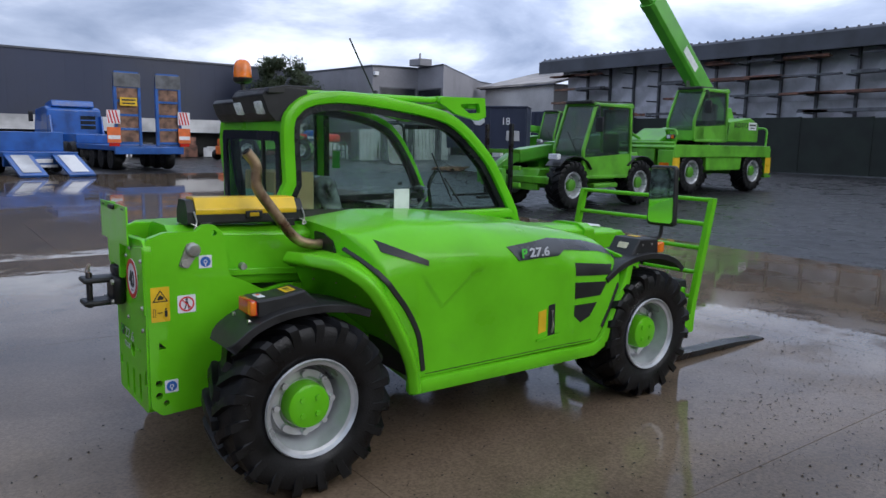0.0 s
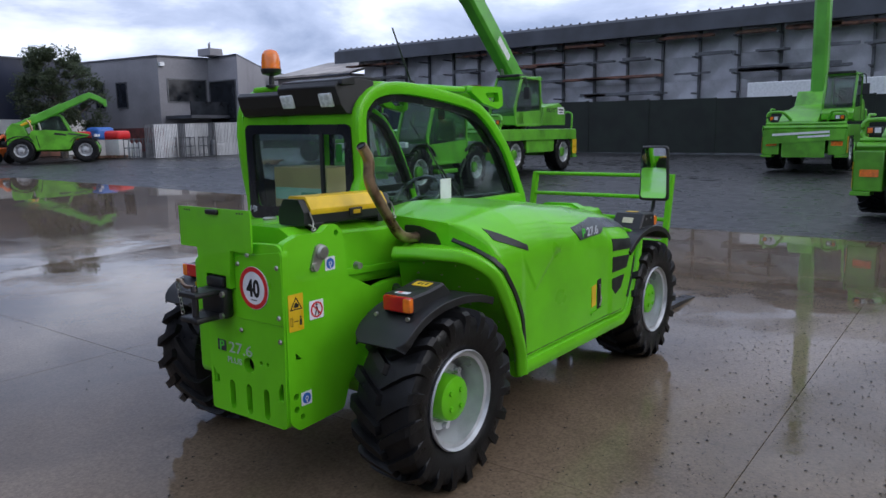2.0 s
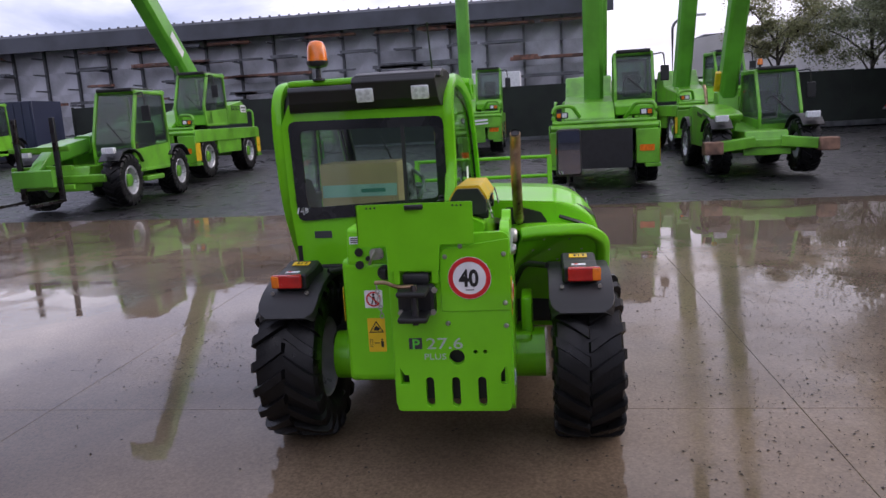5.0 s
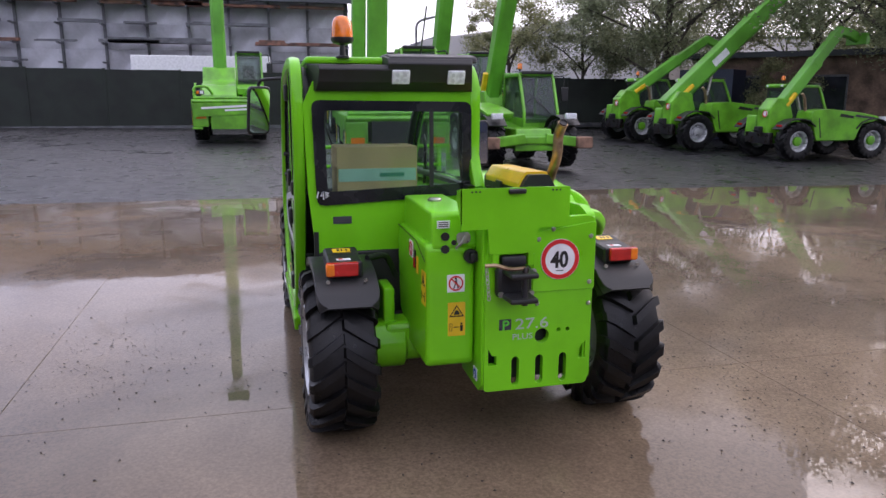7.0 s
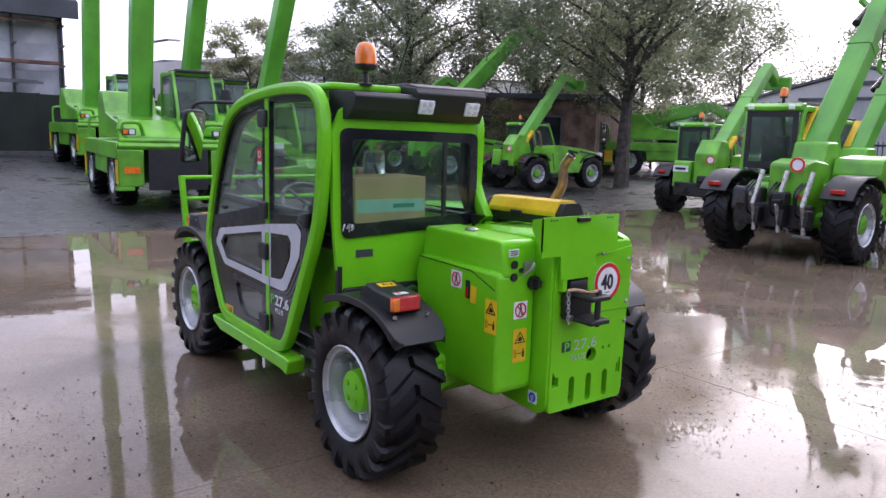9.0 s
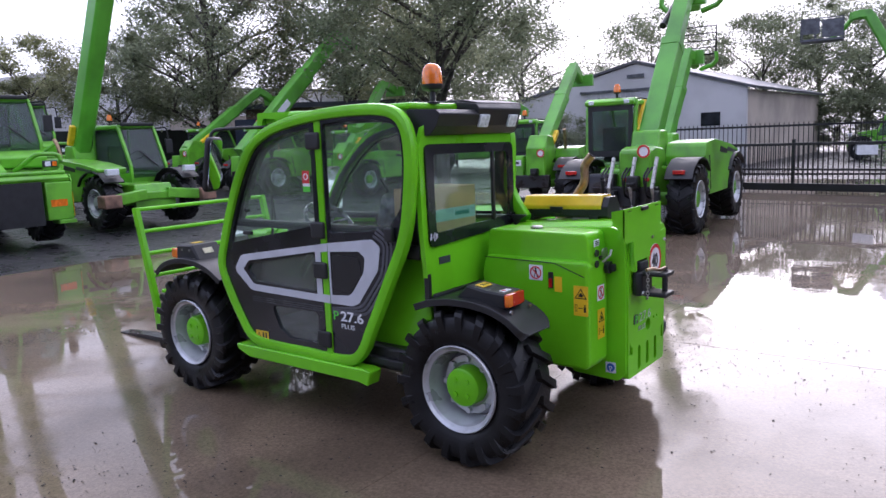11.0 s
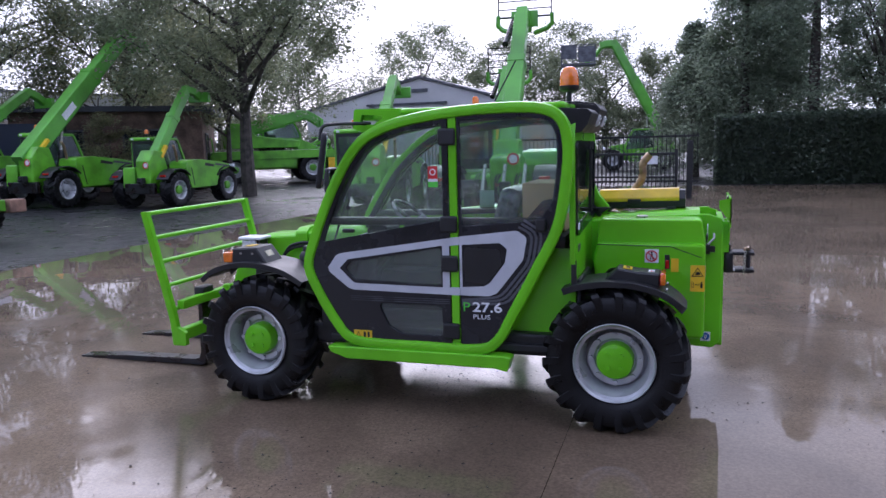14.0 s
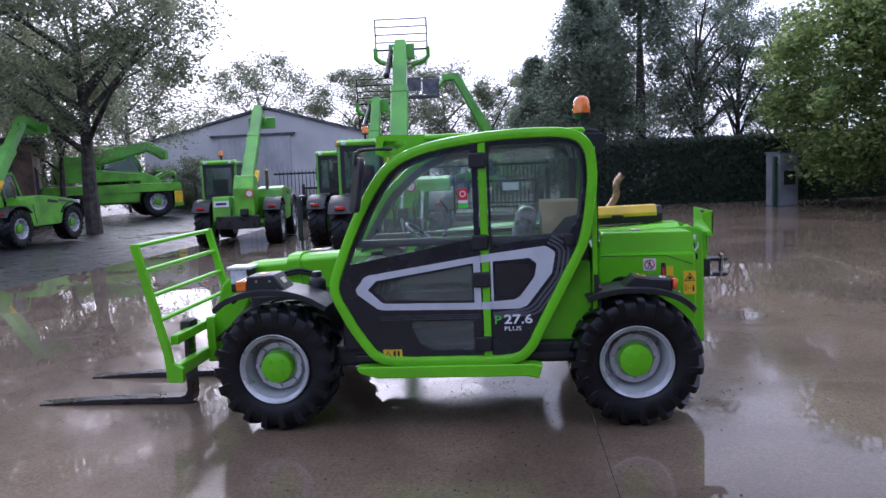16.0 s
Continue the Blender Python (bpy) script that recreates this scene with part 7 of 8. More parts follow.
rack_shed = thing("rack_shed", (36, 0, 0), 0, "open-sided storage shed with steel racks under a dark overhanging roof", "shed")
RY0, RY1 = -4.0, 34.6
part("back_wall", box(3.5, 3.7, RY0, RY1, 0, 6.9), GREY_STEEL, rack_shed)
part("gable_board", box(0.5, 0.6, RY0, RY1, 6.4, 7.02), GREY_STEEL, rack_shed)
part("roof", plate([(-1.3, 6.55), (-1.3, 7.3), (-0.9, 7.5), (6, 7.8), (6, 7.5), (0.0, 6.95)], "y", RY0 - 0.6, RY1 + 0.6, bev=0.02), ROOF_DARK, rack_shed)
part("fascia", box(-1.34, -1.27, RY0 - 0.6, RY1 + 0.6, 6.50, 7.32), ROOF_DARK, rack_shed)
part("end_wall", box(0.2, 3.6, RY0 - 0.15, RY0, 0, 7.2), GREY_STEEL, rack_shed)
random.seed(11)
panel_mesh = to_mesh(box(-0.04, 0.04, -0.995, 0.995, -0.632, 0.632, 0.004, 1), "wall_panel", RACK_WALL, 60)
bay = RY0 + 1.0
while bay < RY1:
    for k in range(5):
        pn = part("wall_panel", panel_mesh, None, rack_shed)
        pn.location = (0.45 + random.uniform(-0.02, 0.02), bay, 0.95 + 1.27 * k)
    part("rack_post", box(0.2, 0.38, bay - 1.06, bay - 0.94, 0, 6.9), GREY_STEEL, rack_shed)
    for lvl in range(6):
        part("rack_arm", box(-0.85, 0.4, bay - 1.05, bay - 0.95, 1.55 + 0.92 * lvl, 1.63 + 0.92 * lvl), GREY_STEEL, rack_shed)
    bay += 2.0
# steel sections lying on the rack arms
bay = RY0 + 0.5
while bay < RY1 - 2:
    for lvl in range(6):
        if random.random() < 0.8:
            n, ln = random.randint(2, 6), random.choice((1.3, 1.8, 2.4, 2.8, 4.6))
            y0 = bay + random.uniform(-0.6, 0.9)
            z0 = 1.64 + 0.92 * lvl
            steel = random.choice((RUST, RUST, RUST_WOOD, GREY_STEEL, GREY_STEEL))
            for q in range(n):
                w, off = random.uniform(0.05, 0.14), random.uniform(-0.3, 0.3)
                part("beam", box(-0.85 + 0.17 * (q % 5), -0.85 + 0.17 * (q % 5) + w, y0 + off, min(y0 + off + ln, RY1), z0 + 0.11 * (q // 5), z0 + 0.11 * (q // 5) + random.uniform(0.05, 0.16)), steel, rack_shed)
    bay += 3.0
tagged(part("roof_edge_clip", join(*[box(-0.96, -0.84, y, y + 0.08, 7.49, 7.57) for y in np.arange(RY0, RY1 + 0.5, 0.55).tolist()]), ROOF_DARK, rack_shed), kind="stuff")

trailer = thing("box_trailer", (31.2, 3.2, 0.35), 0, "white box trailer standing behind the fence", "trailer")
part("body", box(-0.1, 2.2, -3.05, 3.0, 1.2, 3.25, 0.04), WHITE, trailer)
part("chassis", box(0.2, 2.0, -2.8, 2.8, 0.9, 1.2), BLACK, trailer)
for ty in (-2.0, 1.6, 2.3):
    part("wheel", lathe([(0, -0.15), (0.45, -0.15), (0.48, 0), (0.45, 0.15), (0, 0.15)], (0.3, ty, 0.48), "x", 18), RUBBER, trailer)
    part("wheel", lathe([(0, -0.15), (0.45, -0.15), (0.48, 0), (0.45, 0.15), (0, 0.15)], (1.9, ty, 0.48), "x", 18), RUBBER, trailer)

# ---------------------------------------------------------------- long dark shed, office, white building
long_shed = thing("long_shed", (0, 0, 0), 0, "long dark-clad shed with a pale plinth and open base", "shed")
A, B2 = Vector((-22, 40.5, 0)), Vector((21, 44.0, 0))
dvec = (B2 - A).normalized()
nrm = Vector((dvec.y, -dvec.x, 0))


def wall_run(name, mat, parent, a, b, z0, z1, out=0.0, depth=0.3):
    d = (b - a).normalized()
    n = Vector((d.y, -d.x, 0))
    p = [a + n * out, b + n * out, b + n * (out - depth), a + n * (out - depth)]
    return part(name, plate([(v.x, v.y) for v in p], "z", z0, z1), mat, parent)


wall_run("cladding", DARK_CLAD, long_shed, A, B2, 2.75, 6.25, 0.0, 12)
for k in range(44):
    a = A + dvec * (k * 0.98)
    wall_run("cladding_rib", DARK_CLAD, long_shed, a, a + dvec * 0.03, 2.75, 6.22, 0.008, 0.02)
wall_run("roof_edge", ROOF_DARK, long_shed, A, B2, 6.25, 6.36, 0.08, 12.2)
wall_run("plinth_band", PALE_PANEL, long_shed, A, B2, 1.95, 2.75, 0.02, 0.3)
# set-back black sheet stands in for the shade inside the open base
wall_run("base_shade_sheet", BLACK, long_shed, A, B2, 0.3, 1.95, -1.5, 0.2)
for k in range(12):
    a = A + dvec * (1 + 3.7 * k)
    wall_run("column", GREY_STEEL, long_shed, a, a + dvec * 0.2, 0.3, 1.95, 0.0, 0.2)
# goods and plants in the open base of the shed
random.seed(5)
for k in range(16):
    c = A + dvec * (20 + 1.45 * k + random.uniform(-0.3, 0.3)) + nrm * random.uniform(-0.6, 0.8)
    h = random.uniform(0.6, 1.4)
    w = random.uniform(0.35, 0.7)
    z = gz(c.x, c.y)
    goods = thing("stacked_goods", (c.x, c.y, z), random.uniform(-20, 20), "stacked building goods in front of the long shed", "goods", "goods by the shed")
    mat = (GREY_STEEL, BLACK, RUST, PALE_PANEL)[k % 4]
    part("lower_crate", box(-w, w, -0.4, 0.4, 0, h * 0.6, 0.04), mat, goods)
    part("upper_crate", box(-w * 0.7, w * 0.9, -0.3, 0.35, h * 0.6, h, 0.04), mat, goods)
    part("board", box(-w, -w * 0.5, -0.45, -0.402, 0, h * 0.9, 0.01), mat, goods)
small_loader = thing("orange_loader", (12.7, 37.6, gz(12.7, 37.6)), 20, "small orange loader parked beside the shed", "loader")
part("body", join(box(-0.6, 0.5, -0.4, 0.4, 0.3, 0.8, 0.08), box(-0.5, 0.0, -0.35, 0.35, 0.8, 1.2, 0.1)), ORANGE, small_loader)
part("arm", tube(smooth_path([(0.0, 0, 1.0), (0.6, 0, 1.45), (1.1, 0, 0.8)], 0.2, 4), 0.08, 8), ORANGE, small_loader)
for x in (-0.4, 0.4):
    for s in (-0.45, 0.45):
        part("tyre", lathe([(0, -0.12), (0.28, -0.12), (0.32, 0), (0.28, 0.12), (0, 0.12)], (x, s, 0.3), "y", 16), RUBBER, small_loader)

office = thing("office_building", (0, 0, 0), 0, "grey two-storey flat-roofed office with dark windows", "building")
OZ = 6.75
o_pts = [(23.3, 52.0), (24.5, 41.2), (27.9, 40.6), (27.6, 37.1), (38.5, 46.5), (50.0, 52.0), (50, 58), (24, 58)]
part("wall", plate(o_pts, "z", 0.3, OZ), OFFICE, office)
part("parapet", plate([(x + (0.05 if x > 45 else -0.06), y - 0.06) for x, y in o_pts], "z", OZ, OZ + 0.10), ROOF_DARK, office)
part("chimney", join(box(26.9, 27.9, 38.9, 40.2, OZ + 0.1, OZ + 0.55), tube([(27.2, 39.3, OZ + 0.5), (27.2, 39.3, OZ + 0.95)], 0.05, 6), tube([(27.5, 39.8, OZ + 0.5), (27.5, 39.8, OZ + 0.95)], 0.05, 6)), OFFICE, office)


def window_on(parent, a, b, u0, u1, z0, z1, name="window"):
    """A framed dark window on the wall that runs from a to b, between u0 and u1 metres along it."""
    a, b = Vector((*a, 0)), Vector((*b, 0))
    d = (b - a).normalized()
    w = wall_run(name, WINDOW_DARK, parent, a + d * u0, a + d * u1, z0, z1, 0.03, 0.06)
    for z in (z0 - 0.08, z1):
        wall_run("window_frame", GREY_STEEL, w, a + d * (u0 - 0.06), a + d * (u1 + 0.06), z, z + 0.08, 0.06, 0.08)
    for u in (u0 - 0.07, u1):
        wall_run("window_frame", GREY_STEEL, w, a + d * u, a + d * (u + 0.07), z0, z1, 0.06, 0.08)
    return w


window_on(office, (23.3, 52.0), (24.5, 41.2), 4.3, 5.2, 3.6, 5.2)
window_on(office, (23.3, 52.0), (24.5, 41.2), 6.6, 7.6, 3.6, 5.2)
window_on(office, (24.5, 41.2), (27.9, 40.6), 0.6, 3.2, 3.9, 5.3)
window_on(office, (27.9, 40.6), (27.6, 37.1), 0.2, 3.2, 1.2, 5.2)
part("balcony", box(24.7, 27.8, 38.2, 41.0, 2.75, 2.95), ROOF_DARK, office)
part("balcony_rail", box(24.7, 27.8, 38.2, 38.28, 2.95, 3.8), WINDOW_DARK, office)
part("red_brick_plinth", plate([(23.1, 50.0), (24.2, 40.9), (24.5, 41.0), (23.4, 50.0)], "z", 0.3, 2.2), material("dark_red_brick", (0.16, 0.05, 0.045), 0.8, vary=0.2, scale=2, spot=0.3), office)
part("lamp", box(24.55, 24.85, 40.95, 41.2, 6.15, 6.4), WHITE, office)

white_bld = thing("white_building", (0, 0, 0), 0, "low white building with a shallow pitched roof", "building")
part("wall", plate([(37.3, 44.3), (36.9, 35.9), (44.5, 35.9), (44.5, 44.3)], "z", 0.3, 6.05), WHITE_WALL, white_bld)
part("roof", moved(plate([(-0.3, 6.0), (6.4, 7.6), (6.4, 7.75), (-0.3, 6.16)], "y", 35.5, 44.7), Matrix.Translation((37.0, 0, 0))), material("pale_roof_sheet", (0.42, 0.38, 0.34), 0.6, vary=0.2, scale=0.6), white_bld)
part("gutter", tube([(36.95, 44.5, 5.98), (36.65, 35.6, 5.98)], 0.08, 6), ROOF_DARK, white_bld)
part("roof_box", box(41.5, 44.0, 37, 42, 7.0, 8.3), WHITE_WALL, white_bld)

# dark skip lorry body, steel fence panels and crates before the office
tipper = thing("tipper_body", (19.4, 22.3, gz(19.4, 22.3)), 42, "dark steel tipper body with pale badge and white fleet number", "container")
part("body", plate(fillet([(-1.75, 0.95), (1.45, 0.95), (1.5, 2.75), (-1.75, 2.75)], 0.04), "x", -1.0, 1.0, bev=0.02), DARK_CLAD, tipper)
part("tail_gate", plate(fillet([(1.45, 0.95), (1.85, 0.95), (1.9, 2.05), (1.5, 2.05)], 0.03), "x", -0.95, 0.95, bev=0.02), DARK_CLAD, tipper)
part("top_rail", box(-1.04, 1.04, -1.77, 1.52, 2.75, 2.83, 0.02), DARK_CLAD, tipper)
for r in range(5):
    part("rib", box(-1.045, -1.0, -1.7 + r * 0.78, -1.63 + r * 0.78, 1.0, 2.72), DARK_CLAD, tipper)
part("badge", moved(plate(fillet([(-0.32, -0.08), (-0.1, -0.24), (0.12, -0.2), (0.30, 0.02), (0.22, 0.2), (-0.05, 0.26), (-0.26, 0.18)], 0.05), "x", 0, 0.01), Matrix.Translation((-1.058, 0.42, 2.2))), SILVER_FILM, tipper)
part("numerals", words("18", 0.44, facing((-1.05, -0.62, 2.02), "-x"), 0.004, "LEFT", 0.9), WHITE, tipper)
for ty in (0.95, -1.15):
    part("hatch_sheet", plate(fillet([(ty - 0.30, 1.30), (ty + 0.30, 1.32), (ty + 0.28, 1.75), (ty - 0.28, 1.75)], 0.03), "x", -1.062, -1.05), PALE_PANEL, tipper)
part("frame", box(-0.8, 0.8, -1.75, 1.7, 0.62, 0.95), BLACK, tipper)
for ty in (-1.25, -0.35):
    for tx in (-0.85, 0.85):
        part("wheel", lathe([(0, -0.16), (0.42, -0.16), (0.47, 0), (0.42, 0.16), (0, 0.16)], (tx, ty, 0.47), "x", 18), RUBBER, tipper)
scrap = thing("timber_pile", (17.6, 22.9, gz(17.6, 22.9)), 30, "low heap of wet brown timber beside the tipper", "timber")
random.seed(8)
for q in range(9):
    part("plank", moved(box(-0.9, 0.9, -0.08, 0.08, 0, 0.07, 0.01, 1), Matrix.Translation((random.uniform(-0.2, 0.2), -0.5 + 0.25 * (q % 5), 0.075 * (q // 5))) @ pose(0, 0, 0, 0, 0, random.uniform(-12, 12))), RUST_WOOD, scrap)
dark_box = thing("dark_container", (28.0, 25.0, gz(28.0, 25.0)), 4, "dark blue steel container standing by the racks", "container")
part("body", box(-1.2, 1.2, -2.4, 2.4, 0.1, 2.75, 0.03), DARK_CLAD, dark_box)
for r in range(12):
    part("rib", box(-1.235, -1.2, -2.3 + r * 0.4, -2.15 + r * 0.4, 0.2, 2.65), DARK_CLAD, dark_box)
part("base_rail", box(-1.22, 1.22, -2.42, 2.42, 0.0, 0.1), BLACK, dark_box)
random.seed(3)
steel_fence = thing("steel_fence", (0, 0, 0), 0, "weathered grey corrugated steel fence panels", "fence", kind="structure")
for k in range(14):
    u = k / 13
    c = Vector((18.2 + 4.6 * u, 32.6 - 2.2 * u, 0))
    part("sheet", moved(join(*[box(-0.24 + 0.08 * q, -0.19 + 0.08 * q, -0.015, 0.015 + 0.02 * (q % 2), 0.0, 1.75) for q in range(6)]), Matrix.Translation((c.x, c.y, gz(c.x, c.y))) @ pose(0, 0, 0, 0, 0, -26)), PALE_PANEL if k % 4 else GREY_STEEL, steel_fence)
for k, (cx, cy, mt) in enumerate(((17.4, 36.0, BLUE), (17.9, 35.3, RED), (17.0, 36.6, RED))):
    cz = gz(cx, cy)
    pal = thing("covered_pallet", (cx, cy, cz), 20 * k, "pallet of goods under red and blue tarpaulin", "pallet", "covered pallets")
    part("pallet", join(*[box(-0.5, 0.5, -0.55 + 0.22 * q, -0.43 + 0.22 * q, 0, 0.14) for q in range(6)]), RUST_WOOD, pal)
    part("crate", box(-0.45, 0.45, -0.5, 0.5, 0.14, 1.0 + 0.2 * (k == 0), 0.03), WHITE_WALL, pal)
    part("tarpaulin", soften(box(-0.52, 0.52, -0.58, 0.58, 0.95, 1.45 + 0.2 * (k == 0)), 0.18, 4), mt, pal)
for k in range(5):
    cx, cy = 17.9 + 0.75 * k, 33.6 - 0.55 * k
    gc = thing("gas_cage", (cx, cy, gz(cx, cy)), -57, "grey steel stillage with upright cylinders", "stillage", "stillages by the office")
    for x in (-0.4, -0.13, 0.13, 0.4):
        for y in (-0.35, 0.35):
            part("cage_bar", tube([(x, y, 0), (x, y, 1.05)], 0.025, 5), GREY_STEEL, gc)
    for y in (-0.35, 0.35):
        for z in (0.1, 0.55, 1.0):
            part("cage_rail", tube([(-0.42, y, z), (0.42, y, z)], 0.02, 5), GREY_STEEL, gc)
    for q in range(3):
        part("cylinder", lathe([(0, 0.05), (0.12, 0.05), (0.12, 0.75), (0.05, 0.85), (0, 0.85)], (-0.26 + 0.26 * q, 0, 0), "z", 10), (PALE_PANEL, GREY_STEEL, RUST)[k % 3], gc)

# ---------------------------------------------------------------- blue low-loader and lorry
lorry = thing("low_loader", (5.35, 27.3, gz(5.35, 27.3)), 95, "blue low-loader trailer with raised timber ramps and warning boards", "trailer")
lorry.scale, lorry.location.x = (1.0, 1.12, 1.05), 5.62
part("deck", join(box(0.0, 8.5, -1.2, 1.2, 0.75, 0.95, 0.02), box(5.5, 9.5, -1.1, 1.1, 0.95, 1.35, 0.03)), TRUCK_BLUE, lorry)
for s in (0.72, -0.72):
    rmp = part("ramp", join(box(-0.12, 0.02, s - 0.46, s - 0.36, 0.95, 3.55, 0.01), box(-0.12, 0.02, s + 0.36, s + 0.46, 0.95, 3.55, 0.01), *[box(-0.11, 0.01, s - 0.4, s + 0.4, 1.0 + 0.52 * q, 1.08 + 0.52 * q) for q in range(6)]), TRUCK_BLUE, lorry)
    for q in range(5):
        part("ramp_board", box(-0.07, -0.02, s - 0.36, s + 0.36, 1.085 + 0.52 * q, 1.515 + 0.52 * q, 0.004, 1), RUST_WOOD, rmp)
    part("ramp_lip", box(-0.13, 0.03, s - 0.46, s + 0.46, 3.1, 3.62, 0.02), GREY_STEEL, rmp)
    hb = part("hazard_board", box(-0.20, -0.17, s + (0.30 if s > 0 else -0.75), s + (0.75 if s > 0 else -0.30), 1.75, 2.25), WHITE, lorry)
    b0 = s + (0.30 if s > 0 else -0.75)
    for q in range(4):
        y0 = b0 + 0.02 + 0.11 * q
        part("red_stripe", plate([(y0, 1.76), (y0 + 0.055, 1.76), (min(y0 + 0.16, b0 + 0.45), 2.24), (min(y0 + 0.105, b0 + 0.45), 2.24)], "x", -0.204, -0.2), RED, hb)
    part("lamp_board", box(-0.20, -0.16, b0, b0 + 0.45, 1.05, 1.62), ORANGE, lorry)
    part("plate_bar", box(-0.208, -0.202, b0 + 0.02, b0 + 0.43, 1.18, 1.32), WHITE, lorry)
    part("lamp", box(-0.21, -0.16, b0 + 0.05, b0 + 0.40, 0.92, 1.04), RED_LENS, lorry)
part("sign_board", box(-0.20, -0.16, 0.42, 1.0, 2.42, 2.72), YELLOW, lorry)
part("sign_bar", box(-0.205, -0.2, 0.47, 0.95, 2.60, 2.66), INK, lorry)
part("sign_bar", box(-0.205, -0.2, 0.5, 0.92, 2.48, 2.53), INK, lorry)
part("rear_beam", box(-0.16, 0.0, -1.22, 1.22, 0.62, 0.90, 0.02), TRUCK_BLUE, lorry)
for ax in (0.9, 2.1, 3.3):
    for s in (-0.95, 0.95):
        part("wheel", lathe([(0, -0.17), (0.38, -0.17), (0.43, -0.1), (0.43, 0.1), (0.38, 0.17), (0, 0.17)], (ax, s, 0.43), "y", 20), RUBBER, lorry)
tractor = thing("lorry_tractor", (4.3, 36.4, gz(4.3, 36.4)), 97, "blue lorry cab with sleeper and side fairing", "lorry")
part("cab", plate(fillet([(-0.9, 0.9), (1.2, 0.7), (1.25, 1.7), (0.95, 2.5), (-0.5, 2.62), (-0.9, 2.5)], 0.12), "y", -1.22, 1.22, bev=0.06, seg=3), TRUCK_BLUE, tractor)
part("side_glass", plate([(0.2, 1.65), (0.95, 1.65), (0.8, 2.2), (0.2, 2.25)], "y", -1.235, -1.22), WINDOW_DARK, tractor)
part("chassis", box(-4.2, 1.0, -0.45, 0.45, 0.6, 0.9), BLACK, tractor)
part("fairing", box(-3.0, -1.1, -1.2, -1.1, 0.55, 1.2, 0.03), TRUCK_BLUE, tractor)
for q in range(6):
    part("cab_rib", box(-0.93, -0.9, -1.0, 1.0, 1.05 + 0.23 * q, 1.10 + 0.23 * q), TRUCK_BLUE, tractor)
for ax in (0.4, -2.6, -3.7):
    for s in (-1.0, 1.0):
        part("wheel", lathe([(0, -0.16), (0.45, -0.16), (0.5, -0.1), (0.5, 0.1), (0.45, 0.16), (0, 0.16)], (ax, s, 0.5), "y", 20), RUBBER, tractor)
part("rear_window", box(-0.925, -0.902, -0.95, -0.25, 1.55, 2.25, 0.02), WINDOW_DARK, tractor)
part("roof_spoiler", plate(fillet([(-0.8, 2.60), (0.6, 2.55), (0.2, 2.78), (-0.7, 2.92)], 0.06), "y", -0.95, 0.95, bev=0.05, seg=2), TRUCK_BLUE, tractor)
part("side_fairing", plate(fillet([(-1.5, 0.7), (-0.9, 0.7), (-0.9, 2.2), (-1.15, 2.2)], 0.05), "y", -1.20, -1.12, bev=0.01), TRUCK_BLUE, tractor)
part("side_fairing", plate(fillet([(-1.5, 0.7), (-0.9, 0.7), (-0.9, 2.2), (-1.15, 2.2)], 0.05), "y", 1.12, 1.20, bev=0.01), TRUCK_BLUE, tractor)
part("fuel_tank", lathe([(0, -2.6), (0.30, -2.6), (0.32, -2.55), (0.32, -1.35), (0.30, -1.30), (0, -1.30)], (0, -0.85, 0.75), "x", 16), GREY_STEEL, tractor)
part("mirror", box(1.0, 1.1, -1.5, -1.3, 1.9, 2.4, 0.02), BLACK, tractor)
part("mirror", box(1.0, 1.1, 1.3, 1.5, 1.9, 2.4, 0.02), BLACK, tractor)
ramp_truck = thing("car_transporter", (1.65, 23.7, gz(1.65, 23.7)), 97, "blue recovery trailer with lowered ramps", "trailer")
part("deck", join(box(1.6, 6.5, -1.2, 1.2, 0.62, 0.80, 0.02), box(3.2, 3.5, -1.2, 1.2, 0.8, 1.5, 0.02), box(3.4, 6.5, -1.1, 1.1, 0.8, 1.1, 0.02)), TRUCK_BLUE, ramp_truck)
for s in (0.75, -0.75):
    rp = part("ramp", sweep([(-0.25, s, 0.05), (1.7, s, 0.72)], rect_profile(0.85, 0.07, 0.01)), TRUCK_BLUE, ramp_truck)
    part("ramp_plate", sweep([(-0.05, s, 0.17), (1.45, s, 0.69)], rect_profile(0.55, 0.02, 0.004)), PALE_PANEL, rp)
part("number_bar", box(1.58, 1.6, -0.35, 0.35, 0.42, 0.56), WHITE, ramp_truck)
part("lettering_bar", box(1.585, 1.6, -0.5, 0.5, 0.26, 0.36), WHITE, ramp_truck)
part("rear_beam", box(1.6, 1.75, -1.2, 1.2, 0.3, 0.62, 0.02), TRUCK_BLUE, ramp_truck)
for ax in (3.4, 4.6):
    for s in (-0.95, 0.95):
        part("wheel", lathe([(0, -0.14), (0.34, -0.14), (0.37, 0), (0.34, 0.14), (0, 0.14)], (ax, s, 0.37), "y", 18), RUBBER, ramp_truck)

# ---------------------------------------------------------------- grey shed, gate, brick house, white hall
shed = thing("grey_shed", (0, 0, 0), 0, "light grey gabled shed with a wide sliding door", "shed")
GX0, GX1, GY = 7.3, 20.7, -36.0
gzs = -0.1
part("gable_wall", plate([(GX0, gzs - 0.2), (GX1, gzs - 0.2), (GX1, 3.82), ((GX0 + GX1) / 2 - 0.75, 5.45), (GX0, 3.82)], "y", GY - 0.25, GY, bev=0.01), SHED_GREY, shed)
part("side_wall", box(GX0, GX0 + 0.2, GY - 18, GY - 0.25, gzs - 0.2, 3.7), BEIGE, shed)
part("side_wall", box(GX1 - 0.2, GX1, GY - 18, GY - 0.25, gzs - 0.2, 3.7), SHED_GREY, shed)
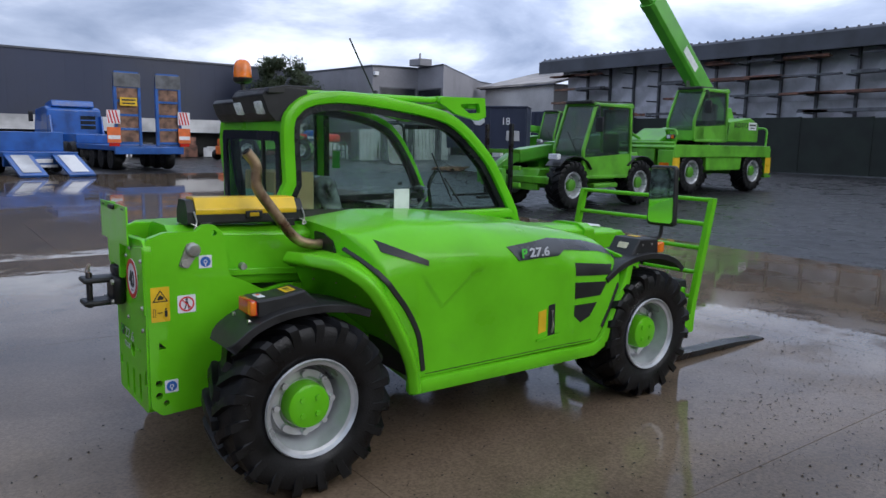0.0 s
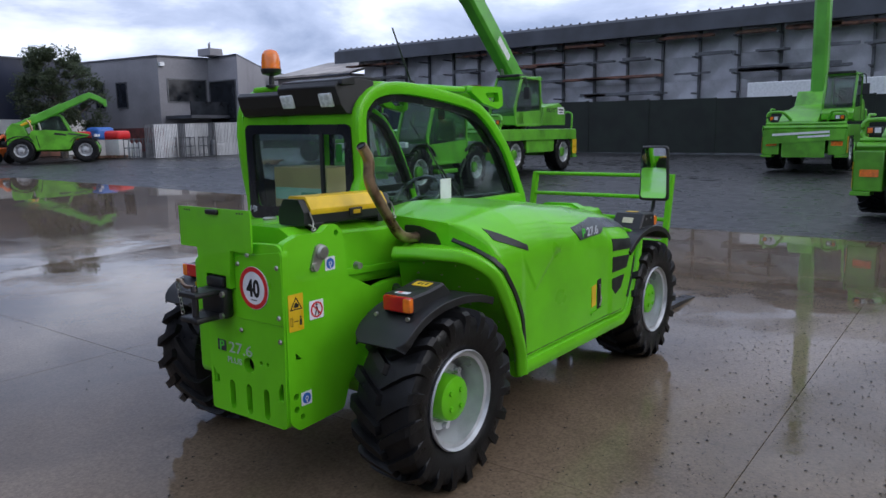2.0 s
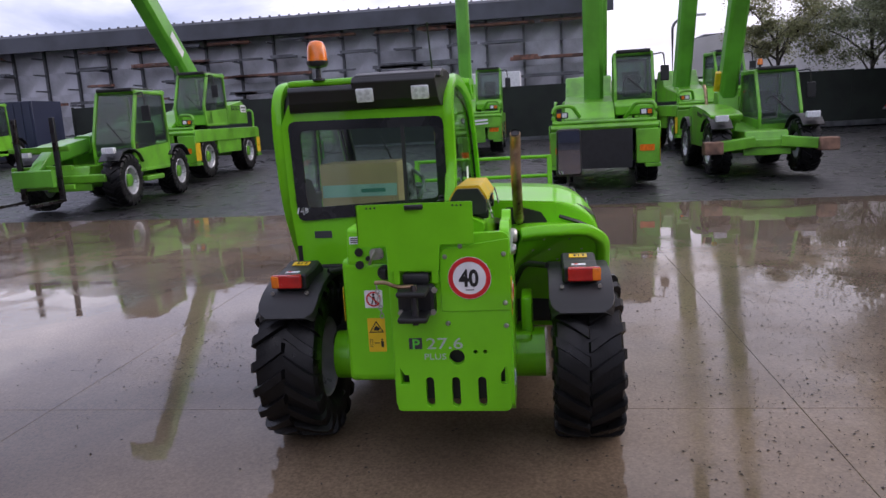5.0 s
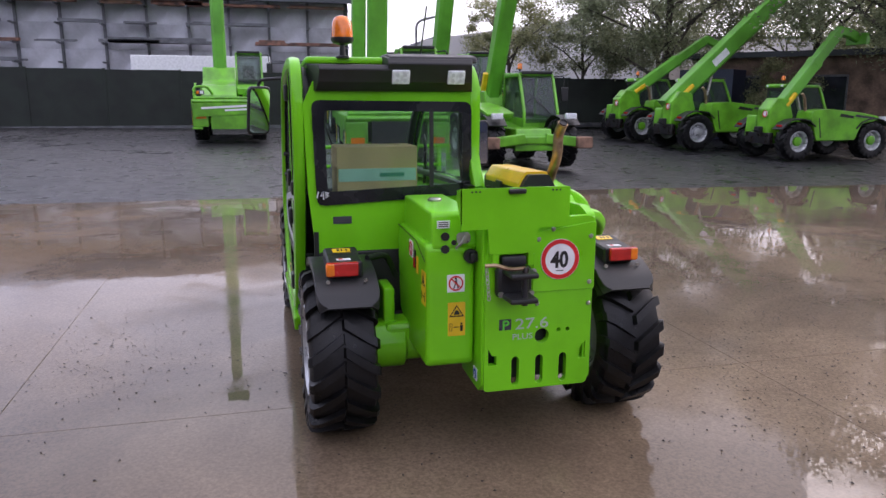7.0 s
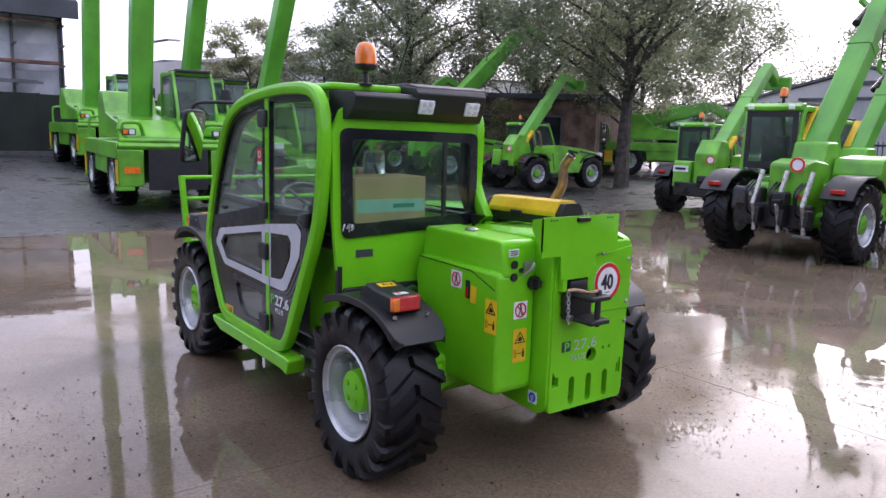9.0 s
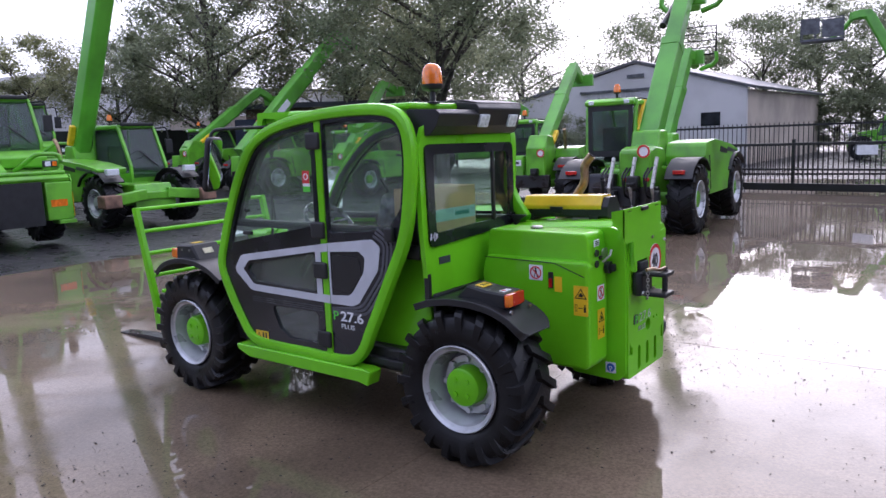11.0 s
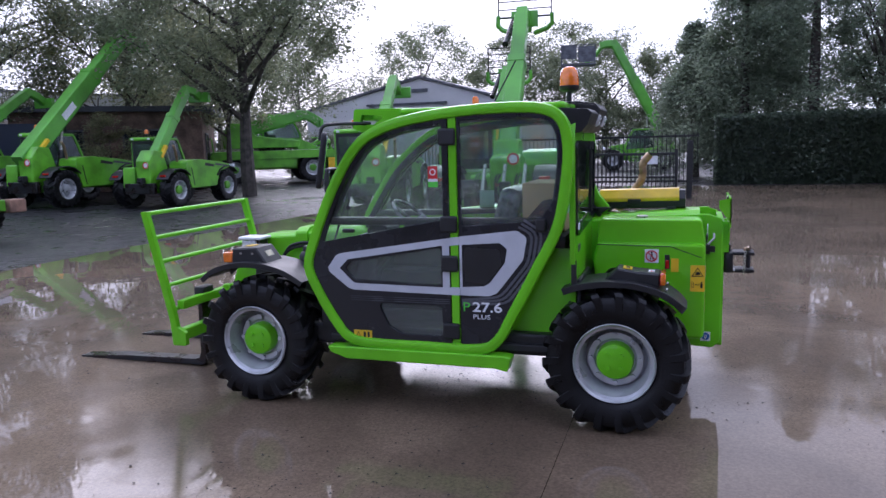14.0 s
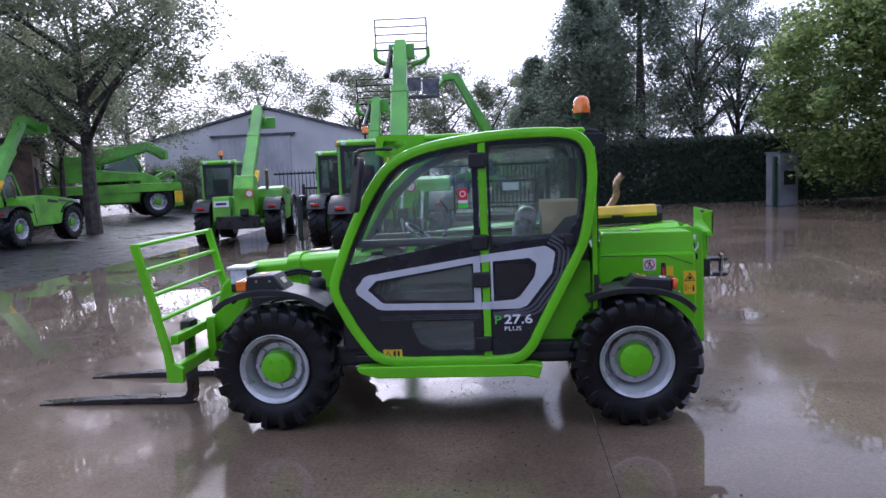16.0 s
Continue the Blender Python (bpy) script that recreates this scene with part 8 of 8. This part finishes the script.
mx = (GX0 + GX1) / 2 - 0.75
part("roof", plate([(GX0 - 0.4, 3.70), (mx, 5.52), (mx, 5.66), (GX0 - 0.45, 3.83)], "y", GY - 18.3, GY + 0.12), GREY_STEEL, shed)
part("roof", plate([(GX1 + 0.4, 3.70), (mx, 5.52), (mx, 5.66), (GX1 + 0.45, 3.83)], "y", GY - 18.3, GY + 0.12), GREY_STEEL, shed)
sd_door = part("sliding_door", box(11.9, 16.2, GY, GY + 0.08, gzs, 4.0, 0.01), material("grey_door_sheet", (0.45, 0.45, 0.45), 0.6, vary=0.1, scale=1.0), shed)
for q in range(14):
    part("door_rib", box(12.0 + 0.3 * q, 12.03 + 0.3 * q, GY + 0.08, GY + 0.10, gzs, 3.95), SHED_GREY, sd_door)
part("door_track", box(11.6, 16.6, GY + 0.02, GY + 0.16, 4.0, 4.12), GREY_STEEL, shed)
part("small_window", box(8.6, 9.6, GY, GY + 0.05, 1.9, 2.6), WINDOW_DARK, shed)
part("plinth", box(GX0 - 0.02, GX1 + 0.02, GY, GY + 0.05, gzs - 0.2, gzs + 0.35), GREY_STEEL, shed)
part("vent", box(mx - 0.5, mx + 0.5, GY, GY + 0.06, 4.7, 4.9), GREY_STEEL, shed)

gate = thing("sliding_gate", (0, -18.6, 0), -9, "black steel bar gate standing half open across the drive", "gate")
gz0 = gz(3, -20)
part("bottom_rail", box(-1.3, 6.8, -0.05, 0.05, gz0 + 0.05, gz0 + 0.26, 0.01), BLACK, gate)
part("top_rail", box(-1.3, 6.8, -0.03, 0.03, gz0 + 1.32, gz0 + 1.40, 0.01), BLACK, gate)
part("mid_rail", box(-1.3, 6.8, -0.03, 0.03, gz0 + 0.62, gz0 + 0.68, 0.01), BLACK, gate)
bar_mesh = to_mesh(box(-0.012, 0.012, -0.012, 0.012, 0, 1.2), "bar", BLACK)
for q in range(62):
    br = part("bar", bar_mesh, None, gate)
    br.location = (-1.22 + 0.13 * q, 0, gz0 + 0.2)
for x in (-1.3, 1.4, 4.1, 6.8):
    part("stile", box(x - 0.04, x + 0.04, -0.05, 0.05, gz0 + 0.05, gz0 + 1.5, 0.005), BLACK, gate)
part("notice", box(-0.75, -0.25, 0.035, 0.05, gz0 + 1.05, gz0 + 1.3), WHITE, gate)
solid("gate_post", box(-1.75, -1.58, -18.45, -18.28, gz0 - 0.1, gz0 + 1.75, 0.01), BLACK, "black steel gate post", "post")
solid("blue_box", box(-1.4, -1.1, -18.2, -17.95, gz0, gz0 + 0.26, 0.02), BLUE, "small blue plastic box beside the gate", "box")
rear_fence = thing("bar_fence", (0, -23.5, 0), 0, "dark steel bar fence behind the gate", "fence", kind="structure")
gz1 = gz(3, -23.5)
part("rail", box(-2.0, 9.0, -0.03, 0.03, gz1 + 1.85, gz1 + 1.92), BLACK, rear_fence)
part("rail", box(-2.0, 9.0, -0.03, 0.03, gz1 + 0.2, gz1 + 0.27), BLACK, rear_fence)
bar2 = to_mesh(box(-0.012, 0.012, -0.012, 0.012, 0, 1.85), "bar", BLACK)
for q in range(70):
    br = part("bar", bar2, None, rear_fence)
    br.location = (-1.95 + 0.155 * q, 0, gz1 + 0.15)

house = thing("brick_house", (0, 0, 0), 0, "brown brick house with dark windows behind the machines", "house")
part("wall", plate([(24.0, -17.6), (18.6, -22.6), (22.5, -29), (29, -23)], "z", 0.1, 3.4), BRICK, house)
part("roof", plate([(24.0, -17.1), (18.0, -22.6), (22.4, -29.6), (29.6, -23)], "z", 3.4, 3.62), ROOF_DARK, house)
window_on(house, (24.0, -17.6), (18.6, -22.6), 1.0, 2.6, 1.2, 2.6)
window_on(house, (24.0, -17.6), (18.6, -22.6), 4.2, 5.8, 1.2, 2.6)
window_on(house, (18.6, -22.6), (22.5, -29.0), 1.2, 2.6, 1.2, 2.4)
part("lean_to", plate([(21.4, -17.6), (23.0, -16.2), (24.2, -17.4), (22.5, -19.0)], "z", 0.1, 2.9), DARK_CLAD, house)
hall = thing("white_hall", (0, 0, 0), 0, "long white hall beyond the fence", "building")
part("wall", plate([(43.8, -11.0), (52, -11.0), (50, -44), (36, -40)], "z", 0.4, 5.6), WHITE_WALL, hall)
part("roof_edge", plate([(43.7, -10.9), (52, -10.9), (50, -44.1), (35.9, -40.1)], "z", 5.6, 5.75), GREY_STEEL, hall)
part("gable", plate([(-9.8, 0.4), (-21.6, 0.4), (-21.6, 6.2), (-20.5, 7.0), (-9.8, 5.4)], "x", 43.2, 43.6), SHED_GREY, hall)
part("annex", box(33.5, 40, -34, -24, 0.4, 3.6), BEIGE, hall)
# unseen walls, added to hold back sky light from +y and -x
light_block = thing("unseen_wall", (0, 0, 0), 0, "plain dark unseen wall added to block sky light", "wall", kind="structure")
part("cladding", box(-24, -1.9, 8.4, 20, gz(-8, 9) - 0.3, 8.2, 0.02), DARK_CLAD, light_block)
part("plinth", box(-24, -1.92, 8.36, 8.399, gz(-8, 9) - 0.3, gz(-8, 9) + 0.5, 0.01), PALE_PANEL, light_block)
part("cladding", box(-36, -31, -24, 8.3, gz(-16, 0) - 0.3, 6.4, 0.02), DARK_CLAD, light_block)
street_lamp = thing("street_lamp", (33.0, -7.2, 0.35), 0, "grey steel street lamp with curved arm", "street lamp")
part("pole", tube(smooth_path([(0, 0, 0), (0, 0, 5.2), (0, -1.0, 5.45)], 0.4, 5), 0.06, 8), GREY_STEEL, street_lamp)
part("lamp_head", box(-0.12, 0.12, -1.55, -0.95, 5.40, 5.50, 0.03), SILVER_FILM, street_lamp)
cabinet = thing("meter_cabinet", (-10.1, -21.6, gz(-10.1, -21.6)), 15, "grey concrete meter cabinet beside a green post", "cabinet")
part("body", box(-0.36, 0.36, -0.40, 0.40, 0, 1.85, 0.02), material("grey_concrete", (0.16, 0.165, 0.17), 0.8, vary=0.15, scale=2, spot=0.2), cabinet)
part("hatch", box(-0.24, 0.20, 0.40, 0.41, 0.75, 1.25, 0.01), BLACK, cabinet)
part("cap", box(-0.39, 0.39, -0.43, 0.43, 1.85, 1.91, 0.01), GREY_STEEL, cabinet)
part("post", box(0.40, 0.52, 0.2, 0.32, 0, 1.75, 0.01), material("dark_green_post", (0.015, 0.05, 0.03), 0.5), cabinet)

# basket of the far machine
bk = part("basket", box(-1.0, 1.0, -0.6, 0.64, -0.06, 0.0), GREY_STEEL, lifter, "grey steel man basket")
bk.location = (3.4, -0.2, 6.2)
for y in (-0.6, 0.6):
    for z in (0.0, 0.5, 1.05):
        part("basket_rail", box(-1.0, 1.0, y, y + 0.04, z, z + 0.05), GREY_STEEL, bk)
    for x in (-1.0, -0.35, 0.3, 0.95):
        part("basket_post", box(x, x + 0.05, y, y + 0.04, 0, 1.1), GREY_STEEL, bk)
part("basket_panel", box(-1.0, 0.0, 0.6, 0.62, 0.1, 1.0), GREY_STEEL, bk)
part("basket_panel", box(0.1, 1.0, 0.6, 0.62, 0.3, 1.1), GREY_STEEL, bk)
part("jib", tube(smooth_path([(1.35, -0.22, 7.15), (2.0, -0.2, 7.25), (2.5, -0.2, 6.6), (3.0, -0.2, 6.3)], 0.2, 4), 0.12, 8), GREEN_BOOM, lifter)

# ---------------------------------------------------------------- trees and hedge


def leaves(centres, count, size, spread, rng):
    """Many small bent leaves scattered round clump centres of (place, radius)."""
    k = len(centres)
    idx = rng.integers(0, k, count)
    c = np.array([p for p, _ in centres])[idx]
    r = np.array([q for _, q in centres])[idx]
    d = rng.normal(size=(count, 3))
    d /= np.linalg.norm(d, axis=1)[:, None]
    d[:, 2] *= 0.75
    at = c + d * (r * rng.random(count) ** 0.65)[:, None] * (spread * 1.5)
    # blades hang near level, each with its own tilt
    nrm = rng.normal(size=(count, 3)) * 0.55 + np.array([0.0, 0.0, 1.0])
    u = np.cross(nrm, rng.normal(size=(count, 3)))
    u /= np.linalg.norm(u, axis=1)[:, None]
    v = np.cross(nrm, u)
    v /= np.linalg.norm(v, axis=1)[:, None]
    s = (size * (0.6 + 0.8 * rng.random(count)))[:, None]
    verts = np.stack([at - u * s, at + v * s * 0.55, at + u * s, at - v * s * 0.55], 1).reshape(-1, 3)
    faces = np.arange(count * 4).reshape(-1, 4)
    return verts, faces


def tree(name, at, height, radius, mat, seed, label, count=9000, leaf=0.16, trunk_r=0.22, clear=0.25, clumps=46, limbs=9, spread=1.0, lean=0.0, group="trees"):
    rng = np.random.default_rng(seed)
    z0 = gz(*at)
    t = thing(name, (at[0], at[1], z0), 0, label, "tree", group)
    top = height * 0.72
    knots = [(0, 0, -0.2), (0.1 * lean, 0.05, height * 0.15), (0.25 * lean, -0.08, height * 0.35), (0.5 * lean, 0.05, top * 0.8), (0.7 * lean, 0, top)]
    pts = smooth_path(knots, height * 0.1, 3)
    bm = bmesh.new()

    def limb(points, r0, r1, n=7):
        rings = []
        for i, p in enumerate(points):
            u = i / (len(points) - 1)
            r = r0 + (r1 - r0) * u
            a, b = Vector(points[max(0, i - 1)]), Vector(points[min(len(points) - 1, i + 1)])
            d = (b - a).normalized()
            s = d.cross(Vector((0.3, 1, 0.2))).normalized()
            q = s.cross(d)
            rings.append([bm.verts.new(Vector(p) + (s * math.cos(2 * math.pi * k / n) + q * math.sin(2 * math.pi * k / n)) * r) for k in range(n)])
        for a, b in zip(rings, rings[1:]):
            for k in range(n):
                bm.faces.new((a[k], a[(k + 1) % n], b[(k + 1) % n], b[k]))

    limb(pts, trunk_r, trunk_r * 0.25)
    centres = []
    for i in range(limbs):
        a = 2.4 * i + rng.random()
        h0 = height * (clear + (0.62 - clear) * (i / limbs))
        reach = radius * (0.55 + 0.4 * rng.random())
        rise = height * (0.10 + 0.16 * rng.random())
        p0 = Vector((0.3 * lean, 0, h0))
        p1 = p0 + Vector((math.cos(a) * reach * 0.45, math.sin(a) * reach * 0.45, rise * 0.7))
        p2 = p0 + Vector((math.cos(a) * reach, math.sin(a) * reach, rise * 1.3))
        limb([p0, p1, p2], trunk_r * 0.42, trunk_r * 0.08, 5)
        for j in range(2):
            e = p1 + Vector((rng.normal() * 0.3, rng.normal() * 0.3, 0.5)) * radius * 0.35
            limb([p1, (p1 + e) / 2 + Vector((0.05, 0.05, 0.08)), e], trunk_r * 0.16, trunk_r * 0.04, 4)
        centres.append((tuple(p2), radius * 0.24))
    for i in range(int(clumps * 1.5)):
        a, q = rng.random() * 2 * math.pi, rng.random() ** 0.5
        zz = height * (clear + 0.08 + (0.90 - clear) * rng.random())
        prof = math.sin(math.pi * min(1, max(0.02, (zz / height - clear * 0.7) / (1.04 - clear * 0.7)))) ** 0.6
        centres.append(((math.cos(a) * q * radius * prof + 0.4 * lean, math.sin(a) * q * radius * prof, zz), radius * (0.09 + 0.15 * rng.random())))
    bmesh.ops.recalc_face_normals(bm, faces=bm.faces)
    part("trunk", bm, BARK, t)
    verts, faces = leaves(centres, int(count * 3.0), leaf * 0.47, spread, rng)
    me = bpy.data.meshes.new("crown")
    me.from_pydata(verts.tolist(), [], faces.tolist())
    me.materials.append(mat)
    part("crown", me, None, t)
    return t


def conifer(at, height, radius, seed, count=9000, label="tall dark conifer behind the hedge"):
    rng = np.random.default_rng(seed)
    t = thing("conifer", (at[0], at[1], gz(*at)), 0, label, "tree", "conifers")
    part("trunk", lathe([(0.28, -0.2), (0.2, height * 0.4), (0.03, height * 0.98), (0, height)], (0, 0, 0), "z", 9), BARK, t)
    centres = []
    for i in range(170):
        u = rng.random() ** 0.8
        z = height * (0.06 + 0.92 * u)
        a = rng.random() * 2 * math.pi
        r = radius * (1 - u) ** 0.75 * (0.55 + 0.5 * rng.random())
        centres.append(((math.cos(a) * r, math.sin(a) * r, z), radius * 0.30 * (1.15 - 0.6 * u)))
    verts, faces = leaves(centres, int(count * 1.3), 0.075, 0.75, rng)
    me = bpy.data.meshes.new("crown")
    me.from_pydata(verts.tolist(), [], faces.tolist())
    me.materials.append(LEAF_CONIFER)
    part("crown", me, None, t)
    return t


tree("oak_tree", (14.6, -19.8), 11.0, 5.3, LEAF_DARK, 21, "large spreading oak with dark wet leaves", 19000, 0.15, 0.30, 0.26, 64, 13)
tree("oak_tree", (21.5, -21.5), 12.2, 4.6, LEAF_MID, 22, "broad tree with yellowing leaves", 14500, 0.15, 0.24, 0.20, 50, 11)
tree("oak_tree", (25.5, -17.0), 12.4, 4.9, LEAF_DARK, 23, "large dark tree behind the telehandlers", 18000, 0.16, 0.26, 0.18, 58, 12)
tree("field_tree", (30.8, -11.4), 6.6, 2.4, LEAF_MID, 24, "young tree rising behind the fence", 6000, 0.13, 0.14, 0.35, 30, 8)
tree("field_tree", (30.8, -15.4), 6.6, 2.6, LEAF_DARK, 25, "young tree rising behind the fence", 6500, 0.13, 0.14, 0.32, 32, 8)
tree("field_tree", (31.0, -19.8), 8.6, 3.4, LEAF_DARK, 26, "tall tree behind the fence", 9000, 0.15, 0.18, 0.28, 42, 9)
tree("bare_tree", (18.6, -24.5), 7.5, 2.6, LEAF_MID, 27, "thin spreading tree with sparse leaves", 2600, 0.12, 0.16, 0.3, 26, 10)
tree("shrub", (20.0, -18.6), 3.0, 1.4, LEAF_MID, 28, "rounded yellow-green shrub beside the house", 3500, 0.10, 0.08, 0.05, 24, 6)
for k, (tx, ty, th, tr) in enumerate(((16.8, -33.8, 2.8, 1.9), (20.2, -33.0, 3.0, 2.0), (22.8, -32.0, 2.6, 1.8), (25.4, -30.6, 3.0, 2.0))):
    tree("shrub", (tx, ty), th, tr, LEAF_DARK, 80 + k, "dense dark shrub at the yard's far edge", 5000, 0.12, 0.08, 0.02, 40, 6, group="shrubs at the yard's edge")
for k, (tx, ty, th, tr) in enumerate(((13, -62, 11, 5), (5, -60, 10.5, 5), (-2.5, -58, 9.5, 4.5), (21, -58, 12, 5.5), (29, -50, 12, 6), (-10, -60, 10, 5), (34, -40, 11, 5.5), (27, -36, 10.5, 5), (9.5, -66, 12.5, 5.5))):
    tree("far_tree", (tx, ty), th, tr, LEAF_DARK, 40 + k, "tree in the woods behind the shed", 6500, 0.24, 0.25, 0.15, 44, 7, group="far trees")
for k, (tx, ty) in enumerate(((12.5, -55), (9.4, -55.5), (6.2, -55), (3.0, -55.6), (-0.2, -55), (-3.4, -55.5))):
    tree("shrub", (tx, ty), 4.2, 2.5, LEAF_DARK, 90 + k, "dense undergrowth below the far woods", 3600, 0.20, 0.08, 0.02, 40, 6, group="undergrowth at the woods")
tree("broadleaf_tree", (-13.5, -20.6), 8.4, 4.0, LEAF_LIGHT, 31, "leafy bright-green tree overhanging the cabinet", 26000, 0.20, 0.22, 0.04, 130, 12)
tree("broadleaf_tree", (-17.6, -17.0), 7.8, 4.0, LEAF_MID, 32, "leafy tree at the yard's edge", 18000, 0.20, 0.22, 0.06, 60, 9)
tree("far_tree", (17.6, 40.5), 6.2, 2.3, LEAF_SHADE, 34, "tree between shed and office, shade put into its leaf colour", 9000, 0.16, 0.2, 0.1, 50, 8)
for k, (cx, cy, ch, cr) in enumerate(((-3.9, -29.5, 9.6, 3.2), (-6.4, -28.3, 11.5, 3.2), (-1.9, -31.5, 7.0, 2.6), (-5.2, -32.5, 10.0, 3.0))):
    conifer((cx, cy), ch, cr, 60 + k, 26000)
for k, (cx, cy, ch, cr) in enumerate(((-8.9, -28.6, 10.8, 2.6), (-11.0, -29.6, 9.6, 2.5), (-13.0, -30.5, 8.0, 2.4), (-10.0, -32.0, 10.4, 2.6))):
    tree("pine_tree", (cx, cy), ch, cr, LEAF_CONIFER, 71 + k, "pine with open branches above the hedge", 5200, 0.13, 0.17, 0.24, 36, 13)



def hedge_bm_parts():
    rng = np.random.default_rng(9)
    n = 38000
    x = -20 + 17.4 * rng.random(n)
    yb = -26.0
    face = rng.random(n)
    y = np.where(face < 0.62, yb + 0.5 + rng.normal(size=n) * 0.06, yb + (rng.random(n) - 0.5) * 1.0)
    z = np.where(face < 0.62, rng.random(n) * 2.55, 2.52 + rng.normal(size=n) * 0.06)
    at = np.stack([x, y, z + gz(-9, -24)], 1)
    u = rng.normal(size=(n, 3))
    u /= np.linalg.norm(u, axis=1)[:, None]
    v = np.cross(u, rng.normal(size=(n, 3)))
    v /= np.linalg.norm(v, axis=1)[:, None]
    s = 0.085
    return np.stack([at - u * s, at + v * s * 0.6, at + u * s, at - v * s * 0.6], 1).reshape(-1, 3), np.arange(n * 4).reshape(-1, 4)


hedge = thing("hedge", (0, 0, 0), 0, "long clipped dark-green hedge", "hedge")
part("core", box(-20, -2.6, -26.45, -25.55, gz(-9, -24) - 0.1, gz(-9, -24) + 2.5, 0.08), HEDGE_LEAF, hedge)
hv, hf = hedge_bm_parts()
hme = bpy.data.meshes.new("foliage")
hme.from_pydata(hv.tolist(), [], hf.tolist())
hme.materials.append(HEDGE_LEAF)
tagged(part("foliage", hme, None, hedge), kind="stuff")

# ---------------------------------------------------------------- concrete pavement, slab by slab
SX, SY, EDGE_X, JOINT_Y = 4.56, 4.5, 8.2, -1.95
pavement = thing("pavement", label="wet brown concrete slabs with standing rainwater", category="pavement", kind="structure")
for i in range(7):
    for j in range(-5, 6):
        px, py = EDGE_X - SX * (i + 0.5), JOINT_Y + SY * (j + 0.5)
        slab_bm = box(px - SX / 2 + 0.001, px + SX / 2 - 0.001, py - SY / 2 + 0.001, py + SY / 2 - 0.001, -0.12, 0.0, 0.002, 1)
        for v in slab_bm.verts:
            v.co.z += gz(v.co.x, v.co.y)
        part("slab", slab_bm, WATER_CONCRETE, pavement, angle=20)

# wind-blown grit and leaf crumbs on the wet slabs
LITTER = material("wet_leaf_litter", (0.030, 0.020, 0.012), 0.6, vary=0.3, scale=40)


def litter_mesh():
    rng = np.random.default_rng(17)
    n = 8000
    clump = np.array([(1.2, -2.6), (0.2, -3.0), (2.6, -2.4), (-0.6, -2.2), (1.8, -1.6), (0.4, 2.3), (-1.6, -1.6), (3.4, -0.8), (-2.0, -2.6), (0.6, -3.6), (0.0, 2.1), (0.0, 0.2)])
    c = clump[rng.integers(0, len(clump), n)]
    xy = c + rng.normal(size=(n, 2)) * (0.35 + 0.8 * rng.random((n, 1)) ** 2)
    strewn = rng.random(n) < 0.35
    xy[strewn] = (rng.random((n, 2)) * np.array([8.5, 5.2]) + np.array([-3.8, -4.4]))[strewn]
    a = rng.random(n) * 2 * math.pi
    s = 0.002 + 0.011 * rng.random(n) ** 4
    w = 0.35 + 0.5 * rng.random(n)
    dx, dy = np.cos(a) * s, np.sin(a) * s
    z = np.full(n, 0.033)
    p = np.stack([np.stack([xy[:, 0] - dx, xy[:, 1] - dy, z], 1), np.stack([xy[:, 0] + dy * w, xy[:, 1] - dx * w, z + 0.001], 1), np.stack([xy[:, 0] + dx, xy[:, 1] + dy, z], 1), np.stack([xy[:, 0] - dy * w, xy[:, 1] + dx * w, z + 0.001], 1), np.stack([xy[:, 0], xy[:, 1], z + 0.003 + 0.2 * s], 1)], 1).reshape(-1, 3)
    b = np.arange(n)[:, None] * 5
    f = np.concatenate([b + np.array([[0, 1, 4]]), b + np.array([[1, 2, 4]]), b + np.array([[2, 3, 4]]), b + np.array([[3, 0, 4]])])
    me = bpy.data.meshes.new("leaf_litter")
    me.from_pydata(p.tolist(), [], f.tolist())
    me.materials.append(LITTER)
    return me


tagged(new("leaf_litter", litter_mesh()), "dark grit and leaf crumbs scattered on wet concrete", "litter", kind="stuff")
